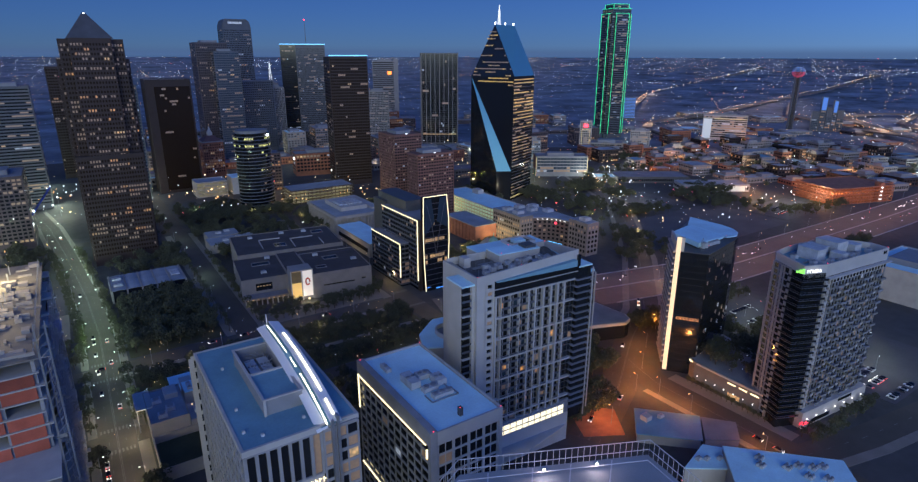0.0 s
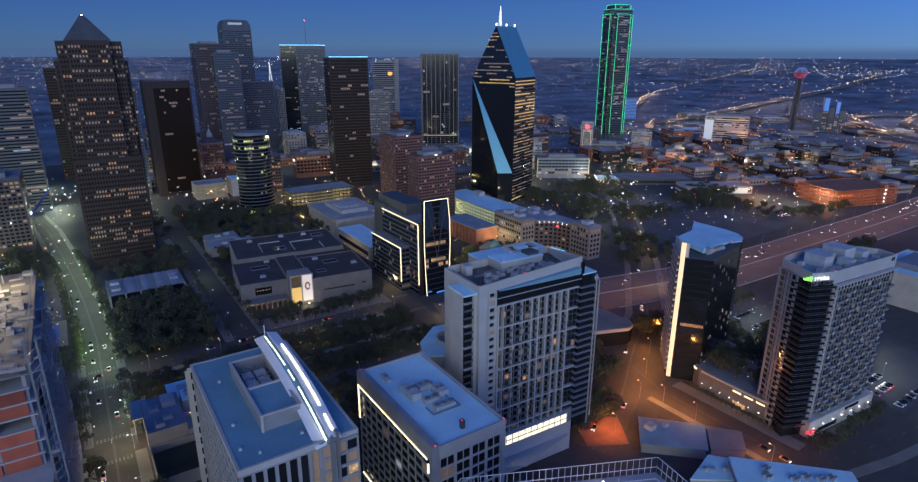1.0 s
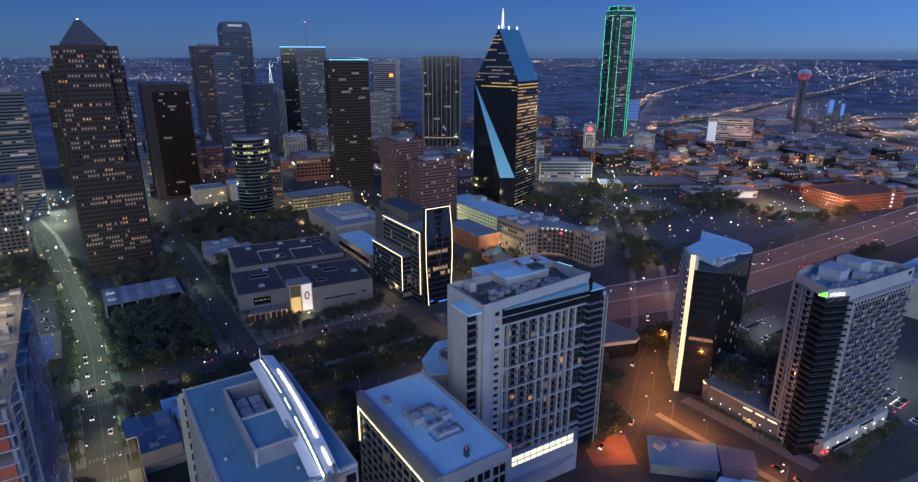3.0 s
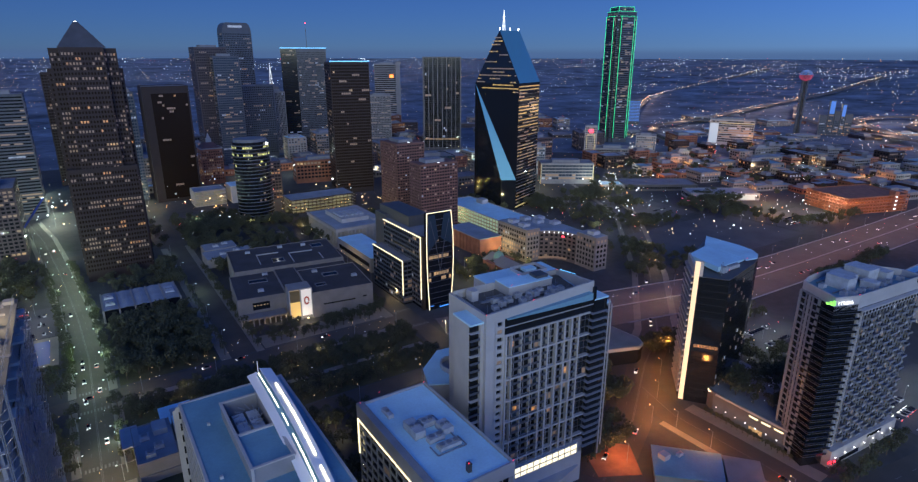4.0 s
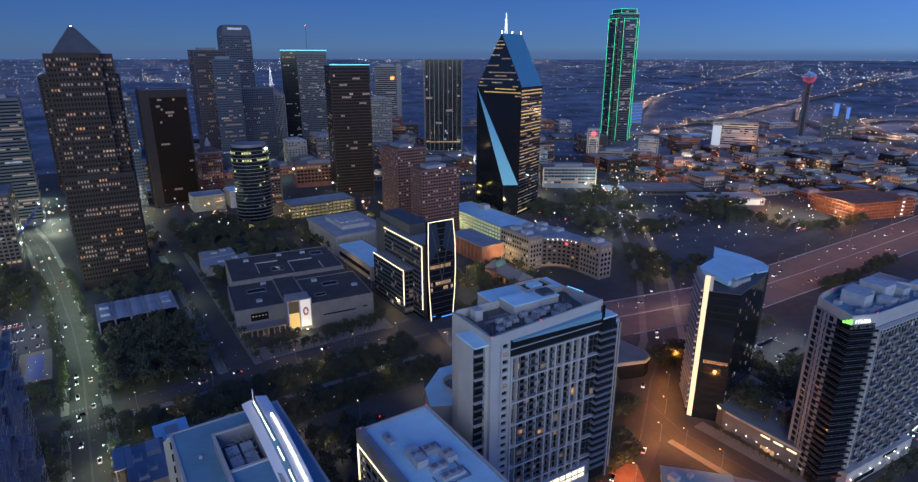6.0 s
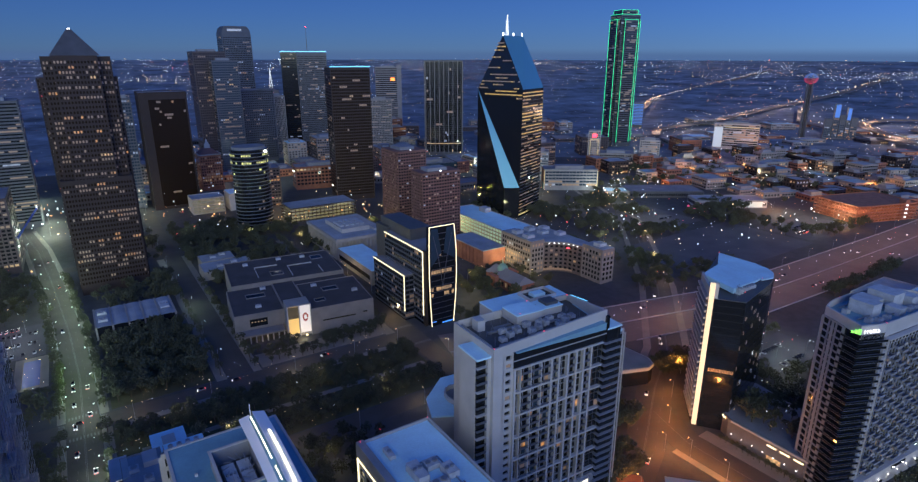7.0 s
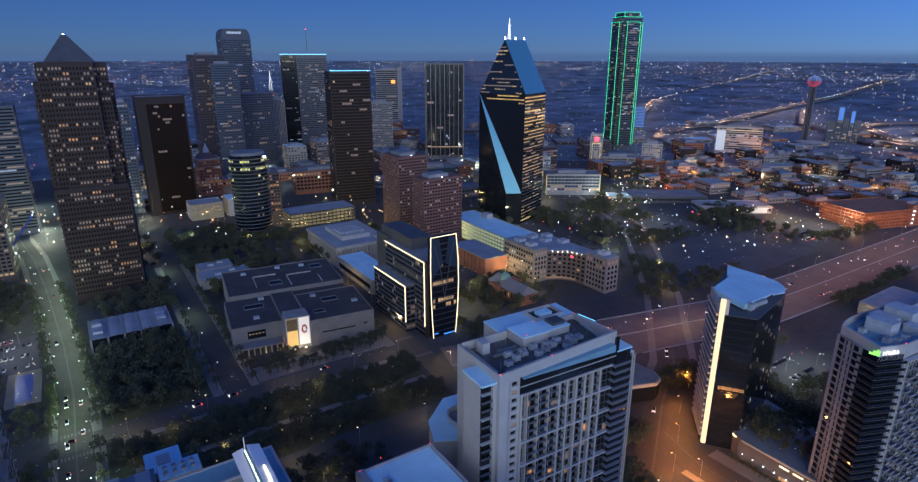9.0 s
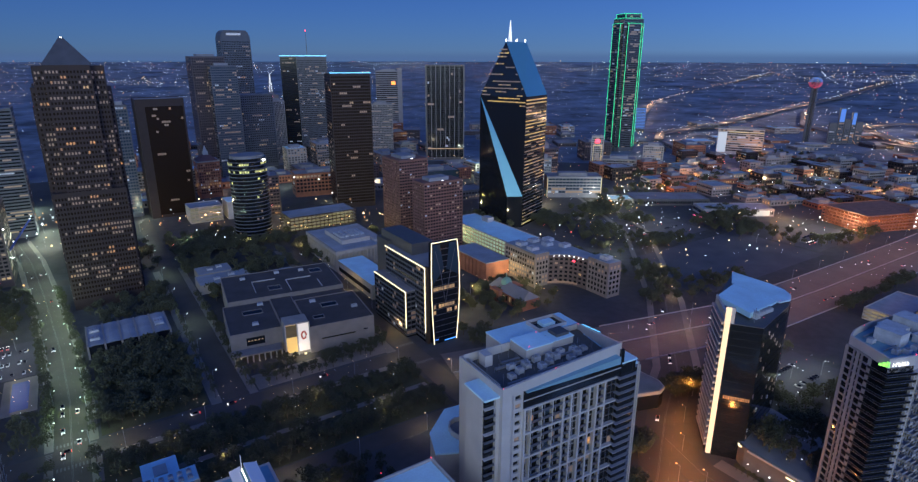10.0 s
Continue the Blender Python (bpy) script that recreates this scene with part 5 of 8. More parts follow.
part("window_band", Geo().box(-0.15, 0, 4, 72, 4, 8), dark_glass, t)


def garage(label, x, y, w, d, h, light, levels, yaw=0.0, wall=None, roof=None, sides=(0, 3)):
    """An open parking deck: floors, columns, parapets, lit ceilings."""
    wall = wall or pale_concrete
    t = thing("parking_garage", label, "parking garage", x, y, 0, yaw)
    step = h / levels
    for k in range(levels + 1):
        part("deck", Geo().box(0, w, 0, d, k * step - 0.35 if k else 0, k * step if k else 0.2), roof or wall, t)
        g = Geo()
        parapet(g, 0, w, 0, d, k * step if k else 0.2, 1.0, 0.3)
        part("parapet", g, wall, t)
        if k < levels:
            part("lit_ceiling", Geo().box(1.5, w - 1.5, 1.5, d - 1.5, (k + 1) * step - 0.5, (k + 1) * step - 0.36), light, t, "rows of glowing ceiling lamps")
            part("rear_wall", Geo().box(w * 0.3, w * 0.7, d * 0.3, d * 0.7, k * step, (k + 1) * step - 0.5), wall, t)
    col = Geo().box(-0.3, 0.3, -0.3, 0.3, 0, h).mesh("column", [wall])
    for s in range(int(w / 5) + 1):
        for b in (0.25, d - 0.25):
            part("column", col, None, t).matrix_basis = pose(0.3 + s * (w - 0.6) / int(w / 5), b, 0)
    for s in range(1, int(d / 5)):
        for a in (0.25, w - 0.25):
            part("column", col, None, t).matrix_basis = pose(a, 0.3 + s * (d - 0.6) / int(d / 5), 0)
    return t


t = garage("open parking garage with yellow lit decks", 219, 700, 83, 40, 16, garage_light, 4, wall=brown_granite, roof=pale_roof)
t = garage("long cream parking garage with lit decks", 369, 476, 38, 118, 19, garage_light, 5, roof=white_roof)
part("stair_tower", Geo().box(28, 36, 78, 90, 19, 24), white_panel, t)
t = garage("brick parking garage lit orange inside", 778, 330, 96, 62, 20, orange_garage, 5, -18, wall=red_brick)
part("stair_tower", Geo().box(72, 78.4, -0.4, 8, 0, 25), red_brick, t)
part("stair_lights", Geo().box(74, 76.5, -0.7, -0.4, 3, 4).box(74, 76.5, -0.7, -0.4, 8, 9).box(74, 76.5, -0.7, -0.4, 13, 14).box(74, 76.5, -0.7, -0.4, 18, 19), led_cool, t)

# stone block with the recessed curved front
t = thing("courthouse", "stone office block with a recessed curved front", "office building")
H = 31
part("wing", Geo().box(345, 361, 412, 455, 0, H), museum_wall, t)
part("wing", Geo().box(381, 396, 360, 384, 0, H), museum_wall, t)
body = [(360.6, 412)] + [(360.6 + 20.4 * i / 8 + 5 * math.sin(math.pi * i / 8), 412 - 28 * i / 8 + 4 * math.sin(math.pi * i / 8)) for i in range(1, 8)] + [(381, 384), (395.8, 384), (395.8, 455), (360.6, 455)]
part("curved_body", Geo().prism(body, 0, H - 3), surface("courthouse_brown", (0.11, 0.088, 0.078), 0.8), t)
rnd = random.Random(6)
g = Geo()
pane_rows(g, (345, 455), (0, -1), (-1, 0), 43, 2, H - 2, 3.9, 3.4, 0.55, 0.55, (0.01, 0.0, 0.03, 0.2), rnd)
pane_rows(g, (345, 412), (1, 0), (0, -1), 16, 2, H - 2, 3.9, 3.4, 0.55, 0.55, (0.01, 0.0, 0.03, 0.2), rnd)
pane_rows(g, (381, 360), (1, 0), (0, -1), 15, 2, H - 2, 3.9, 3.4, 0.55, 0.55, (0.0, 0.0, 0.01, 0.1), rnd)
pane_rows(g, (381, 384), (0, -1), (-1, 0), 24, 2, H - 2, 3.9, 3.4, 0.55, 0.55, (0.0, 0.0, 0.01, 0.1), rnd)
for a, b in zip(body[:9], body[1:9]):
    d = Vector(b) - Vector(a)
    n = Vector((d.y, -d.x)).normalized()
    pane_rows(g, a, tuple(d.normalized()), (n.x, n.y), d.length, 2, H - 5, 4.0, 3.2, 0.6, 0.5, (0.03, 0.0, 0.01, 0.12), rnd, margin=0.2)
tagged(part("glazing", g, [dark_glass, *LIT], t), kind="stuff")
part("roof", Geo().box(345.5, 360.4, 412.5, 454.5, H, H + 0.4), pale_roof, t)
part("roof", Geo().box(381.5, 395.5, 360.5, 383.5, H, H + 0.4), pale_roof, t)
part("roof", Geo().prism(shrink(body, 0.96), H - 3, H - 2.6), pale_roof, t)
part("lit_arcade", Geo().prism(shrink(body, 1.004), 1.2, 3.4), dim_window, t, "dimly lit ground-floor windows")
for p, q in zip(body[1:8], body[2:9]):
    part("cornice_lamp", Geo().box(p[0] - 0.5, p[0] + 0.1, p[1] - 0.5, p[1] + 0.1, H - 4.2, H - 3.6), led_cool, t, "small white lamp below the roof edge")
for x, y in ((348, 420), (348, 436), (374, 430), (384, 440), (384, 366), (370, 445), (385, 418)):
    hvac(t, x, y, H + 0.4 if x < 361 or y < 384 else H - 2.6, 8, 8, 3, 2)
part("red_sign", Geo().box(372.6, 373.4, 392, 395, H - 6, H - 5), led_red, t)

t = thing("brick_hall", "plain red brick hall with blue-grey roof", "building", 318, 448)
part("wall", Geo().box(0, 26, 0, 56, 0, 17), red_brick, t)
part("roof", Geo().box(-0.3, 26.3, -0.3, 56.3, 17, 17.8), pale_roof, t)
for i in range(9):
    part("buttress", Geo().box(-0.5, 0, 3 + i * 6, 4 + i * 6, 0, 16), red_brick, t)
t = thing("church", "old brick church with a green copper dome", "church", 303, 378)
part("nave", Geo().box(0, 18, 0, 44, 0, 9), red_brick, t)
part("roof", Geo().prism([(-0.5, -0.5), (18.5, -0.5), (18.5, 44.5), (-0.5, 44.5)], 9, 15, top=[(8.8, 2), (9.2, 2), (9.2, 42), (8.8, 42)]), grey_roof, t)
part("transept", Geo().box(-4, 22, 26, 38, 0, 10), red_brick, t)
dome = Geo()
for k in range(5):
    a, b = k * 0.36, (k + 1) * 0.36
    r0, r1 = 5 * math.cos(a), 5 * math.cos(b)
    dome.prism([(9 + r0 * math.cos(i * math.pi / 4), 32 + r0 * math.sin(i * math.pi / 4)) for i in range(8)], 12 + 6 * math.sin(a), 12 + 6 * math.sin(b),
               top=[(9 + r1 * math.cos(i * math.pi / 4), 32 + r1 * math.sin(i * math.pi / 4)) for i in range(8)])
dome.bar((9, 32, 17), (9, 32, 22), 0.4)
part("dome", dome, copper_green, t, "weathered green copper dome")
for i in range(6):
    part("window", Geo().box(-0.2, 0, 3 + i * 4, 4.4 + i * 4, 3, 7), warm_window if i % 2 else dark_glass, t)

# pink stone hotel: two slabs
for x, y, w, d, h, seed in ((312, 602, 36, 40, 88, 41), (306, 538, 46, 24, 75, 42)):
    t = thing("hotel", "pink stone hotel slab with rows of recessed windows", "hotel", x + w / 2, y + d / 2)
    part("core", Geo().box(-w / 2 + 0.4, w / 2 - 0.4, -d / 2 + 0.4, d / 2 - 0.4, 0, h), dark_glass, t)
    grid_face(t, (-w / 2 + 0.4, -d / 2 + 0.4), (1, 0), w - 0.8, 2, h, int(w / 3.2), int(h / 3.3), pink_stone, dark_glass, ((warm_window, 0.015), (cool_window, 0.02), (dim_window, 0.06)), seed, 0.9, 1.7, 0.4, limit=60)
    grid_face(t, (-w / 2 + 0.4, d / 2 - 0.4), (0, -1), d - 0.8, 2, h, int(d / 3.2), int(h / 3.3), pink_stone, dark_glass, ((warm_window, 0.02), (dim_window, 0.1)), seed + 5, 1.8, 1.8, 0.4, limit=40)
    for a, b, n, k in (((w / 2 - 0.4, -d / 2 + 0.4), (0, 1), d - 0.8, 6), ((w / 2 - 0.4, d / 2 - 0.4), (-1, 0), w - 0.8, 7)):
        grid_face(t, a, b, n, 2, h, int(n / 3.2), int(h / 3.3), pink_stone, dark_glass, ((dim_window, 0.1),), seed + k, 1.2, 1.6, 0.4, limit=10)
    part("roof", Geo().box(-w / 2, w / 2, -d / 2, d / 2, h, h + 1.6), pink_stone, t)
    part("plant_room", Geo().box(-w * 0.3, w * 0.2, -d * 0.3, d * 0.3, h + 1.6, h + 5), grey_panel, t)
    part("roof_lamp", Geo().box(-1, 1, -d * 0.42, -d * 0.40, h + 1.6, h + 2.2), led_cool, t)

# round-fronted dark tower with lit floors
t = thing("office_tower", "dark rounded glass tower with two rings of lit floors", "tower", 178, 700)
plan = [(20 * math.cos(a), 17 * math.sin(a)) for a in [2 * math.pi * i / 24 for i in range(24)]]
part("core", Geo().prism(plan, 0, 92), black_glass, t)
line_me = Geo().prism(shrink(plan, 1.008), 0, 0.9).mesh("floor_line", [tower_grey])
for k in range(1, 23):
    part("floor_line", line_me, None, t).matrix_basis = pose(0, 0, k * 4)
g = Geo()
rnd = random.Random(9)
for k in range(22):
    for i in range(48):
        r = rnd.random()
        if (k in (19, 21) and r < 0.7) or r < 0.03 or (k == 0 and r < 0.8):
            a, b = 2 * math.pi * (i + 0.1) / 48, 2 * math.pi * (i + 0.9) / 48
            z0, z1 = (k * 4 + 1.2, k * 4 + 3.4) if k else (1.0, 6.0)
            g.face([(20.3 * math.cos(a), 17.3 * math.sin(a), z0), (20.3 * math.cos(b), 17.3 * math.sin(b), z0), (20.3 * math.cos(b), 17.3 * math.sin(b), z1), (20.3 * math.cos(a), 17.3 * math.sin(a), z1)], 0 if k > 10 or k == 0 else 1)
tagged(part("lit_glazing", g, [glow("lime_window", (0.9, 0.85, 0.25), 0.7, inside=0.7), dim_window], t), kind="stuff")
part("roof", Geo().prism(shrink(plan, 0.9), 92, 95), grey_panel, t)
part("sign", Geo().box(13, 15.6, -14.5, -13.5, 88.5, 91), led_cool, t, "glowing white sign square")

# ---- downtown towers ----
t = thing("stepped_tower", "brown granite tower with stepped shoulders and pyramid roof", "tower", 28, 600)
rnd = random.Random(21)
for name, x0, x1, y0, y1, h in (("shaft", -15, 15, -23, 23, 190), ("shaft_wing", -21.8, 24, -18, 18, 189.4), ("shoulder", -25, 27, -13, 13, 174), ("rear_shoulder", -26, -18, -6, 16, 160), ("base", -25, 25, -23.6, 24, 96)):
    part(name, Geo().box(x0, x1, y0, y1, 0, h), brown_granite, t)
    g = Geo()
    cx, cy, w, d = (x0 + x1) / 2, (y0 + y1) / 2, x1 - x0, y1 - y0
    for a, b, o, n in faces_of(w, d):
        pane_rows(g, (a[0] + cx, a[1] + cy), b, o, n, 8, h - 3, 3.7, 2.1, 0.55, 0.5, (0.006, 0.042, 0.0, 0.2), rnd, proud=0.16, margin=0.8)
    tagged(part("glazing", g, [bronze_glass, *LIT], t), kind="stuff")
part("pyramid_roof", Geo().prism([(-15.8, -16.6), (17.4, -16.6), (17.4, 16.6), (-15.8, 16.6)], 190, 210.5, top=[(-0.8, -0.8), (0.8, -0.8), (0.8, 0.8), (-0.8, 0.8)]), surface("slate_roof", (0.06, 0.062, 0.07), 0.7), t, "dark slate pyramid roof")
part("top_light", Geo().box(-0.8, 0.8, -1.6, -0.8, 208.5, 210), led_cool, t, "white light at the tip")
beacon(t, -25.5, -5, 160)

# faceted glass tower
t = thing("prism_tower", "faceted dark glass tower, two slanting facets coloured like reflected sky", "tower")
L_, A1, A2, R_, B_ = (440, 632), (443, 579), (459, 570), (512, 594), (496, 656)
N1 = (461, 571)
fv = [(*L_, 0), (*A1, 0), (*A2, 0), (*R_, 0), (*B_, 0),              # 0-4
      (*A1, 38), (*A2, 38), (*L_, 152), (*N1, 153), (*R_, 153), (*B_, 153),   # 5-10
      (455, 604, 213), (495, 616, 213), (449, 634, 186), (456, 631, 199)]
ff = [(0, 1, 5), (0, 5, 7), (1, 2, 6, 5), (5, 6, 7), (6, 8, 7), (2, 3, 9, 8, 6), (3, 4, 10, 9), (4, 0, 7, 10),
      (7, 8, 11), (8, 9, 12, 11), (9, 10, 12), (10, 7, 11, 12), (0, 4, 3, 2, 1)]
g = Geo()
g.v, g.f, g.m = fv, ff, [0] * len(ff)
# two facets get a blue base colour for the sky they reflect
for i in (3, 9):
    g.m[i] = 1
sky_facet = glass("sky_facet_glass", (0.1, 0.29, 0.38), 0.22)
sky_facet.node_tree.nodes["Principled BSDF"].inputs["Metallic"].default_value = 0.35
part("glass_body", g, [dark_glass, sky_facet], t)
rnd = random.Random(33)
g = Geo()


def facet_rows(a, b, z0, z1, cut0, cut1, step=3.9, bay=2.4, chance=None):
    """Lit strips on a wall from a to b; cut0, cut1 give the share of the wall that is free at each height."""
    d = Vector(b) - Vector(a)
    n = Vector((d.y, -d.x)).normalized() * 0.25
    z = z0
    while z < z1:
        s0, s1 = cut0(z), cut1(z)
        k = int(max(0, (s1 - s0)) * d.length / bay)
        mood = rnd.random()
        busy = 0.97 if 143 < z < 149 else 0.85 if 116 < z < 128 else 0.2 + 0.8 * mood if z > 50 else 0.6 * mood
        on, left = False, 0
        for i in range(k):
            if left <= 0:
                on, left = rnd.random() < busy, rnd.randrange(2, 8)
            left -= 1
            if on:
                p, q = Vector(a) + d * (s0 + (s1 - s0) * (i + 0.04) / k) + n, Vector(a) + d * (s0 + (s1 - s0) * (i + 0.96) / k) + n
                g.face([(p.x, p.y, z), (q.x, q.y, z), (q.x, q.y, z + 1.35), (p.x, p.y, z + 1.35)], 0 if busy > 0.7 and 100 < z < 150 or rnd.random() < 0.25 else 1)
        z += step


facet_rows(A2, R_, 4, 152, lambda z: 0.02, lambda z: 0.98)
facet_rows(L_, N1, 60, 152, lambda z: min(0.98, 1.02 - (z - 38) / 114 * 0.9), lambda z: 0.98)
facet_rows(L_, N1, 153, 204, lambda z: (z - 152) / 61 * 0.47 + 0.03, lambda z: 1.0 - (z - 152) / 61 * 0.5)
tagged(part("lit_glazing", g, [glow("gold_window", (1.0, 0.6, 0.12), 0.36), dim_window], t), kind="stuff")
g = Geo()
line_me = Geo().bar((A2[0] + 0.3, A2[1] - 0.4, 0), (R_[0] + 0.3, R_[1] - 0.4, 0), 0.2).mesh("floor_line", [tower_grey])
for k in range(1, 38):
    part("floor_line", line_me, None, t, at=(0, 0, 4 * k))
g = Geo()
for a, b, c in ((456, 605, 213), (476, 611, 213), (493, 616, 213)):
    g.bar((a, b, c), (a, b, c + 3), 0.7, n=6)
part("roof_lights", g, led_cool, t, "white roof lights")
g = Geo()
for a in ((0, 0), (2.4, 0), (2.4, 2.4), (0, 2.4)):
    g.bar((463 + a[0], 607 + a[1], 213), (464.2, 608.2, 236), 0.3)
for z in (218, 223, 228):
    g.box(463, 465.4, 607, 609.4, z, z + 0.5)
part("lattice_mast", g, glow("mast_glow", (0.85, 0.92, 1.0), 1.2, spread=0), t, "floodlit white lattice mast")
part("entrance_light", Geo().box(459.5, 511, 569.2, 569.6, 3, 4.5), garage_light, t).matrix_basis = Matrix.Translation((459, 570, 0)) @ pose(0, 0, 0, 0, 0, 24.4) @ Matrix.Translation((-459, -569.4, 0))
letters(t, (498, 612), (-14, 22), 160, 3.2, 5, led_cool, 6, "row of pale sign bars")

# tall tower outlined in green
t = thing("outlined_tower", "tall grey glass tower outlined with green light tubes", "tower", 1034, 937, 0, -18)
rnd = random.Random(51)
SHELLS = ((-27, 27, -15, 15, 262), (-15, 15, -27, 27, 262), (-22, 22, -22, 22, 272), (-18, 18, -18, 18, 281))
for x0, x1, y0, y1, h in SHELLS:
    part("shaft", Geo().box(x0, x1, y0, y1, 0, h), tower_grey, t)
    g = Geo()
    for a, b, o, n in faces_of(x1 - x0, y1 - y0):
        pane_rows(g, a, b, o, n, 8, h - 3, 3.9, 3.0, 0.98, 0.5, (0.006, 0.0, 0.02, 0.1), rnd, margin=0.5)
    tagged(part("glazing", g, [dark_glass, *LIT], t), kind="stuff")
    g = Geo()
    for x in (x0, x1):
        for y in (y0, y1):
            if h != 272: g.bar((x * 1.01, y * 1.01, 10), (x * 1.01, y * 1.01, h), 0.4)
    for a, b in (((x0, y0), (x1, y0)), ((x1, y0), (x1, y1)), ((x1, y1), (x0, y1)), ((x0, y1), (x0, y0))):
        g.bar((*a, h + 0.3), (*b, h + 0.3), 0.42)
    part("light_tube", g, led_green, t, "green light tubes along the edges")

BAND = dict(fw=1.0, fh=0.45)
office_tower("grey office tower with pale horizontal window bands", -50, 862, 46, 40, 143, 0, tower_grey, dark_glass, floor=3.6, bay=4, seed=3, lit=(0.01, 0.0, 0.02, 0.2), **BAND)
office_tower("dark slab building behind the avenue with lit floors", -64, 700, 46, 60, 70, 0, mauve_panel, dark_glass, floor=3.6, bay=4, seed=23, lit=(0.02, 0.02, 0.0, 0.2))
office_tower("pale corner tower with a red roof sign", -92, 905, 36, 30, 172, 0, tower_stone, dark_glass, seed=24)
t = office_tower("brown granite tower with a broad bronze glass face", 119, 872, 54, 40, 147, 0, brown_granite, bronze_glass, seed=4, sides=(1, 2), crown=False)
part("glass_front", Geo().box(-17, 25, -20.6, -19.9, 4, 138), bronze_glass, t)
g = Geo()
pane_rows(g, (-17, -20.6), (1, 0), (0, -1), 42, 4, 137, 3.9, 2.5, 0.9, 0.6, (0.002, 0.005, 0.0, 0.03), random.Random(4))
tagged(part("lit_glazing", g, [bronze_glass, *LIT], t), kind="stuff")
office_tower("dark brown slab tower behind the stepped one", 12, 1060, 46, 40, 160, 0, brown_granite, bronze_glass, seed=29, lit=(0.004, 0.02, 0.0, 0.1), crown=False)
office_tower("slim grey glass tower between two brown ones", 78, 890, 14, 30, 140, 0, tower_grey, blue_glass, seed=25, lit=(0, 0, 0.05, 0.2))
office_tower("dark mauve granite tower with small windows", 222, 1090, 50, 45, 196, 0, mauve_panel, dark_glass, fw=0.5, seed=5, lit=(0.02, 0.02, 0.0, 0.1))
office_tower("grey office tower with close window bands", 240, 1068, 40, 40, 182.5, 0, tower_grey, blue_glass, floor=3.7, bay=3, fw=0.8, fh=0.5, seed=6, lit=(0.01, 0, 0.02, 0.2))
t = office_tower("tall glass tower with rounded vaulted top", 312, 1275, 54, 44, 226, 0, tower_grey, dark_glass, fw=0.6, seed=7, crown=False)
for y0, y1 in ((-22, -6), (-5, 22)):
    part("vault_top", upright([(-27, 226), (27, 226)] + [(27 * math.cos(a), 226 + 17 * min(1, 1.6 * math.sin(a))) for a in [math.pi * i / 12 for i in range(1, 12)]], y0, y1), tower_grey, t)
part("top_light", Geo().box(-16, 10, -22.5, -22, 234, 238), cool_window, t)
office_tower("plain grey office tower with scattered lit windows", 310, 1165, 62, 40, 131, 0, tower_grey, dark_glass, floor=4, bay=3.4, fw=0.5, seed=8, lit=(0.01, 0.01, 0.015, 0.06), crown=False)
office_tower("pale slim office tower with vertical piers", 356, 1185, 26, 30, 117, 0, tower_stone, dark_glass, bay=2.5, fw=0.5, fh=0.8, seed=26)
t = office_tower("two-tone office tower with a blue roof line", 436, 1240, 88, 50, 196, -18, tower_grey, dark_glass, floor=3.9, bay=2.6, fw=0.7, fh=0.5, seed=9, sides=(1, 2), crown=False)
part("glass_wing", Geo().box(-44.6, -14, -25.6, 25.6, 0, 196), black_glass, t, "dark glass half of the tower")
g = Geo()
pane_rows(g, (-44.6, -25.6), (1, 0), (0, -1), 30, 6, 194, 3.9, 2.6, 0.9, 0.5, (0.008, 0.0, 0.015, 0.06), random.Random(91))
pane_rows(g, (-14, -25), (1, 0), (0, -1), 58, 6, 190, 3.9, 2.4, 0.6, 0.5, (0.006, 0.0, 0.015, 0.07), random.Random(92))
tagged(part("front_glazing", g, [dark_glass, *LIT], t), kind="stuff")
part("roof_line", Geo().box(-45, 44.4, -26, -25.6, 196.6, 198), led_cyan, t, "blue light line along the roof edge")
part("antenna", Geo().bar((8, 0, 196), (8, 0, 234), 0.7).bar((8, 0, 234), (8, 0, 244), 0.35), dark_metal, t)
part("antenna_light", Geo().box(7, 9, -1, 1, 244, 246), led_red, t, "red light on the antenna")
t = office_tower("dark brown glass tower with a blue roof line", 338, 792, 52, 46, 175, -12, brown_granite, bronze_glass, floor=3.9, bay=2.4, fw=0.8, fh=0.62, seed=10, lit=(0.006, 0.008, 0.0, 0.06), crown=False)
part("roof_line", Geo().box(-26.3, 26.3, -23.7, -23.2, 176, 177), led_cyan, t, "blue light line along the roof edge")
t = office_tower("white office tower with dark window bands", 728, 1445, 66, 40, 162, -25, tower_stone, dark_glass, floor=5.0, bay=6, fw=1.0, fh=0.45, seed=11, lit=(0.0, 0.0, 0.01, 0.1))
part("blank_wall", Geo().box(22, 33.5, -20.6, 20.6, 0, 168), tower_stone, t)
part("sign", Geo().box(6, 16, -21, -20.2, 128, 136), glow("sign_orange", (1.0, 0.22, 0.02), 2.5, spread=0), t, "glowing orange sign shape")
office_tower("pale apartment tower with grid of windows", 552, 1135, 46, 34, 106.5, -25, tower_stone, dark_glass, floor=3.3, bay=3.0, fw=0.6, fh=0.55, seed=12, lit=(0.01, 0.01, 0.02, 0.25))
t = office_tower("black glass tower with white vertical ribs", 650, 1048, 74, 50, 181, -32, dark_panel, black_glass, floor=4, bay=3, fw=0.9, fh=0.9, seed=13, lit=(0.002, 0, 0.008, 0.03), crown=False)
for i in range(9):
    x = -35.5 + i * 8.9
    part("rib", Geo().box(x, x + 0.8, -25.9, -25.1, 4, 181), tower_stone, t)
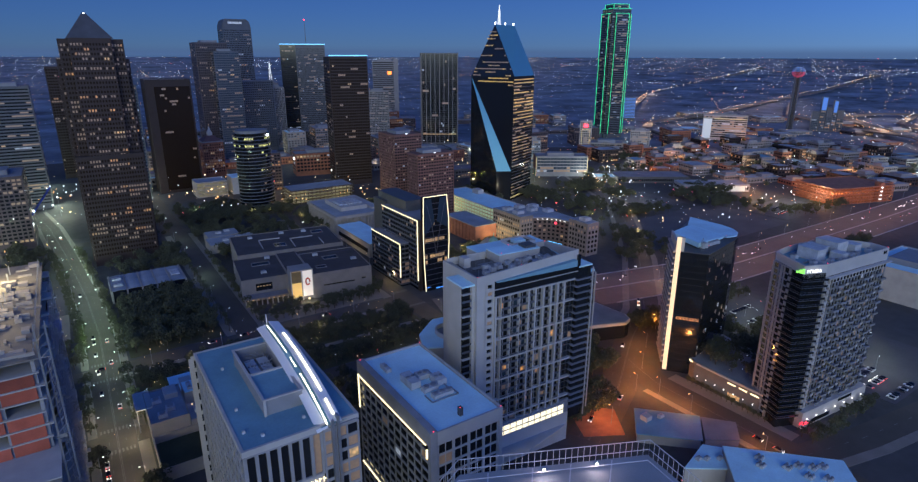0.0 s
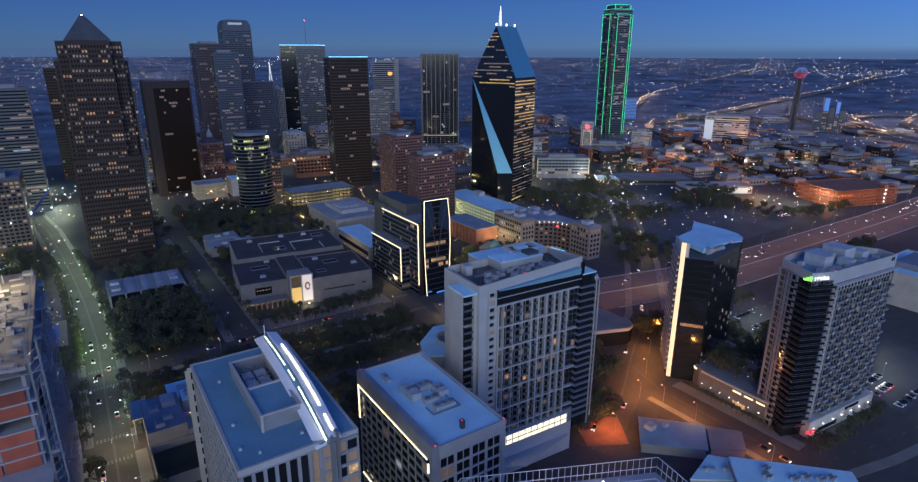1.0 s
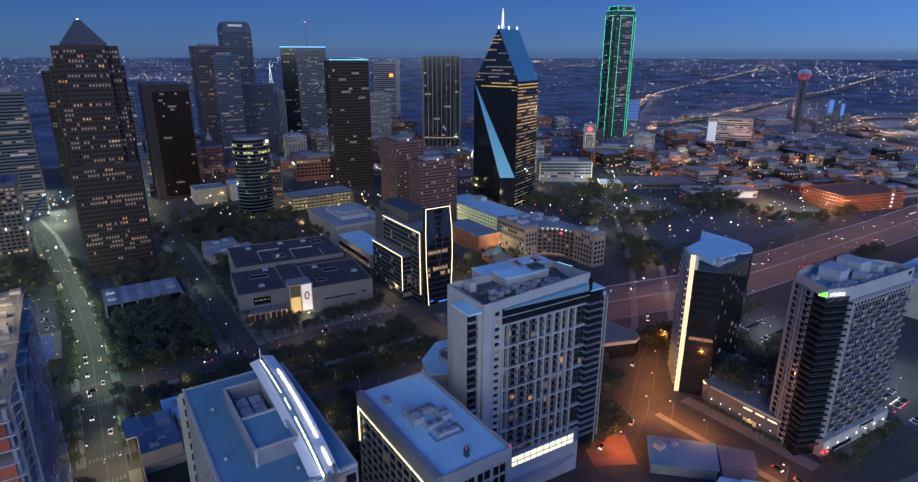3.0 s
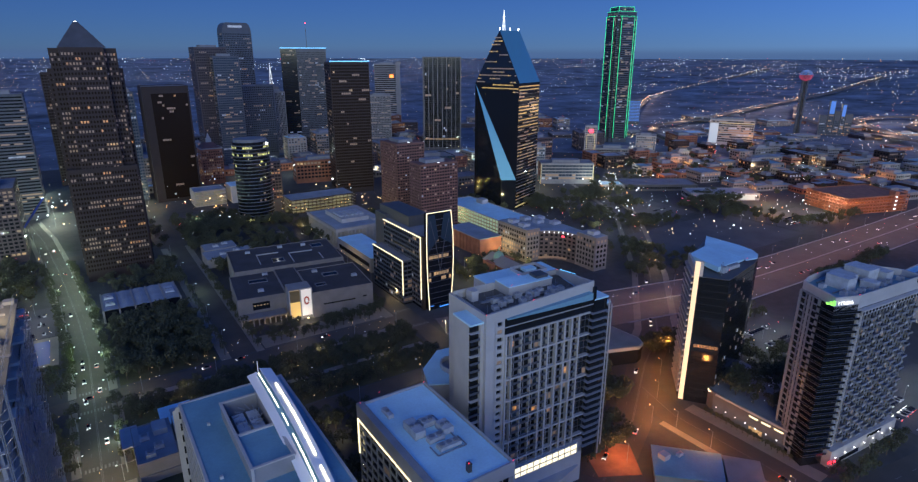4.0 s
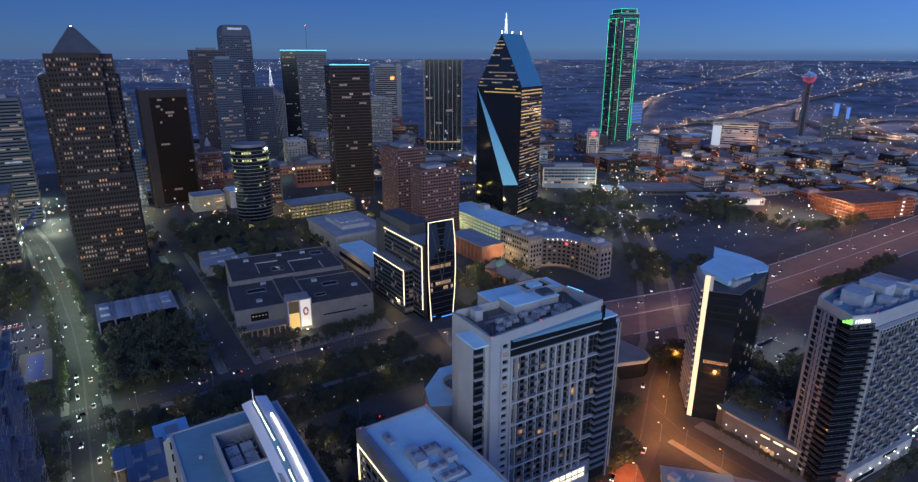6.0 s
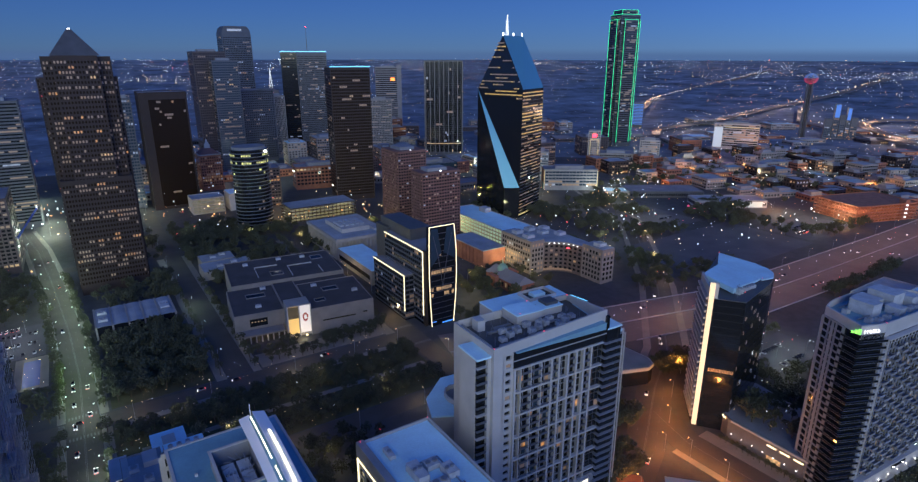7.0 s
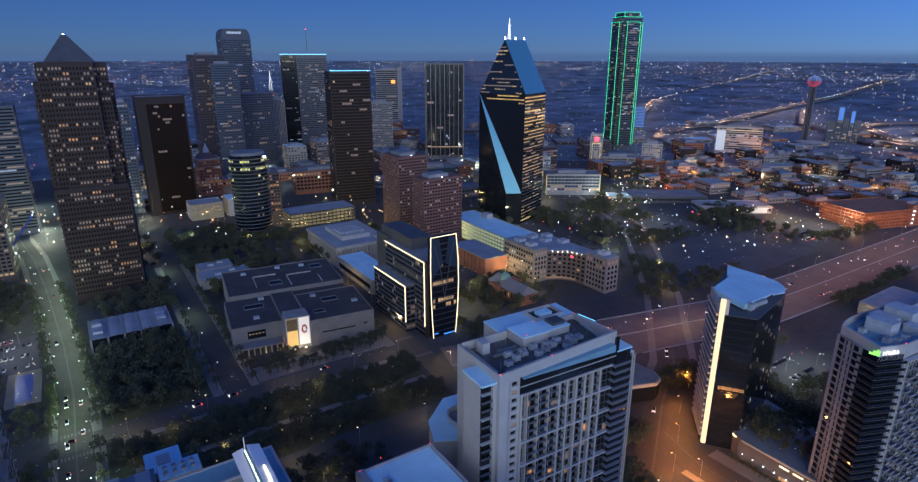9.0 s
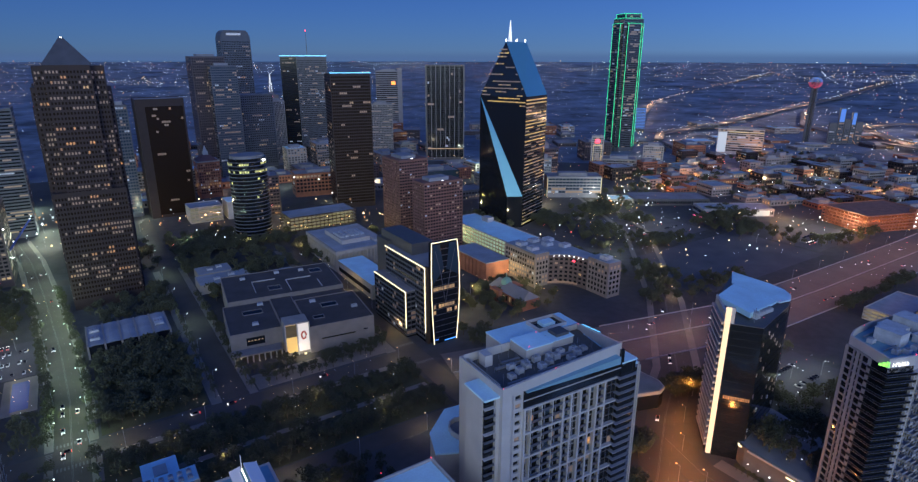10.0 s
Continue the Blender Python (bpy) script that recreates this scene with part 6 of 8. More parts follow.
for i in range(6):
    y = -22 + i * 9
    part("rib", Geo().box(37.1, 37.9, y, y + 0.8, 4, 181).box(-37.9, -37.1, y, y + 0.8, 4, 181), tower_stone, t)
part("lit_floor", Geo().box(-34, 34, -25.4, -25.2, 22, 23.5), warm_window, t)
t = office_tower("white office slab with lit stair tower", 1204, 757, 88, 26, 54, -57, pale_concrete, dark_glass, floor=4.5, bay=4, fw=0.95, fh=0.5, seed=14, lit=(0.02, 0, 0.05, 0.3))
part("lit_panel", Geo().box(-43, -26, -13.6, -13.1, 4, 46), glow("lit_panel", (0.8, 0.9, 1.0), 0.35, spread=0), t, "softly lit white end panel")
part("light_row", Geo().box(-22, 43, -13.6, -13.1, 46, 47.0), garage_light, t)
t = office_tower("office block with a painted mural end wall", 632, 664, 78, 34, 31, -34, grey_panel, blue_glass, floor=4, bay=5, fw=0.9, fh=0.6, seed=15, lit=(0, 0, 0.02, 0.2), sides=(0, 1, 2))
part("mural", Geo().box(-39.6, -39.1, -17, 17, 1, 29), surface("mural_paint", (0.35, 0.16, 0.08), 0.8, vary=0.7, scale=0.08), t, "orange and brown painted mural")
part("mural_foot", Geo().box(-39.9, -39.6, -17, 6, 1, 10), surface("mural_green", (0.3, 0.4, 0.3), 0.8, vary=0.6, scale=0.1), t)
part("edge_lights", Geo().box(-39.6, -39.1, -17.8, -17.2, 2, 29).box(38.6, 39.2, -17.8, -17.2, 2, 29), garage_light, t)
office_tower("pale office block with square windows", 968, 790, 38, 30, 34, -50, pale_concrete, dark_glass, floor=4.2, bay=3.6, fw=0.6, fh=0.6, seed=16, lit=(0.02, 0.01, 0.05, 0.2))
t = office_tower("white clock-like lit tower with red sign", 823, 800, 22, 18, 60, -45, pale_concrete, dark_glass, seed=17, crown=False)
part("lit_frame", Geo().box(-7.5, -6.8, -9.6, -9.2, 12, 44).box(6.8, 7.5, -9.6, -9.2, 12, 44).box(-7.5, 7.5, -9.6, -9.2, 43.2, 44), garage_light, t, "white light frame on the wall")
part("sign", Geo().box(-4, 4, -9.8, -9.2, 48, 54), led_red, t, "glowing red sign shape")
t = office_tower("wide round-cornered stone block below the tower", 850, 770, 60, 40, 22, -45, limestone, dark_glass, seed=18)
office_tower("grey office tower with grid of pale windows", 690, 860, 34, 30, 70, -30, grey_panel, dark_glass, floor=3.6, bay=3, seed=19, lit=(0.01, 0, 0.05, 0.3))
office_tower("pale office block beside the faceted tower", 640, 740, 26, 24, 46, -40, grey_panel, blue_glass, floor=3.8, bay=3, seed=20, lit=(0.01, 0, 0.05, 0.2))
office_tower("glass office block with pale blue floors", 420, 720, 70, 40, 52, -12, blue_glass, blue_glass, floor=4, bay=4, seed=27, lit=(0.02, 0.01, 0.03, 0.3))
office_tower("long dark brick office block with lit entrance", 330, 880, 90, 36, 34, -10, red_brick, dark_glass, floor=4.5, bay=5, seed=28, lit=(0.01, 0.02, 0.02, 0.1))

# old brick tower with a pale domed top
t = thing("old_tower", "old red brick tower with a pale domed cupola", "tower", 180, 950)
part("shaft", Geo().box(-15, 15, -15, 15, 0, 52), red_brick, t)
g = Geo()
for a, b, o, n in faces_of(30, 30):
    pane_rows(g, a, b, o, n, 6, 50, 4, 3, 0.5, 0.55, (0.04, 0.04, 0.06, 0.2), random.Random(60))
tagged(part("glazing", g, [dark_glass, *LIT], t), kind="stuff")
part("cornice", Geo().box(-15.8, 15.8, -15.8, 15.8, 52, 53.5), limestone, t)
part("cupola_roof", Geo().prism([(-14, -14), (14, -14), (14, 14), (-14, 14)], 53.5, 61, top=[(-5, -5), (5, -5), (5, 5), (-5, 5)]), pink_stone, t)
part("spire", Geo().prism([(-3.4, -3.4), (3.4, -3.4), (3.4, 3.4), (-3.4, 3.4)], 61, 66).prism([(-2.6, -2.6), (2.6, -2.6), (2.6, 2.6), (-2.6, 2.6)], 66, 74, top=[(-0.3, -0.3), (0.3, -0.3), (0.3, 0.3), (-0.3, 0.3)]), white_panel, t)
# floodlit spire far off
t = thing("lattice_spire", "white floodlit lattice spire on a stone tower", "tower", 396, 1345)
part("shaft", Geo().box(-12, 12, -12, 12, 0, 118), tower_stone, t)
g = Geo()
for a in ((-5, -5), (5, -5), (5, 5), (-5, 5)):
    g.bar((a[0] * 0.5, a[1] * 0.5, 124), (0, 0, 164), 0.35)
part("spire", g, glow("spire_glow", (0.9, 0.95, 1.0), 0.9, spread=0), t, "floodlit white lattice")
part("spire_base", Geo().prism([(-8, -8), (8, -8), (8, 8), (-8, 8)], 118, 124, top=[(-3, -3), (3, -3), (3, 3), (-3, 3)]), tower_stone, t)
part("ring", Geo().box(-4, 0, -12.6, -12.1, 112, 116), glow("ring_glow", (1.0, 0.3, 0.4), 1.5, spread=0), t)

# ball tower, its blue-lit hotel and the curved blue hotel
t = thing("ball_tower", "slim observation tower with a ball of red and blue lights", "tower", 1513, 775)
for i in range(3):
    a = radians(30 + 120 * i)
    part("shaft", Geo().prism([(6 * math.cos(a) + 2.6 * math.cos(j * math.pi / 4), 6 * math.sin(a) + 2.6 * math.sin(j * math.pi / 4)) for j in range(8)], 0, 132), tower_grey, t)
part("lift_shaft", Geo().box(-3, 3, -3, 3, 0, 132), dark_panel, t)
g, rnd = Geo(), random.Random(5)
for i in range(-6, 7):
    la = i * 0.22
    for j in range(26):
        a = 2 * math.pi * (j + 0.5 * (i % 2)) / 26
        c = Vector((14 * math.cos(la) * math.cos(a), 14 * math.cos(la) * math.sin(a), 139 + 12 * math.sin(la)))
        r = 0.8
        mi = 0 if i < 1 else 1 if j % 4 else 2
        g.box(c.x - r, c.x + r, c.y - r, c.y + r, c.z - r, c.z + r, mi)
tagged(part("ball_lights", g, [glow("ball_red", (1.0, 0.06, 0.18), 0.22), glow("ball_blue", (0.1, 0.35, 1.0), 0.2), glow("ball_white", (0.6, 0.7, 1.0), 0.18)], t, "grid of red, white and blue lamps"), kind="stuff")
part("ball_core", Geo().prism([(10 * math.cos(i * math.pi / 6), 10 * math.sin(i * math.pi / 6)) for i in range(12)], 130, 148), dark_panel, t)
blue_wash = glow("blue_wash", (0.04, 0.25, 0.9), 0.42, spread=0.4)
t = thing("mirror_hotel", "stepped mirror glass hotel with blue-lit shafts", "hotel", 1563, 713, 0, -60)
for x, w, h, m in ((-34, 16, 48, dark_glass), (-17, 12, 82, led_blue), (-4, 12, 58, dark_glass), (9, 9, 74, led_blue), (19, 14, 52, dark_glass)):
    part("shaft", Geo().box(x, x + w, -10, 14, 0, h), tower_grey, t)
    g = Geo()
    pane_rows(g, (x, -10), (1, 0), (0, -1), w, 3, h * 0.6, 4, 3, 0.8, 0.5, (0.05, 0.03, 0.06, 0.2), random.Random(x + 99))
    tagged(part("glazing", g, [blue_glass, *LIT], t), kind="stuff")
    if m is led_blue:
        part("blue_light", Geo().box(x + 1, x + w - 1, -10.5, -10, h * 0.62, h - 1), blue_wash, t, "blue glowing upper face")
t = thing("curved_hotel", "curved hotel glowing blue in horizontal lines", "hotel", 1332, 1135, 0, -50)
part("core", Geo().box(-17, 17, -8, 8, 0, 66), dark_panel, t)
for k in range(14):
    part("light_line", Geo().box(-17, 17, -8.4, -8, 10 + k * 4, 11.8 + k * 4), blue_wash, t, "blue glowing floor line")

t = garage("small parking garage with warm lit decks", 128, 800, 38, 30, 19, garage_light, 4, roof=pale_roof)
t = thing("city_building", "plain white block with a small sign beside the garage", "building", 172, 798)
part("wall", Geo().box(0, 22, 0, 30, 0, 22), white_panel, t)
part("roof", Geo().box(0.4, 21.6, 0.4, 29.6, 22, 22.3), white_roof, t)
part("sign", Geo().box(14, 18, -0.4, -0.1, 15, 17), led_cool, t)

# blue mobile crane beside the avenue
t = thing("crane", "blue lattice boom crane parked beside the avenue", "crane", -60, 683)
part("carrier", Geo().box(-1.6, 1.6, -6, 6, 0.8, 2.4).box(-1.4, 1.4, -6.8, -4, 2.4, 4), white_paint, t)
part("counterweight", Geo().box(-2, 2, 3, 6.4, 2.4, 4.6), dark_metal, t)
g, a, b = Geo(), Vector((0, 0, 3)), Vector((38, 17, 52))
off = [Vector(p) for p in ((-0.5, 0.9, 0.6), (0.5, -0.9, 0.6), (-0.5, 0.9, -0.6), (0.5, -0.9, -0.6))]
for o in off:
    g.bar(a + o, b + o * 0.6, 0.22)
for i in range(24):
    p, q = a + (b - a) * (i / 24), a + (b - a) * ((i + 1) / 24)
    g.bar(p + off[i % 2], q + off[(i + 1) % 2], 0.12)
    g.bar(p + off[2 + i % 2], q + off[2 + (i + 1) % 2], 0.12)
    g.bar(p + off[i % 2], q + off[2 + i % 2], 0.12)
part("boom", g, surface("crane_blue", (0.03, 0.07, 0.4), 0.5), t, "blue lattice boom")
for x in (-1.5, 1.5):
    for y in (-5, -2, 2, 5):
        part("wheel", Geo().prism([(x - 0.25, y - 0.6), (x + 0.25, y - 0.6), (x + 0.25, y + 0.6), (x - 0.25, y + 0.6)], 0, 1.1), dark_panel, t)
part("tip_lamp", Geo().box(37.6, 38.4, 16.6, 17.4, 52, 52.8), led_cool, t)

# ---- buildings at the edges of the view ----
# concrete frame under construction
t = thing("construction_frame", "concrete building frame under construction with lit top deck", "construction site", -62, 150)
for k in range(25):
    z = 4.0 * (k + 1)
    part("floor_slab", Geo().box(0, 44.6 + (k * 7 % 5) * 0.35, 0 if k < 14 else 29 if k > 17 else 14, 120, z - 0.35, z), pale_concrete if k < 24 else paving, t)
col_me = Geo().box(-0.45, 0.45, -0.45, 0.45, 0, 100).mesh("column", [grey_concrete])
low_me = Geo().box(-0.45, 0.45, -0.45, 0.45, 0, 58).mesh("column", [grey_concrete])
for i in range(6):
    for j in range(13):
        part("column", col_me if j > 2 else low_me, None, t).matrix_basis = pose(1 + i * 8.6, 1 + j * 9.8, 0)
sheet_me = Geo().box(0, 8, -0.1, 0.1, 0, 3.4).mesh("sheathing", [surface("red_sheathing", (0.3, 0.07, 0.04), 0.8, vary=0.35, each=0.4)])
for k in range(2, 24):
    for i in range(5):
        if (k * 5 + i * 3) % 7 > 4:
            continue
        part("sheathing", sheet_me, None, t).matrix_basis = pose(1.2 + i * 8.6, 0.4 if k < 14 else 14.4 if k < 18 else 29.4, k * 4 + 0.1)
wall_me = Geo().box(-0.1, 0.1, 0, 9, 0, 3.3).mesh("wall_panel", [surface("pale_sheathing", (0.3, 0.3, 0.32), 0.8, vary=0.3, each=0.4)])
rnd = random.Random(17)
for k in range(1, 23):
    for j in range(0 if k < 14 else 3, 12):
        if rnd.random() < 0.55:
            part("wall_panel", wall_me, None, t).matrix_basis = pose(44.4, 1.4 + j * 9.8, k * 4 + 0.2)
g = Geo()
for y in (22, 24.5):
    for x in (46.5, 49):
        g.bar((x, y, 0), (x, y, 112), 0.16)
for k in range(44):
    z = 2.5 * k
    g.bar((46.5, 22, z), (49, 22, z + 2.5), 0.09)
    g.bar((49, 22, z), (49, 24.5, z + 2.5), 0.09)
part("hoist_mast", g, metal, t, "steel lattice hoist mast")
g = Geo()
for y in range(4, 120, 4):
    g.bar((47.2, y, 20), (47.2, y, 96 if y > 30 else 56), 0.1)
for z in range(24, 98, 4):
    g.bar((47.2, 4 if z < 57 else 30, z), (47.2, 119, z), 0.09)
tagged(part("scaffold", g, metal, t), kind="stuff")
g = Geo()
for i in range(170):
    x, y, w, d = rnd.uniform(1, 42), rnd.uniform(31, 117), rnd.uniform(0.3, 4.5), rnd.uniform(0.3, 3.5)
    g.box(x, x + w, y, y + d, 100, 100 + rnd.uniform(0.2, 1.6))
tagged(part("deck_material", g, limestone, t), kind="stuff")
g = Geo()
for i in range(90):
    k, y = rnd.randrange(3, 25), rnd.uniform(32, 114)
    z = 4.0 * k
    g.box(44.5, 46.5 + rnd.uniform(0, 1.6), y, y + rnd.uniform(1.5, 6), z + 0.05, z + rnd.uniform(0.2, 1.4))
tagged(part("edge_formwork", g, pale_concrete, t), kind="stuff")
g = Geo()
for y in range(32, 119, 3):
    g.bar((44.6, y, 100), (44.6, y, 102.4), 0.08)
for z in (101.1, 102.2):
    g.bar((44.6, 32, z), (44.6, 118, z), 0.06)
for x in range(4, 44, 8):
    for y in range(70, 118, 10):
        g.bar((x, y, 100), (x, y, 103.5), 0.25)
part("deck_railing", g, metal, t)
for x, y in ((24, 72), (27, 76), (21, 70)):
    f = part("flood_lamp", Geo().box(x - 0.4, x + 0.4, y - 0.4, y + 0.4, 101.8, 102.6).bar((x, y, 100), (x, y, 102), 0.08), lamp_white, t)
tarp_cloth = surface("blue_tarp", (0.08, 0.12, 0.22), 0.6, vary=0.4, scale=0.2)
for y0 in (46, 82):
    part("tarpaulin", Geo().box(45.6, 46.0, y0, y0 + 14, 60, 92), tarp_cloth, t, "blue protective tarpaulin")

# roof with the lattice screen
t = thing("terrace_building", "building with white roof terrace behind a lattice screen", "building")
EDGE = [(60, 62), (113, 52), (118, 83), (70, 105), (62, 101)]
part("wall", Geo().prism(EDGE, 0, 73.5), pale_concrete, t)
part("roof", Geo().prism(shrink(EDGE, 0.985), 73.5, 74), pale_roof, t)
g = Geo()
for a, b in ((EDGE[2], EDGE[3]), (EDGE[3], EDGE[4]), (EDGE[1], EDGE[2])):
    n = int((Vector(b) - Vector(a)).length / 1.7)
    for i in range(n + 1):
        x, y = a[0] + (b[0] - a[0]) * i / n, a[1] + (b[1] - a[1]) * i / n
        g.bar((x, y, 73), (x, y, 78.6), 0.07)
    for z in (75.5, 78.5):
        g.bar((*a, z), (*b, z), 0.11)
    g.bar((a[0] * 0.96, a[1] * 0.96, 76.2), (b[0] * 0.96, b[1] * 0.96, 76.2), 0.13)
part("lattice_screen", g, truss_paint, t, "white steel lattice screen")
g = Geo()
for s in (0.2, 0.42, 0.62, 0.85):
    x, y = 118 - 48 * s, 83 + 22 * s
    g.bar((x * 0.97, y * 0.97, 76.4), (x * 0.8, y * 0.8, 74.6), 0.22)
part("roof_beam", g, truss_paint, t)
for s in (0.28, 0.56):
    x, y = (118 - 48 * s) * 0.965, (83 + 22 * s) * 0.965
    part("roof_lamp", Geo().box(x - 0.25, x + 0.25, y - 0.25, y + 0.25, 76.0, 76.5), lamp_white, t, "bright white roof lamp")

# low roofs below the towers
t = thing("low_building", "low building with white roof and rows of air units", "building")
part("wall", Geo().prism([(219, 117), (200, 98), (236, 66), (253, 83)], 0, 12), pale_concrete, t)
part("roof", Geo().prism([(219.4, 117.6), (199.4, 97.8), (236, 65.4), (253.6, 83)], 12, 12.8), white_roof, t)
for x, y in ((219, 99), (223, 102), (227, 92), (232, 90), (236, 86), (240, 84), (229, 84), (234, 79)):
    for i in range(2):
        for j in range(2):
            hvac(t, x + i * 1.7, y + j * 1.7, 12.8, 1.3, 1.3, 1.3, 1)
t = thing("low_building", "low white-roofed building beside the orange street", "building")
part("wall", Geo().prism([(217, 125), (197, 120), (214, 108), (230, 110)], 0, 9), pale_concrete, t)
part("roof", Geo().prism([(217, 125.5), (196.5, 120), (214, 107.5), (230.5, 110)], 9, 9.6), white_roof, t)
for x, y in ((208, 117), (213, 114), (205, 119)):
    hvac(t, x, y, 9.6, 2.4, 1.8, 1.4, 1)
t = thing("low_building", "low building with a blue-grey metal roof", "building")
part("wall", Geo().prism([(219, 165), (204, 151), (225, 131), (240, 143)], 0, 5), limestone, t)
part("roof", Geo().prism([(219, 166), (203, 151), (225, 130), (241, 143)], 5, 5.5), blue_roof, t)
hvac(t, 222, 152, 5.5, 3, 2, 1.6, 1)
part("roof_room", Geo().box(214, 218, 154, 158, 5.5, 8), white_panel, t)
t = thing("low_building", "low dark-roofed building with a lit side", "building")
part("wall", Geo().prism([(241, 142), (227, 130), (240, 121), (251, 130)], 0, 5), grey_concrete, t)
part("roof", Geo().prism([(241, 142.4), (226.6, 130), (240, 120.6), (251.4, 130)], 5, 5.4), grey_roof, t)
t = thing("low_building", "low dark building with a rounded pale roof edge", "building")
ROUND = [(258, 262), (254, 240), (284, 229), (290, 231), (293, 237), (291, 262)]
part("wall", Geo().prism(ROUND, 0, 9.5), dark_glass, t)
part("roof_edge", Geo().prism(shrink(ROUND, 1.03), 9.5, 11.5), pale_concrete, t)
part("roof", Geo().prism(shrink(ROUND, 0.97), 11.5, 11.8), grey_roof, t)
t = office_tower("broad pale building with white roof beside the motorway", 535, 160, 70, 44, 26, 0, pale_concrete, dark_glass, seed=71, roof=white_roof, lit=(0, 0, 0.01, 0.1), sides=(0, 1, 2))
t = garage("concrete parking garage lit yellow inside", 520, 196, 60, 26, 9, garage_light, 3)

t = office_tower("long low warehouse with a dark flat roof", 715, 560, 105, 46, 9, -33, dark_panel, dark_glass, seed=81, roof=grey_roof, lit=(0, 0, 0, 0.1), crown=False, z0=1, name="warehouse")
t = office_tower("long low warehouse with a pale side wall", 735, 470, 92, 34, 10, -33, grey_concrete, dark_glass, seed=82, roof=pale_roof, lit=(0, 0, 0, 0.1), crown=False, z0=1, name="warehouse")
part("lit_wall", Geo().box(20, 40, -17.5, -17.1, 1, 8), glow("pale_wall_glow", (0.8, 0.9, 0.85), 0.3, spread=0), t)
part("door_lamp", Geo().box(-22, -18, -17.6, -17.1, 3, 4), led_green, t, "green lamp over a door")
part("neon_line", Geo().box(-60, -40, -36, -35.6, 4, 4.6).box(-60.5, -60, -36, -22, 4, 4.6), glow("neon_pink", (1.0, 0.1, 0.25), 2.5, spread=0), t, "pink neon line along a canopy")
part("neon_canopy", Geo().box(-60, -40, -35.6, -22, 0, 4), dark_panel, t)
t = office_tower("low flat-roofed building beside the parking lot", 660, 590, 40, 26, 8, -33, pale_concrete, dark_glass, seed=83, roof=white_roof, crown=False, z0=1, name="warehouse")

# ---- fill of ordinary city blocks ----
TAKEN = [(28, 600, 45), (140, 690, 70), (80, 720, 40), (178, 700, 36), (260, 720, 58), (338, 792, 45), (119, 870, 45), (-50, 862, 42), (-64, 700, 50), (222, 1085, 48), (312, 1275, 45), (12, 1060, 40), (310, 1165, 50), (436, 1240, 65),
         (650, 1048, 60), (552, 1135, 40), (728, 1445, 50), (480, 610, 60), (1038, 934, 55), (1180, 772, 60), (632, 664, 55), (968, 790, 34), (840, 785, 55), (690, 860, 30), (640, 740, 26),
         (420, 720, 52), (330, 880, 62), (180, 950, 32), (1545, 735, 60), (1332, 1135, 40), (800, 350, 62), (560, 490, 75), (720, 355, 62), (565, 370, 110), (78, 890, 20), (715, 560, 62), (735, 470, 55), (660, 590, 28), (148, 815, 52), (356, 1185, 30), (1513, 775, 30)]


def clear(x, y, r):
    if abs(x + 12) < 26 + r * 0.6 or abs(x - 80) < 20 and y < 900 or abs(y - 655) < 14 + r * 0.5 and x < 560:
        return False
    if y < 318 + r * 0.8 and x > 200:
        return False
    for (ax, ay), (bx, by) in zip(FIELD, FIELD[1:]):
        d = Vector((bx - ax, by - ay))
        s = max(0.0, min(1.0, (Vector((x - ax, y - ay)).dot(d)) / d.length_squared))
        if (Vector((ax, ay)) + d * s - Vector((x, y))).length < r + 12:
            return False
    return all((x - a) ** 2 + (y - b) ** 2 > (r * 0.75 + c) ** 2 for a, b, c in TAKEN)


def fill(x0, x1, y0, y1, step, low, high, looks, yaw, seed, label, keep=0.85, cap=60, sizes=(0.35, 0.75)):
    rnd = random.Random(seed)
    y, n = y0, 0
    while y < y1:
        x = x0
        while x < x1:
            px, py = x + rnd.uniform(-0.18, 0.18) * step, y + rnd.uniform(-0.18, 0.18) * step
            w, d = step * rnd.uniform(*sizes), step * rnd.uniform(*sizes)
            if n < cap and rnd.random() < keep and clear(px, py, max(w, d) / 2):
                wall, roof, word = rnd.choice(looks)
                h = low + (high - low) * rnd.random() ** 2.2
                office_tower(word + " " + label, px, py, w, d, h, yaw + rnd.uniform(-2, 2), wall, dark_glass, floor=4.0, bay=rnd.uniform(3.5, 5), fw=rnd.uniform(0.45, 0.7), fh=0.5,
                             lit=(0.035, 0.05, 0.035, 0.15), seed=seed * 100 + n, crown=rnd.random() < 0.6, name="city_building", roof=roof, z0=1.0, group=label)
                n += 1
            x += step
        y += step


BRICKS = ((red_brick, grey_roof, "red brick"), (red_brick, pale_roof, "red brick"), (brown_granite, pale_roof, "dark brown"), (tower_stone, blue_roof, "pale stone"), (tower_stone, pale_roof, "grey concrete"))
GREYS = ((tower_grey, grey_roof, "grey"), (tower_stone, pale_roof, "pale concrete"), (mauve_panel, grey_roof, "mauve"), (limestone, white_roof, "pale stone"), (red_brick, grey_roof, "red brick"))
fill(780, 1260, 425, 760, 41, 7, 24, BRICKS, -18, 3, "warehouse block in the old quarter", 0.9, 110, (0.4, 0.92))
fill(800, 1250, 335, 430, 48, 9, 22, BRICKS, -18, 4, "brick block near the motorway", 0.9, 18, (0.5, 0.85))
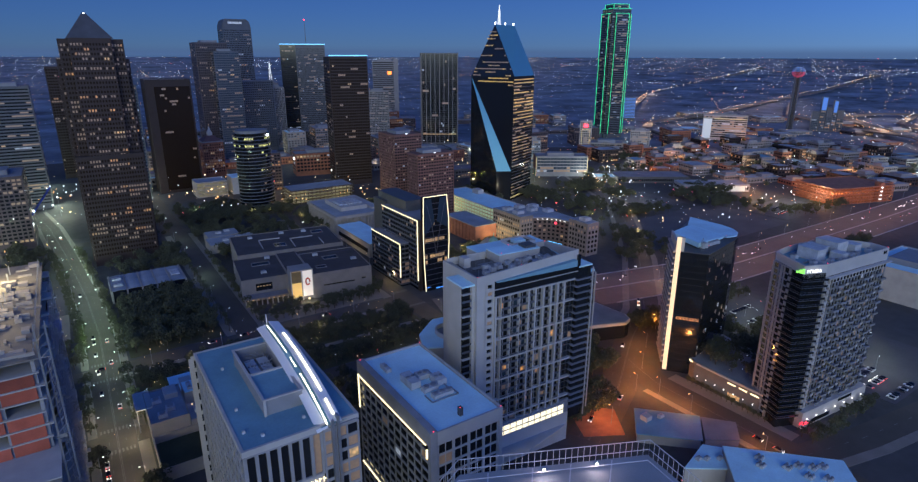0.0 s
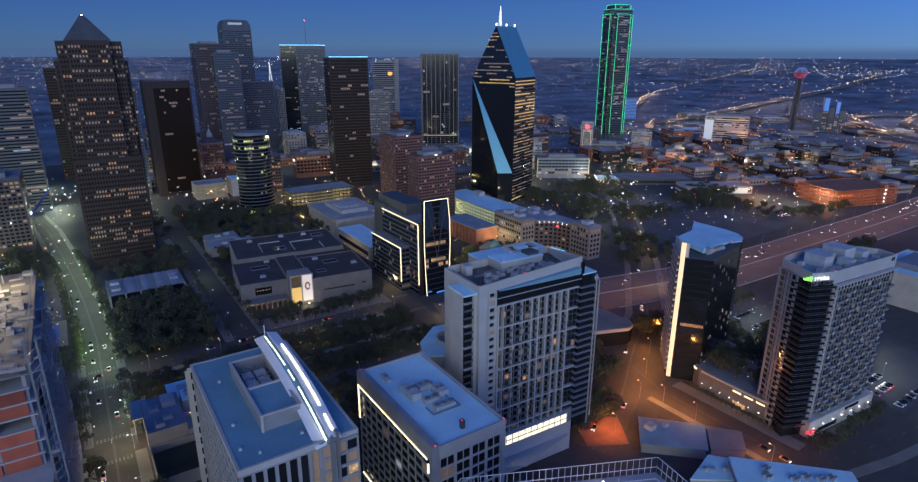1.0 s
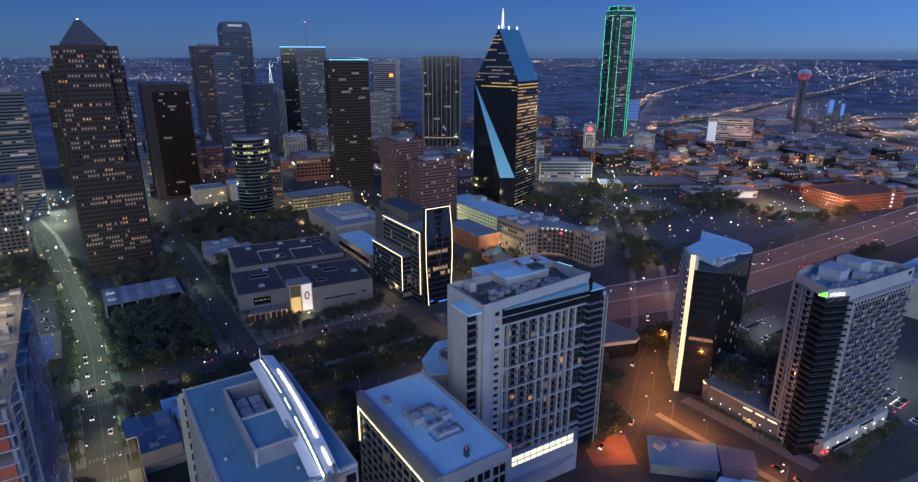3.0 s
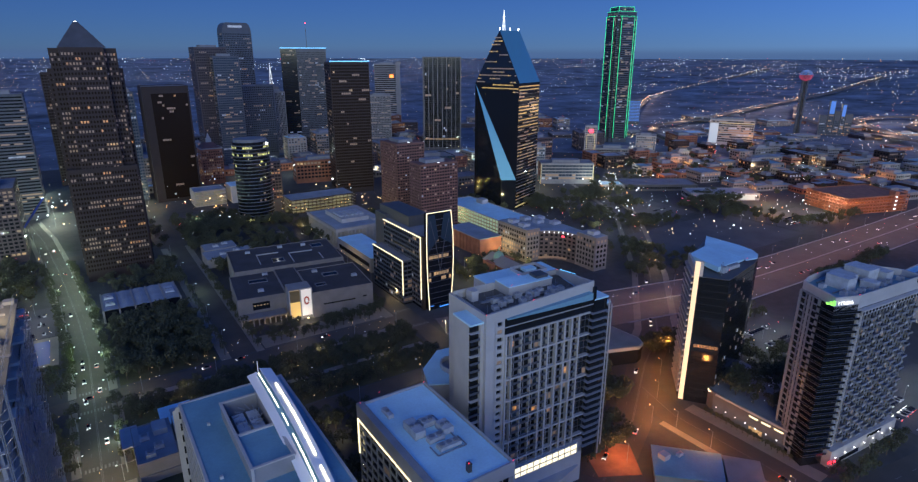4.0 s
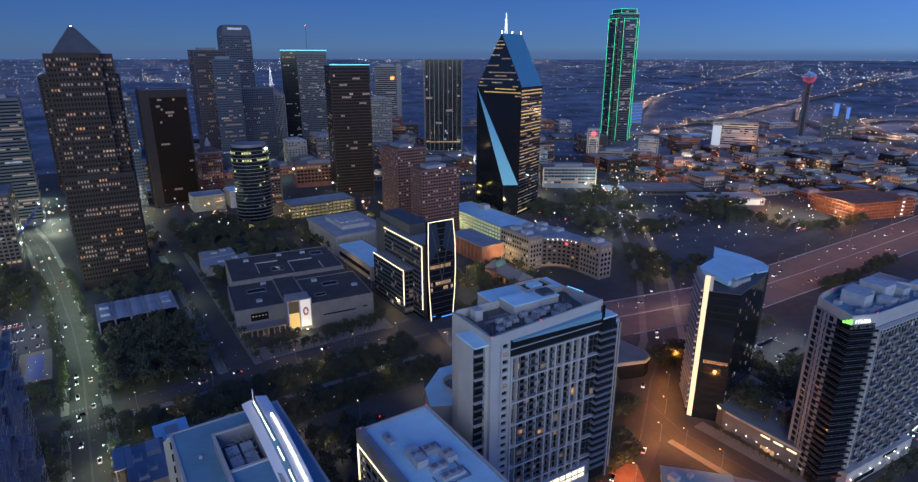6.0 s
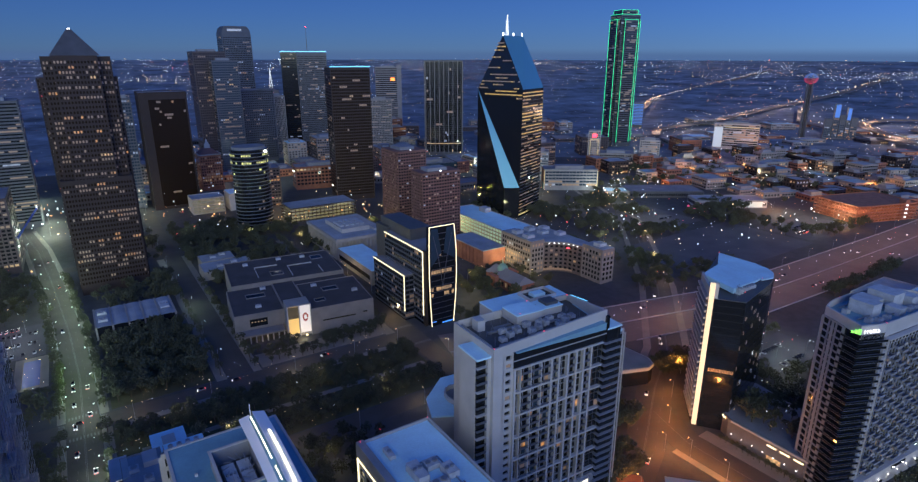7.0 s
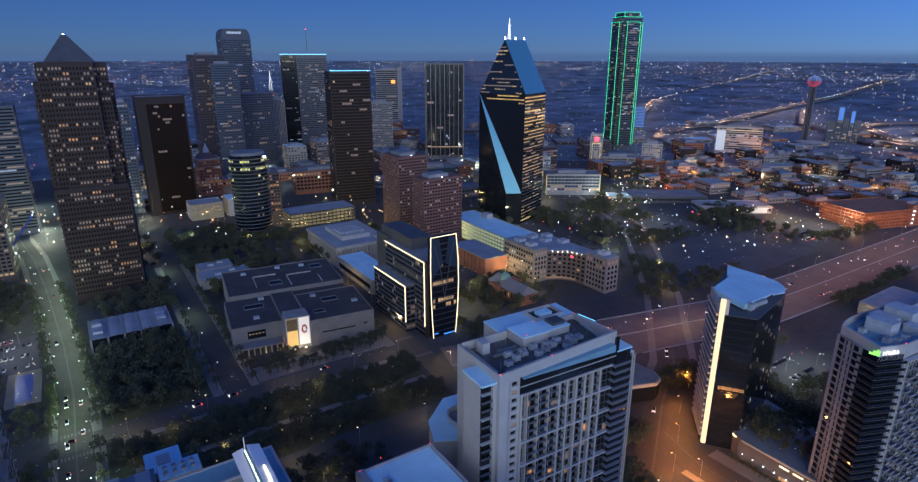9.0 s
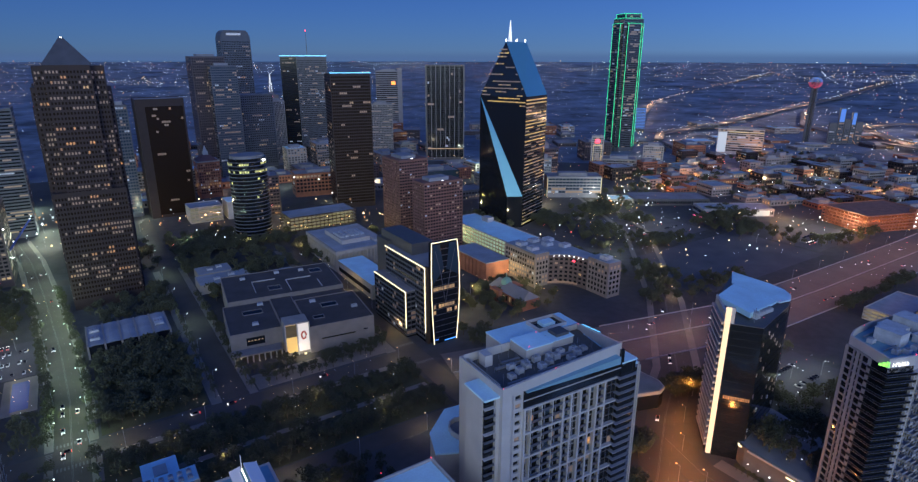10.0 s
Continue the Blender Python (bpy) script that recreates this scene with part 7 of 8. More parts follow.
fill(-40, 700, 745, 1500, 66, 10, 52, GREYS, -6, 5, "block among the downtown towers", 0.88, 84, (0.5, 0.85))
fill(-420, -60, 520, 1500, 80, 8, 44, GREYS, 0, 6, "block beyond the avenue", 0.75, 34)
fill(1270, 1750, 360, 1100, 90, 6, 18, GREYS, -30, 7, "low block beyond the old quarter", 0.6, 30)
fill(720, 1250, 800, 1500, 90, 8, 40, GREYS, -30, 8, "block behind the tall towers", 0.75, 36)
fill(600, 1100, 60, 190, 80, 6, 14, GREYS, 0, 9, "low block beyond the motorway", 0.7, 10)

# ---- viaducts far off ----
VIADUCTS = (([(1400, 1190, 10), (1525, 1298, 13), (1986, 1619, 20), (2455, 1799, 34), (2897, 1892, 62), (3500, 2000, 110)], 26), ([(1200, 960, 8), (1292, 1027, 10), (1554, 1050, 12), (2052, 1162, 18), (2538, 1200, 42), (3300, 1300, 88)], 22),
               ([(1560, 560, 8), (1814, 786, 14), (1995, 772, 16), (2150, 560, 18), (2300, 300, 24)], 24), ([(1400, 420, 6), (1521, 505, 10), (1584, 683, 12), (1750, 900, 14), (2100, 1080, 22)], 24), ([(1640, 500, 8), (1800, 640, 12), (2050, 700, 14), (2400, 640, 26)], 20))
for pts, w in VIADUCTS:
    strip("viaduct", "long concrete viaduct with lamps in the distance", pts, w, motorway, thick=1.6, category="viaduct", rail=1.0)


for pts, w in VIADUCTS:
    for a, b in zip(pts, pts[1:]):
        d = Vector(b) - Vector(a)
        for i in range(max(1, int(d.length / 150))):
            p = Vector(a) + d * ((i + 0.5) / max(1, int(d.length / 150)))
            if p.xy.length < 2700:
                o = new("mast_light", bpy.data.lights.new("mast_light", "POINT"))
                o.data.energy, o.data.color, o.data.shadow_soft_size, o.location = 62000, (1.0, 0.66, 0.46), 3.0, (p.x, p.y, p.z + 13)


# ---- trees ----
def make_tree(label, r, h, seed, crown_mat, clumps=130):
    rnd = random.Random(seed)
    t = thing("tree", label, "tree", 0, 0, -50)
    g = Geo()
    segs = [(0, 0, 0, 0.28), (rnd.uniform(-.2, .2), rnd.uniform(-.2, .2), h * 0.35, 0.2), (rnd.uniform(-.4, .4), rnd.uniform(-.4, .4), h * 0.7, 0.1)]
    for a, b in zip(segs, segs[1:]):
        k = len(g.v)
        for c in (a, b):
            for i in range(6):
                g.v.append((c[0] + c[3] * math.cos(i * math.pi / 3), c[1] + c[3] * math.sin(i * math.pi / 3), c[2]))
        g.f += [(k + i, k + (i + 1) % 6, k + 6 + (i + 1) % 6, k + 6 + i) for i in range(6)]
        g.m += [0] * 6
    for i in range(5):
        a = i * 1.3 + rnd.random()
        g.bar(segs[1][:3], (r * 0.6 * math.cos(a), r * 0.6 * math.sin(a), h * rnd.uniform(0.5, 0.75)), 0.07)
    part("trunk", g, bark, t)
    g = Geo()
    lobes = [(rnd.uniform(-.45, .45) * r, rnd.uniform(-.45, .45) * r, h * rnd.uniform(0.5, 0.8), r * rnd.uniform(0.45, 0.7)) for _ in range(6)]
    for i in range(clumps):
        lx, ly, lz, lr = rnd.choice(lobes)
        a, b = rnd.uniform(0, 2 * math.pi), math.asin(rnd.uniform(-0.7, 1))
        q = lr * rnd.uniform(0.75, 1.08)
        c = Vector((lx + q * math.cos(a) * math.cos(b), ly + q * math.sin(a) * math.cos(b), lz + q * 0.8 * math.sin(b)))
        s = rnd.uniform(0.35, 0.8) * r / 4
        k = len(g.v)
        tilt = Euler((rnd.uniform(0, 3), rnd.uniform(0, 3), rnd.uniform(0, 3))).to_matrix()
        for p in ((1, 0, 0), (-1, 0.2, 0), (0, 1, 0.1), (0.1, -1, 0), (0, 0.1, 0.6), (0, 0, -0.6)):
            g.v.append(tuple(c + tilt @ (Vector(p) * s * rnd.uniform(0.7, 1.4))))
        for f in ((0, 2, 4), (2, 1, 4), (1, 3, 4), (3, 0, 4), (2, 0, 5), (1, 2, 5), (3, 1, 5), (0, 3, 5)):
            g.f.append(tuple(k + j for j in f))
            g.m.append(0)
    part("crown", g, crown_mat, t)
    return t


lit_leaves = surface("lit_leaves", (0.07, 0.13, 0.02), 0.8, vary=0.35, scale=0.3, bump=0, each=0.3)
PROTOS = [make_tree("dark leafy street tree with a rounded crown", 3.6, 8.5, 1, leaves), make_tree("dark leafy shade tree with a broad crown", 4.8, 10.5, 2, leaves, 160),
          make_tree("small dark park tree with an airy crown", 2.6, 6.2, 3, leaves, 100), make_tree("tall narrow dark tree beside the street", 2.4, 10.0, 4, leaves, 110)]
tree_rnd = random.Random(77)
SPOTS = []


def plant(x, y, kind=None, z=0.0, s=None):
    k = tree_rnd.randrange(4) if kind is None else kind
    SPOTS.append((x, y, z, k, s or tree_rnd.uniform(0.8, 1.2), tree_rnd.uniform(0, 360)))


def raise_trees(keep):
    """The trees nearest to the avenue and the park stand as things; the woods beyond are one object."""
    SPOTS.sort(key=lambda q: math.hypot(q[0] - 60, q[1] - 250))
    used, verts, faces, mats = set(), [], [], []
    for i, (x, y, z, k, s, a) in enumerate(SPOTS):
        m = pose(x, y, z, 0, 0, a) @ Matrix.Diagonal((s, s, s, 1))
        if i < keep or k not in used:
            if k not in used:
                used.add(k)
                PROTOS[k].matrix_basis = m
                PROTOS[k]["group"] = "city trees"
            else:
                copy_thing(PROTOS[k], pose(x, y, z, 0, 0, a)).scale = (s, s, s)
            continue
        for j, o in enumerate(PROTOS[k].children):
            at = len(verts)
            verts.extend(tuple(m @ v.co) for v in o.data.vertices)
            faces.extend(tuple(at + n for n in p.vertices) for p in o.data.polygons)
            mats.extend([0 if "crown" in o.name else 1] * len(o.data.polygons))
    me = bpy.data.meshes.new("tree_belt")
    me.from_pydata(verts, [], faces)
    me.materials.append(far_leaves), me.materials.append(bark)
    me.polygons.foreach_set("material_index", mats)
    tagged(new("tree_belt", me), "dark belts of trees between the far streets", "trees", kind="stuff")


def grove(x0, x1, y0, y1, n, kinds=(0, 1, 2), z=0.0, gap=4.5):
    spots = []
    for _ in range(n * 12):
        x, y = tree_rnd.uniform(x0, x1), tree_rnd.uniform(y0, y1)
        if all((x - a) ** 2 + (y - b) ** 2 > gap * gap for a, b in spots):
            spots.append((x, y))
            plant(x, y, tree_rnd.choice(kinds), z)
        if len(spots) >= n:
            return


grove(12, 63, 382, 472, 92, (0, 1, 1), gap=5.5)
def avenue_x(y):
    """The middle of the avenue at y."""
    for (ax, ay), (bx, by) in zip(PEARL, PEARL[1:]):
        if y <= by:
            return ax + (bx - ax) * (y - ay) / (by - ay)
    return PEARL[-1][0]


for y in range(302, 356, 13):
    plant(6.5, y, 0), plant(-14.5, y, 0)
for y in range(382, 640, 10):
    plant(avenue_x(y) + 10.6, y, 0), plant(avenue_x(y) - 10.6, y, 0)
for y in range(382, 640, 12):
    if y < 560:
        plant(69.5, y, 3), plant(90.5, y, 0)
for y in range(392, 640, 11):
    plant(185, y, 0)
for x in range(16, 182, 11):
    for y in (304, 311, 334, 341, 349):
        if not (20 < x < 44 and 306 < y < 335):
            plant(x + tree_rnd.uniform(-2, 2), y + tree_rnd.uniform(-1.5, 1.5), 2 if y < 330 else 0)
grove(94, 180, 378, 386, 26, (2,), gap=3.2)
grove(140, 184, 386, 395, 30, (2,), gap=3.0)
grove(96, 126, 388, 404, 14, (2,), gap=3.6)
grove(130, 180, 566, 645, 40, (0, 1, 1), gap=6)
grove(92, 132, 608, 645, 26, (0, 1, 1), gap=6)
grove(100, 148, 532, 552, 18, (0, 1), gap=6)
grove(58, 70, 520, 590, 14, (1,), gap=5)
grove(204, 250, 205, 236, 60, (1, 1, 0), gap=4.0)
grove(176, 206, 178, 200, 26, (1, 1), gap=4.4)
grove(92, 205, 664, 690, 70, (0, 1, 1), gap=5)
grove(90, 160, 690, 740, 50, (0, 1, 1), gap=6)
grove(200, 216, 560, 700, 24, (0, 1), gap=6)
grove(45, 75, 640, 760, 26, (0, 1), gap=6)
grove(-64, -46, 640, 760, 20, (0, 1), gap=6)
grove(215, 300, 636, 650, 16, (0, 1), gap=5)
grove(300, 345, 372, 445, 24, (0, 1), gap=6)
grove(405, 470, 560, 640, 30, (1,), gap=7)
grove(400, 440, 420, 470, 14, (1,), gap=6)
grove(192, 222, 178, 204, 22, (1, 0), gap=4.2)
grove(196, 252, 236, 292, 30, (0, 1), gap=6)
grove(283, 312, 128, 176, 46, (0, 2), 11.5, gap=4)
grove(272, 292, 100, 111, 6, (2,), gap=3.5)
grove(284, 340, 101, 106, 12, (0, 2), gap=4)
for i in range(16):
    plant(272.2 - 0.9 * i / 15, 172 - 46 * i / 15, 2, 0.1, tree_rnd.uniform(0.5, 0.75))
grove(300, 420, 225, 236, 22, (0, 1), gap=5)
grove(400, 520, 318, 345, 30, (0, 1), gap=6)
grove(470, 545, 425, 560, 60, (0, 1), gap=7)
grove(640, 690, 400, 470, 40, (1,), gap=6)
grove(560, 660, 548, 600, 40, (0, 1), gap=6)
grove(430, 475, 345, 400, 26, (0, 1), gap=6)
grove(540, 580, 420, 440, 14, (1,), gap=6)
grove(1080, 1300, 560, 720, 40, (1,), gap=9)
grove(640, 1000, 600, 640, 40, (1,), gap=8)
grove(270, 302, 372, 440, 26, (0, 1), gap=6)
grove(238, 262, 340, 372, 14, (0, 1), gap=6)
grove(5, 9.5, 205, 250, 10, (1, 0), gap=4)
grove(58, 128, 252, 282, 46, (0, 1, 2), gap=5)
grove(112, 128, 232, 252, 10, (0, 1), gap=4.5)
grove(82, 112, 205, 250, 16, (0, 1), gap=5)
grove(22, 60, 299, 310, 12, (2,), gap=4)
grove(10, 60, 525, 570, 24, (0, 1), gap=6)
grove(-64, -18, 300, 355, 40, (0, 2), gap=5)
grove(-64, -18, 378, 424, 40, (0, 2), gap=5)
grove(-60, -34, 540, 640, 26, (1,), gap=6)
grove(700, 790, 318, 334, 20, (0, 1), gap=6)
grove(695, 742, 440, 484, 46, (1,), gap=5)
grove(528, 548, 425, 446, 12, (1,), gap=5)
grove(515, 535, 488, 512, 12, (3, 1), gap=5)
grove(575, 606, 495, 520, 20, (1,), gap=5)
grove(780, 850, 690, 750, 30, (1,), gap=7)
grove(520, 650, 234, 241, 34, (0, 1), gap=5)
grove(480, 520, 545, 590, 30, (1,), gap=6)
grove(560, 600, 545, 575, 20, (1,), gap=6)
grove(660, 700, 330, 400, 16, (0, 1), gap=8)
grove(800, 1200, 340, 700, 70, (1,), gap=18)
grove(46, 184, 300, 324, 70, (0, 2), gap=4.6)
grove(12, 184, 331, 352, 90, (0, 2, 2), gap=4.4)
grove(190, 262, 226, 262, 40, (1, 0), gap=5)
grove(178, 200, 186, 226, 22, (1, 0), gap=4.6)
grove(262, 300, 262, 285, 16, (0, 1), gap=5)
grove(-17, -11, 268, 284, 6, (0, 2), gap=4)
grove(-66, -40, 434, 472, 14, (0, 2), gap=5)
grove(340, 420, 154, 182, 30, (0, 1), gap=5)
grove(338, 364, 184, 232, 20, (0, 1), gap=5)
grove(318, 346, 150, 182, 26, (0, 1), gap=5)
grove(300, 330, 226, 240, 16, (0, 1), gap=5)


# ---- cars ----
def make_car(label, paint):
    t = thing("car", label, "car", 0, 0, -60)
    prof = [(-2.2, 0.35), (2.2, 0.35), (2.25, 0.75), (1.3, 0.95), (-1.9, 1.0), (-2.25, 0.8)]
    part("body", upright(prof, -0.9, 0.9), paint, t)
    part("cabin", upright([(-1.8, 0.95), (1.2, 0.92), (0.5, 1.45), (-1.2, 1.48)], -0.78, 0.78), dark_glass, t)
    wheel = Geo()
    wheel.v = [(0.33 * math.cos(i * math.pi / 5), y, 0.33 + 0.33 * math.sin(i * math.pi / 5)) for y in (-0.12, 0.12) for i in range(10)]
    wheel.f = [tuple(range(10)), tuple(range(19, 9, -1))] + [(i, (i + 1) % 10, 10 + (i + 1) % 10, 10 + i) for i in range(10)]
    wheel.m = [0] * 12
    me = wheel.mesh("wheel", [dark_panel])
    for x in (-1.35, 1.4):
        for y in (-0.82, 0.82):
            part("wheel", me, None, t, at=(x, y, 0))
    for y in (-0.62, 0.62):
        part("headlight", Geo().box(2.2, 2.42, y - 0.24, y + 0.24, 0.55, 0.85), headlight, t, "bright white headlight")
        part("tail_light", Geo().box(-2.4, -2.22, y - 0.2, y + 0.2, 0.62, 0.84), tail_light, t, "red tail light")
    return t


headlight = glow("headlight", (1.0, 0.95, 0.85), 5.0, spread=0)
tail_light = glow("tail_light", (1.0, 0.05, 0.03), 4.0, spread=0)
CARS = [make_car("white car on the road with lights on", surface("car_white", (0.7, 0.7, 0.7), 0.3, vary=0.05)), make_car("dark car on the road with lights on", surface("car_dark", (0.03, 0.03, 0.035), 0.3, vary=0.05)),
        make_car("grey car on the road with lights on", surface("car_grey", (0.25, 0.26, 0.28), 0.3, 0.3, vary=0.05))]
first = set()
car_rnd = random.Random(31)


def park_car(x, y, yaw, z=0.12):
    k = car_rnd.randrange(3)
    m = pose(x, y, z, 0, 0, yaw)
    if k in first:
        copy_thing(CARS[k], m)
    else:
        first.add(k)
        CARS[k].matrix_basis = m
        CARS[k]["group"] = "cars on the roads"


def drive(pts, offset, n, back, seed, z=0.12):
    """Cars spread along a road, on one side of its middle."""
    rnd = random.Random(seed)
    lengths = [(Vector(b) - Vector(a)).length for a, b in zip(pts, pts[1:])]
    for _ in range(n):
        s = rnd.uniform(0.03, 0.97) * sum(lengths)
        for (a, b), n_ in zip(zip(pts, pts[1:]), lengths):
            if s < n_:
                d = (Vector(b) - Vector(a)).normalized()
                p = Vector(a) + d * s + Vector((-d.y, d.x)) * (offset + rnd.choice((-3.6, 0, 3.6)) * (1 if abs(offset) > 8 else 0))
                park_car(p.x, p.y, math.degrees(math.atan2(d.y, d.x)) + (180 if back else 0), z)
                break
            s -= n_


drive(MOTORWAY[1:], 12, 26, True, 1, 0.15)
drive(MOTORWAY[1:], -12, 14, False, 2, 0.15)
drive(PEARL[1:6], 3.6, 8, True, 3)
drive(PEARL[1:6], -3.6, 5, False, 4)
drive(FIELD[:5], 4, 5, True, 5)
drive(FIELD, -4, 5, False, 6)
drive(PODIUM_ROAD, 3, 3, True, 7)
drive(FRONT_ROAD, 3, 4, True, 8, 0.16)
drive(PAUL, 3, 4, True, 9)
drive([(-60, 367), (180, 367)], 3, 4, True, 10)
for i in range(8):
    park_car(-9.6, 226 + i * 6.5, 90)
for x, y, n in ((352, 112, 6), (352, 128, 6), (-56, 526, 6), (550, 470, 5), (680, 345, 6), (100, 336, 0)):
    for i in range(n):
        if car_rnd.random() < 0.8:
            park_car(x + i * 3.4, y, 90)

# ---- parked cars, lamps off ----
def make_parked(label, paint):
    t = thing("car", label, "car", 0, 0, -60)
    part("body", upright([(-2.2, 0.35), (2.2, 0.35), (2.25, 0.75), (1.3, 0.95), (-1.9, 1.0), (-2.25, 0.8)], -0.9, 0.9), paint, t)
    part("cabin", upright([(-1.8, 0.95), (1.2, 0.92), (0.5, 1.45), (-1.2, 1.48)], -0.78, 0.78), dark_glass, t)
    me = [c for c in CARS[0].children if c.name.startswith("wheel")][0].data
    for x in (-1.35, 1.4):
        for y in (-0.82, 0.82):
            part("wheel", me, None, t, at=(x, y, 0))
    return t


PARKED = [make_parked("parked white car in the lot", CARS[0].children[0].data.materials[0]), make_parked("parked dark car in the lot", CARS[1].children[0].data.materials[0])]
used_parked = set()
for x, y, n, yaw in ((376, 196, 8, 90), (380, 212, 7, 90), (350, 100, 9, 90), (350, 120, 9, 90), (372, 140, 8, 90), (-56, 480, 10, 90), (-56, 497, 10, 90), (-56, 515, 10, 90), (490, 340, 7, 90), (600, 470, 7, 90), (700, 360, 8, 90), (66, 215, 5, 0), (66, 230, 5, 0)):
    for i in range(n):
        if car_rnd.random() < 0.8:
            k = car_rnd.randrange(2)
            m = pose(x + i * 3.1 if yaw else x + i * 0.2, y if yaw else y + i * 2.9, 0.12, 0, 0, yaw)
            if k in used_parked:
                copy_thing(PARKED[k], m)
            else:
                used_parked.add(k)
                PARKED[k].matrix_basis = m
                PARKED[k]["group"] = "cars in the parking lots"

# ---- lamps ----
lamp_rnd = random.Random(61)
lamp_count = 0


def make_lamp(label, h, arm, head):
    t = thing("street_lamp", label, "street lamp", 0, 0, -70)
    part("pole", Geo().bar((0, 0, 0), (0, 0, h), 0.11, n=6), metal, t)
    part("arm", Geo().bar((0, 0, h - 0.1), (arm, 0, h + 0.1), 0.06), metal, t)
    part("lamp_head", Geo().box(arm - 0.3, arm + 0.25, -0.16, 0.16, h - 0.05, h + 0.14), head, t, "glowing lamp head")
    return t


COOL_LAMP = make_lamp("grey street lamp with a white light", 9, 2.0, lamp_white)
WARM_LAMP = make_lamp("grey street lamp with an orange light", 10, 2.2, lamp_warm)
seen_lamps = set()


def light(x, y, z, watts, colour, size=0.6):
    o = new("lamp_light", bpy.data.lights.new("lamp_light", "POINT"))
    o.data.energy, o.data.color, o.data.shadow_soft_size = watts, colour, size
    o.location = (x, y, z)


def street_lamp(x, y, proto, yaw=0.0, watts=0.0, colour=(1, 1, 1)):
    m = pose(x, y, 0.1, 0, 0, yaw)
    if proto.name in seen_lamps:
        copy_thing(proto, m)
    else:
        seen_lamps.add(proto.name)
        proto.matrix_basis = m
        proto["group"] = "street lamps"
    if watts:
        c, s = math.cos(radians(yaw)), math.sin(radians(yaw))
        light(x + 2 * c, y + 2 * s, 8.2, watts, colour)


COOL, GREEN, ORANGE, PINK = (0.95, 1.0, 0.85), (0.72, 1.0, 0.8), (1.0, 0.36, 0.08), (1.0, 0.42, 0.16)
for i, y in enumerate((215, 250, 285, 320, 372, 410, 450, 490, 530, 570, 610, 660, 720, 800)):
    street_lamp(avenue_x(y) + 8.2, y, COOL_LAMP, 180, (3400 if y < 480 else 5600) if y > 290 else 4200, (1.0, 0.84, 0.58) if y < 290 else GREEN)
    street_lamp(avenue_x(y + 16) - 8.2, y + 16, COOL_LAMP, 0, 3000 if not i % 2 else 0, (1.0, 0.88, 0.62) if y < 290 else GREEN)
for i, y in enumerate((400, 450, 500, 560, 620, 680, 740, 800)):
    street_lamp(72.3, y, COOL_LAMP, 0, 2600 if i in (2, 4, 6) else 3800 if i == 7 else 0, GREEN)
for i, y in enumerate((330, 400, 450, 500, 560, 620, 690)):
    street_lamp(205, y, WARM_LAMP, 180, 3000 if i in (0, 1, 3, 5, 6) else 0, (1.0, 0.75, 0.4))
for i, x in enumerate((-40, 20, 60, 110, 150, 182)):
    street_lamp(x, 359.7, WARM_LAMP, 90, 1800 if i % 2 else 0, (1.0, 0.8, 0.5))
    street_lamp(x + 10, 284.5, WARM_LAMP, 90, 1800 if not i % 2 else 0, (1.0, 0.85, 0.6))
for x, y in ((205, 168), (240, 182), (262, 196), (285, 212), (312, 226), (247, 152), (247, 172), (247, 112), (247, 84)):
    street_lamp(x, y, WARM_LAMP, 90, 7500, ORANGE)
for x, y in ((345, 232), (386, 282), (430, 330), (470, 372), (520, 425), (570, 478), (610, 560)):
    street_lamp(x, y, WARM_LAMP, 120, 3000, (1.0, 0.7, 0.45))
for i in range(15):
    x = 318 + i * 48
    street_lamp(x, 300 if x < 420 else 297, WARM_LAMP, 270)
    light(x, 272 if x > 420 else 296 - (x - 318) * 0.22, 22, 9000, PINK, 2.0)
for x, y, w in ((774, 348, 18000), (748, 399, 20000), (690, 340, 8000), (606, 484, 8000), (640, 579, 9000), (556, 516, 5000), (521, 475, 4000), (640, 380, 2000), (375, 118, 6000), (405, 135, 6000), (382, 204, 7000), (404, 196, 7000), (352, 186, 2600), (-40, 490, 5000), (-34, 520, 5000)):
    street_lamp(x, y, COOL_LAMP, 0)
    light(x, y, 15, w, COOL)
for x, y, w in ((745, 330, 9000), (800, 340, 9000), (860, 400, 9000), (790, 470, 7000), (920, 470, 9000), (840, 560, 7000), (760, 600, 6000), (980, 600, 9000), (700, 380, 9000), (760, 420, 9000), (830, 350, 12000), (900, 360, 12000), (1000, 400, 12000), (1080, 520, 12000), (880, 640, 10000), (1040, 680, 12000), (1150, 600, 14000), (1120, 420, 14000), (930, 540, 10000), (1180, 700, 14000)):
    street_lamp(x, y, WARM_LAMP, 0)
    light(x, y, 14, w * 2.3, ORANGE if x % 3 else (1.0, 0.85, 0.6))
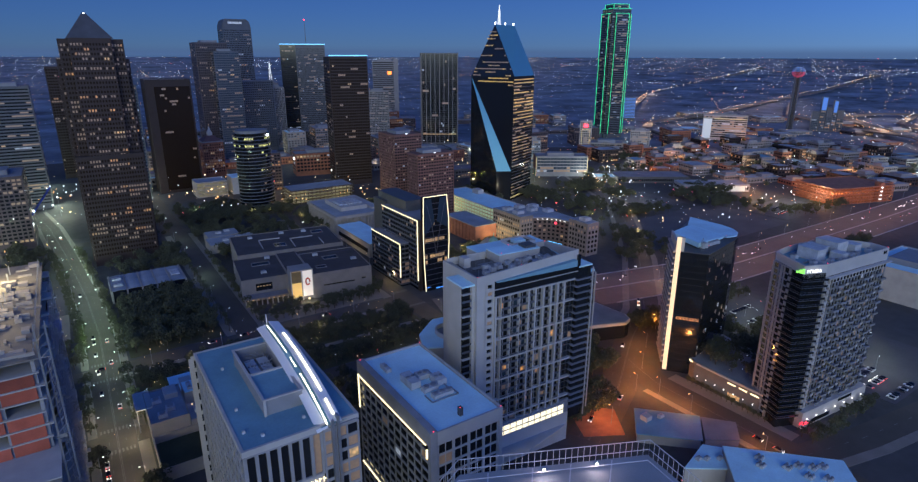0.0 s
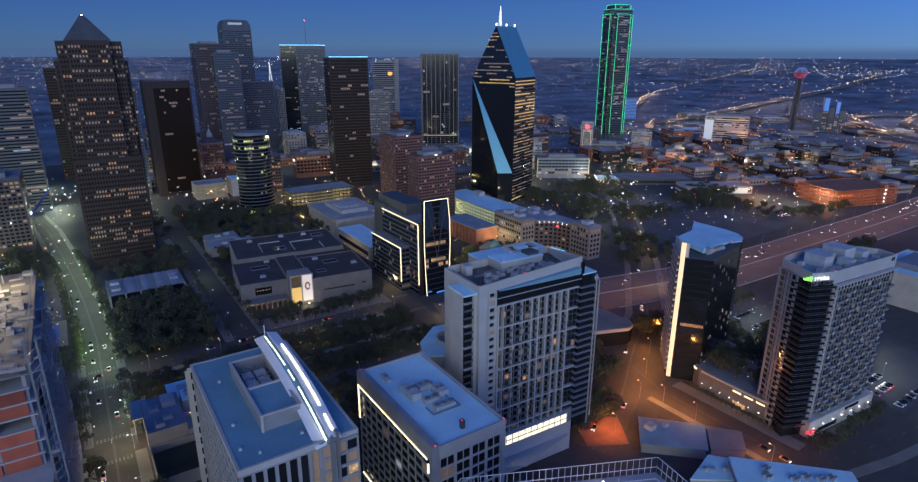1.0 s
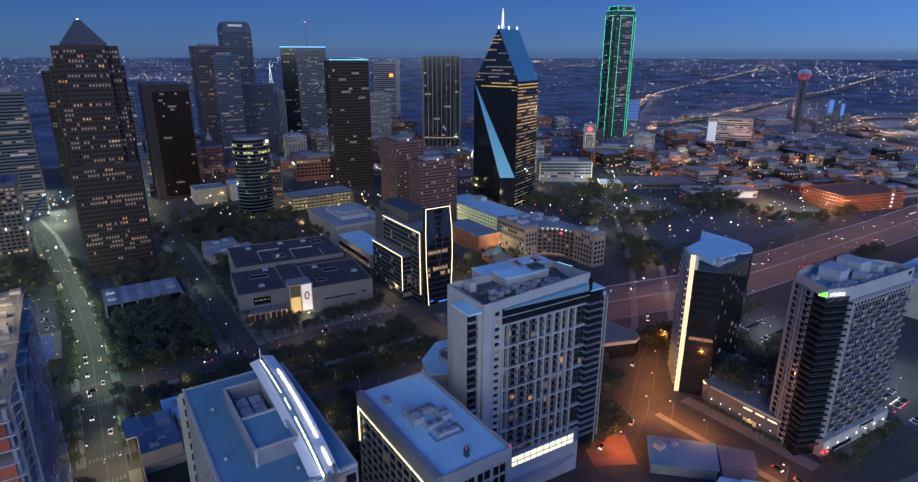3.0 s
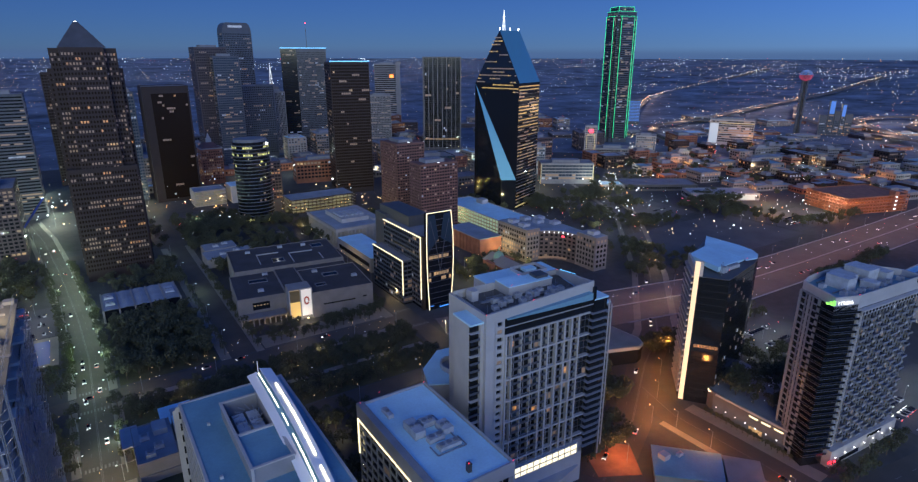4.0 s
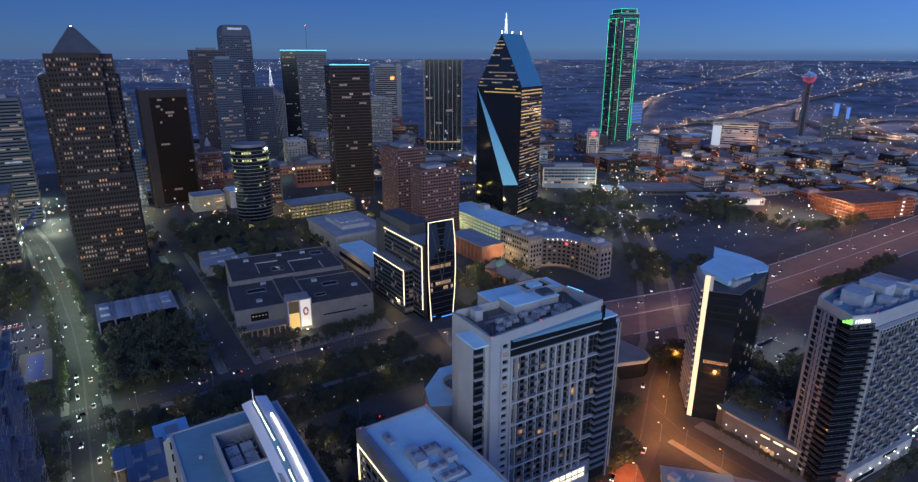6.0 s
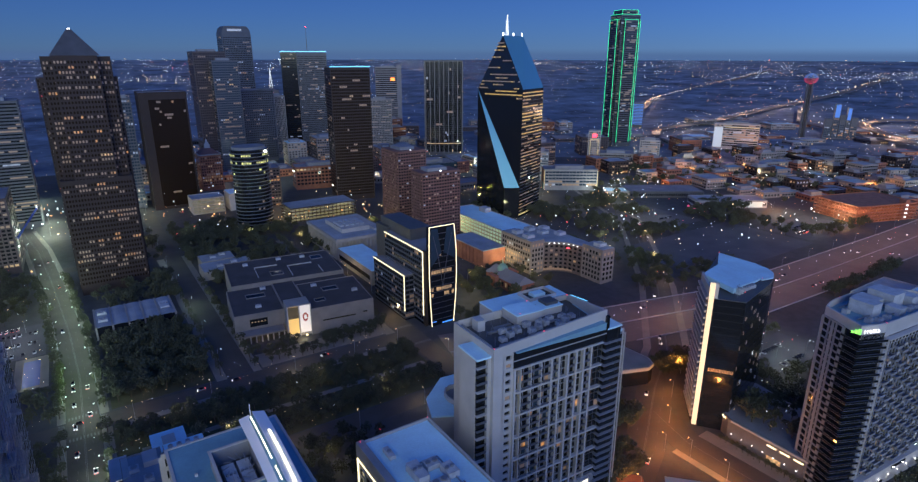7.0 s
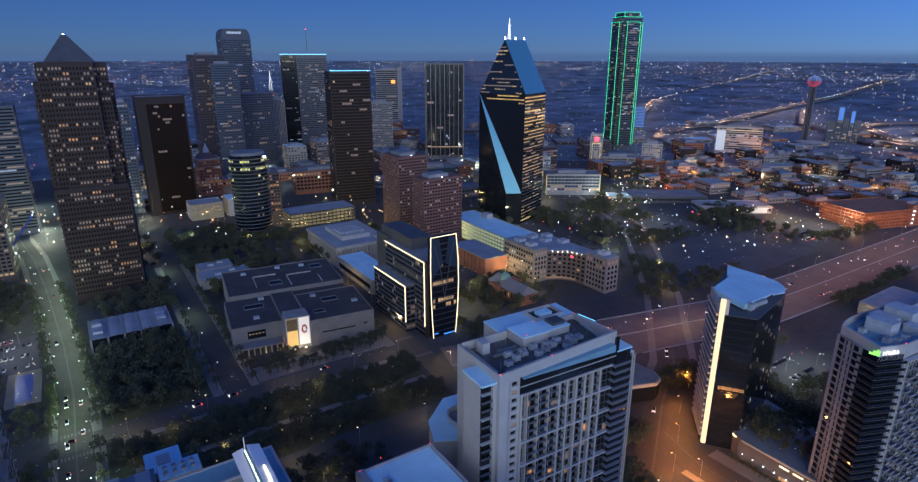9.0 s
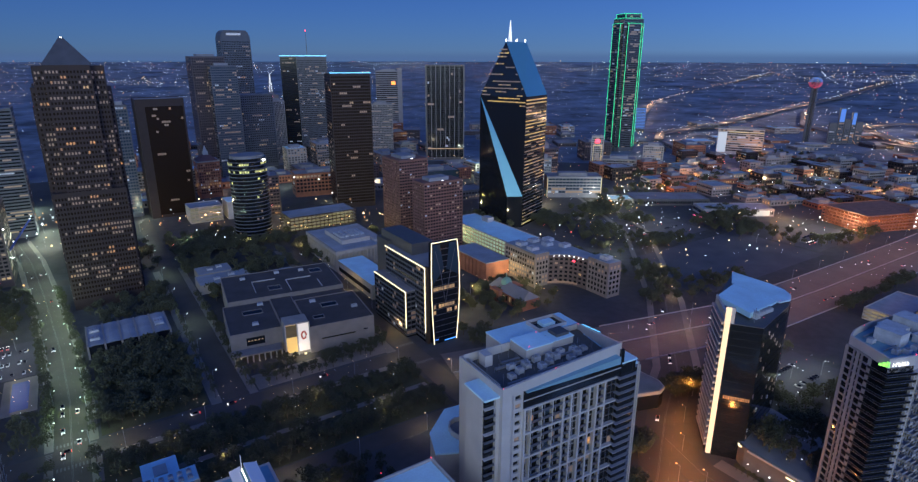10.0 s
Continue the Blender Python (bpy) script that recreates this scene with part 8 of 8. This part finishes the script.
for x, y, w, c in ((640, 620, 9000, COOL), (700, 640, 9000, COOL), (760, 660, 9000, COOL), (620, 540, 9000, COOL), (1050, 330, 20000, COOL), (1120, 350, 20000, COOL), (1230, 480, 20000, COOL), (980, 700, 9000, (1.0, 0.8, 0.5)), (265, 668, 3000, (1.0, 0.85, 0.3)), (380, 690, 2600, (1.0, 0.85, 0.3)), (-40, 980, 36000, GREEN), (20, 900, 6000, (1.0, 0.8, 0.5)), (80, 850, 6000, GREEN), (160, 800, 4000, (1.0, 0.55, 0.25)), (900, 720, 9000, (1.0, 0.7, 0.3)), (1000, 850, 9000, (1.0, 0.75, 0.4)),
                   (280, 350, 7000, (1.0, 0.8, 0.45)), (255, 400, 6000, (1.0, 0.85, 0.5)), (285, 425, 7000, (1.0, 0.85, 0.45)), (335, 400, 7000, (1.0, 0.8, 0.4)), (335, 440, 5000, (1.0, 0.8, 0.4)), (300, 500, 5000, (1.0, 0.85, 0.4)), (358, 560, 6000, (1.0, 0.85, 0.4)), (430, 470, 8000, (1.0, 0.85, 0.5)), (430, 540, 9000, (1.0, 0.9, 0.5)), (470, 440, 8000, COOL), (540, 560, 9000, COOL), (290, 640, 6000, (1.0, 0.85, 0.3)), (410, 660, 7000, (1.0, 0.9, 0.5)), (560, 640, 9000, (1.0, 0.85, 0.5)), (240, 780, 6000, (1.0, 0.8, 0.4)), (110, 700, 5000, GREEN), (-62, 590, 9000, (0.85, 1.0, 0.75)), (-100, 780, 26000, (0.9, 1.0, 0.7)), (-22, 850, 30000, (0.8, 1.0, 0.8)), (-20, 790, 20000, (0.9, 1.0, 0.75)), (-80, 640, 14000, (0.9, 1.0, 0.7)), (-130, 900, 24000, (0.9, 1.0, 0.75)), (420, 400, 6000, (1.0, 0.75, 0.4))):
    street_lamp(x, y, WARM_LAMP, 0)
    light(x, y, 11, w * 1.2, c)
# point lights without poles, added between the towers for a street glow
for i in range(26):
    x, y = 60 + (i % 6) * 105 + (i * 37 % 50), 690 + (i // 6) * 120 + (i * 53 % 60)
    light(x, y, 14, 9000, ((1.0, 0.72, 0.4), (1.0, 0.82, 0.5), (0.85, 1.0, 0.8))[i % 3], 1.0)
# lamps that belong to buildings
for x, y in ((-38, 222), (-30, 248), (-44, 200)):
    light(x, y, 108, 16000, (1.0, 0.82, 0.5))
for s in (0.28, 0.56):
    light((118 - 48 * s) * 0.955, (83 + 22 * s) * 0.955, 77.0, 500, (1.0, 0.78, 0.82), 0.3)
for i in range(8):
    light(275.6 - i * 0.13, 169 - i * 5.6, 3.4, 40, (0.95, 0.97, 1.0), 0.2)
for i in range(7):
    a = radians(-5)
    x, y = -18 + i * 8, -17.6
    light(304 + x * math.cos(a) - y * math.sin(a), 127 + x * math.sin(a) + y * math.cos(a), 4.4, 130, (0.95, 0.97, 1.0), 0.2)
light(131, 401, 3, 1500, (1.0, 0.8, 0.5), 0.5)
for x, y in ((92, 414), (106, 413), (118, 411)):
    light(x, y, 3.5, 500, (1.0, 0.72, 0.4), 0.4)
# warm fill lights without fittings, added to brighten the park and lots
for x, y, w in ((60, 316, 900), (100, 328, 900), (150, 316, 900), (40, 345, 700), (88, 290, 1500), (70, 228, 1600), (120, 345, 800), (96, 262, 1200), (-46, 330, 1200), (-46, 400, 1200)):
    light(x, y, 6, w, (1.0, 0.84, 0.55), 0.5)
light(477, 385, 4, 2600, (0.35, 1.0, 0.05), 0.5)
for y in (398, 412, 428):
    plant(-14.6, y, 0, 0, 1.0)
    light(-11.6, y - 2, 9.6, 900, (0.5, 1.0, 0.12), 0.4)

for x, y in ((-34, 572), (-42, 566), (-50, 574), (262, 672), (272, 668), (352, 700), (362, 694), (372, 706), (-20, 548)):
    plant(x, y, 0, 0, 0.9)
    light(x + 3.5, y - 4, 9.5, 700, (0.95, 1.0, 0.2), 0.4)
raise_trees(200)

# ---- countless small lights of the far city ----
g = Geo()
rnd = random.Random(88)


def spark(x, y, z, r, mi):
    k = len(g.v)
    g.v.extend([(x + r, y, z), (x - r, y, z), (x, y + r, z), (x, y - r, z), (x, y, z + r), (x, y, z - r)])
    for f in ((0, 2, 4), (2, 1, 4), (1, 3, 4), (3, 0, 4), (2, 0, 5), (1, 2, 5), (3, 1, 5), (0, 3, 5)):
        g.f.append(tuple(k + j for j in f))
        g.m.append(mi)


for pts, w in VIADUCTS:
    for a, b in zip(pts, pts[1:]):
        d = Vector(b) - Vector(a)
        for i in range(int(d.length / 20)):
            p = Vector(a) + d * (i * 20 / d.length)
            spark(p.x + rnd.gauss(0, 3), p.y + rnd.gauss(0, 3), p.z + 8, math.hypot(p.x, p.y) * 0.00045 * rnd.uniform(0.5, 1.2), rnd.choice((0, 1, 1, 2)))
roads = []
for _ in range(150):
    a, r = rnd.uniform(-12, 100), 1500 + 3200 * rnd.random() ** 0.7
    x, y = r * math.cos(radians(a)), r * math.sin(radians(a))
    roads.append((x, y, radians(rnd.choice((0, 90, 35, -50)) + rnd.uniform(-8, 8)), rnd.uniform(200, 1000)))
for x, y, a, n in roads:
    kind = rnd.choice((0, 0, 0, 1, 2))
    for i in range(int(n / 24)):
        px, py = x + math.cos(a) * (i * 24 - n / 2) + rnd.gauss(0, 5), y + math.sin(a) * (i * 24 - n / 2) + rnd.gauss(0, 5)
        d = math.hypot(px, py)
        if 1300 < d < 4800:
            spark(px, py, ground_height(d) + 9, d * 0.0003 * rnd.uniform(0.4, 1.3), kind)
for _ in range(90):
    # brighter clusters: malls, yards, junctions
    a, r = radians(rnd.uniform(-12, 100)), 1700 + 2900 * rnd.random()
    for _ in range(rnd.randrange(10, 36)):
        x, y = r * math.cos(a) + rnd.gauss(0, 90), r * math.sin(a) + rnd.gauss(0, 40)
        d = math.hypot(x, y)
        if d < 4800:
            spark(x, y, ground_height(d) + rnd.uniform(4, 14), d * 0.00027 * rnd.uniform(0.5, 1.5), rnd.choice((0, 0, 1)))
for _ in range(3200):
    a, r = radians(rnd.uniform(-14, 102)), 1250 + 3550 * rnd.random() ** 0.6
    x, y = r * math.cos(a), r * math.sin(a)
    spark(x, y, ground_height(r) + rnd.uniform(4, 12), r * 0.00026 * rnd.uniform(0.4, 1.5), rnd.choice((0, 0, 0, 0, 0, 1, 1, 2, 3)))
for _ in range(260):
    a, r = radians(rnd.uniform(-14, 102)), rnd.uniform(4350, 4780)
    spark(r * math.cos(a), r * math.sin(a), ground_height(r) + 10, r * 0.0002 * rnd.uniform(0.4, 1.3), rnd.choice((0, 1, 1)))
for _ in range(1500):
    x, y = rnd.uniform(440, 1500), rnd.uniform(330, 1150)
    spark(x, y, rnd.uniform(3, 12), 0.22 + 0.75 * rnd.random() ** 3, rnd.choice((0, 0, 0, 0, 1, 1, 1, 2, 3)))
# floodlit yards beyond the old quarter
for cx, cy, sx, sy, n, kind in ((1230, 480, 60, 40, 34, 0), (1100, 430, 50, 20, 22, 0), (1040, 420, 40, 12, 14, 1), (724, 620, 40, 20, 30, 0), (640, 579, 26, 22, 20, 0), (790, 640, 50, 30, 34, 1), (873, 743, 40, 30, 34, 1), (606, 484, 24, 14, 12, 0), (760, 380, 30, 26, 16, 0), (1650, 560, 120, 60, 60, 0), (1500, 430, 90, 40, 40, 0), (1900, 900, 200, 120, 70, 0), (1000, 1150, 120, 80, 60, 0), (1150, 900, 100, 60, 60, 1)):
    for _ in range(n):
        spark(cx + rnd.gauss(0, sx), cy + rnd.gauss(0, sy), rnd.uniform(3, 10), 0.3 + 0.9 * rnd.random() ** 2, kind if rnd.random() < 0.8 else 2)
for _ in range(110):
    x = rnd.uniform(330, 1090)
    spark(x, 272 + rnd.choice((-1, 1)) * rnd.uniform(6, 24) + max(0, 440 - x) * 0.22, 0.9, rnd.uniform(0.16, 0.3), rnd.choice((0, 0, 0, 1, 3)))
for _ in range(240):
    x, y = rnd.uniform(205, 470), rnd.uniform(390, 760)
    spark(x, y, rnd.uniform(2, 7), rnd.uniform(0.14, 0.3), rnd.choice((0, 1, 1, 1)))
for _ in range(46):
    x, y = rnd.uniform(284, 312), rnd.uniform(124, 176)
    spark(x, y, rnd.uniform(12, 14), rnd.uniform(0.1, 0.2), rnd.choice((0, 0, 1)))
for _ in range(70):
    x, y = rnd.uniform(322, 425), rnd.uniform(150, 226)
    spark(x, y, rnd.uniform(1, 6), rnd.uniform(0.12, 0.3), rnd.choice((0, 0, 1, 3)))
for _ in range(60):
    x, y = rnd.uniform(-62, -14), rnd.uniform(300, 640)
    spark(x, y, rnd.uniform(1, 6), rnd.uniform(0.12, 0.3), rnd.choice((0, 1, 1)))
for _ in range(90):
    x, y = rnd.uniform(470, 660), rnd.uniform(320, 560)
    spark(x, y, rnd.uniform(5, 9), rnd.uniform(0.16, 0.34), rnd.choice((0, 0, 1)))
for _ in range(700):
    x, y = rnd.uniform(-350, 700), rnd.uniform(640, 1400)
    spark(x, y, rnd.uniform(2, 30), 0.2 + 0.7 * rnd.random() ** 3, rnd.choice((0, 0, 0, 1, 1, 1, 2, 3)))
for cx, cy, sx, sy, n, kind in ((-45, 870, 30, 40, 40, 0), (-75, 640, 30, 50, 30, 1), (230, 690, 40, 12, 22, 1), (330, 690, 30, 14, 22, 1), (150, 780, 40, 20, 26, 1), (560, 820, 60, 60, 50, 1), (420, 950, 90, 60, 50, 0), (90, 1000, 70, 80, 50, 0)):
    for _ in range(n):
        spark(cx + rnd.gauss(0, sx), cy + rnd.gauss(0, sy), rnd.uniform(3, 14), 0.25 + 0.8 * rnd.random() ** 2, kind if rnd.random() < 0.7 else 2)
for _ in range(260):
    x, y = rnd.uniform(10, 185), rnd.uniform(297, 392)
    spark(x, y, rnd.uniform(0.5, 3), rnd.uniform(0.09, 0.18), rnd.choice((0, 1, 1)))
for _ in range(70):
    x, y = rnd.uniform(-64, 70), rnd.uniform(285, 380)
    spark(x, y, rnd.uniform(0.5, 3), rnd.uniform(0.09, 0.18), rnd.choice((0, 1, 1)))
tagged(part("city_lights", g, [glow("far_white", (0.85, 0.95, 1.0), 3.2, spread=0.9), glow("far_warm", (1.0, 0.65, 0.3), 3.8, spread=0.9), glow("far_orange", (1.0, 0.4, 0.12), 2.8, spread=0.9), glow("far_red", (1.0, 0.1, 0.1), 3.0, spread=0.9)]),
       "countless white and orange lamps across the distant city", "city lights", kind="stuff")
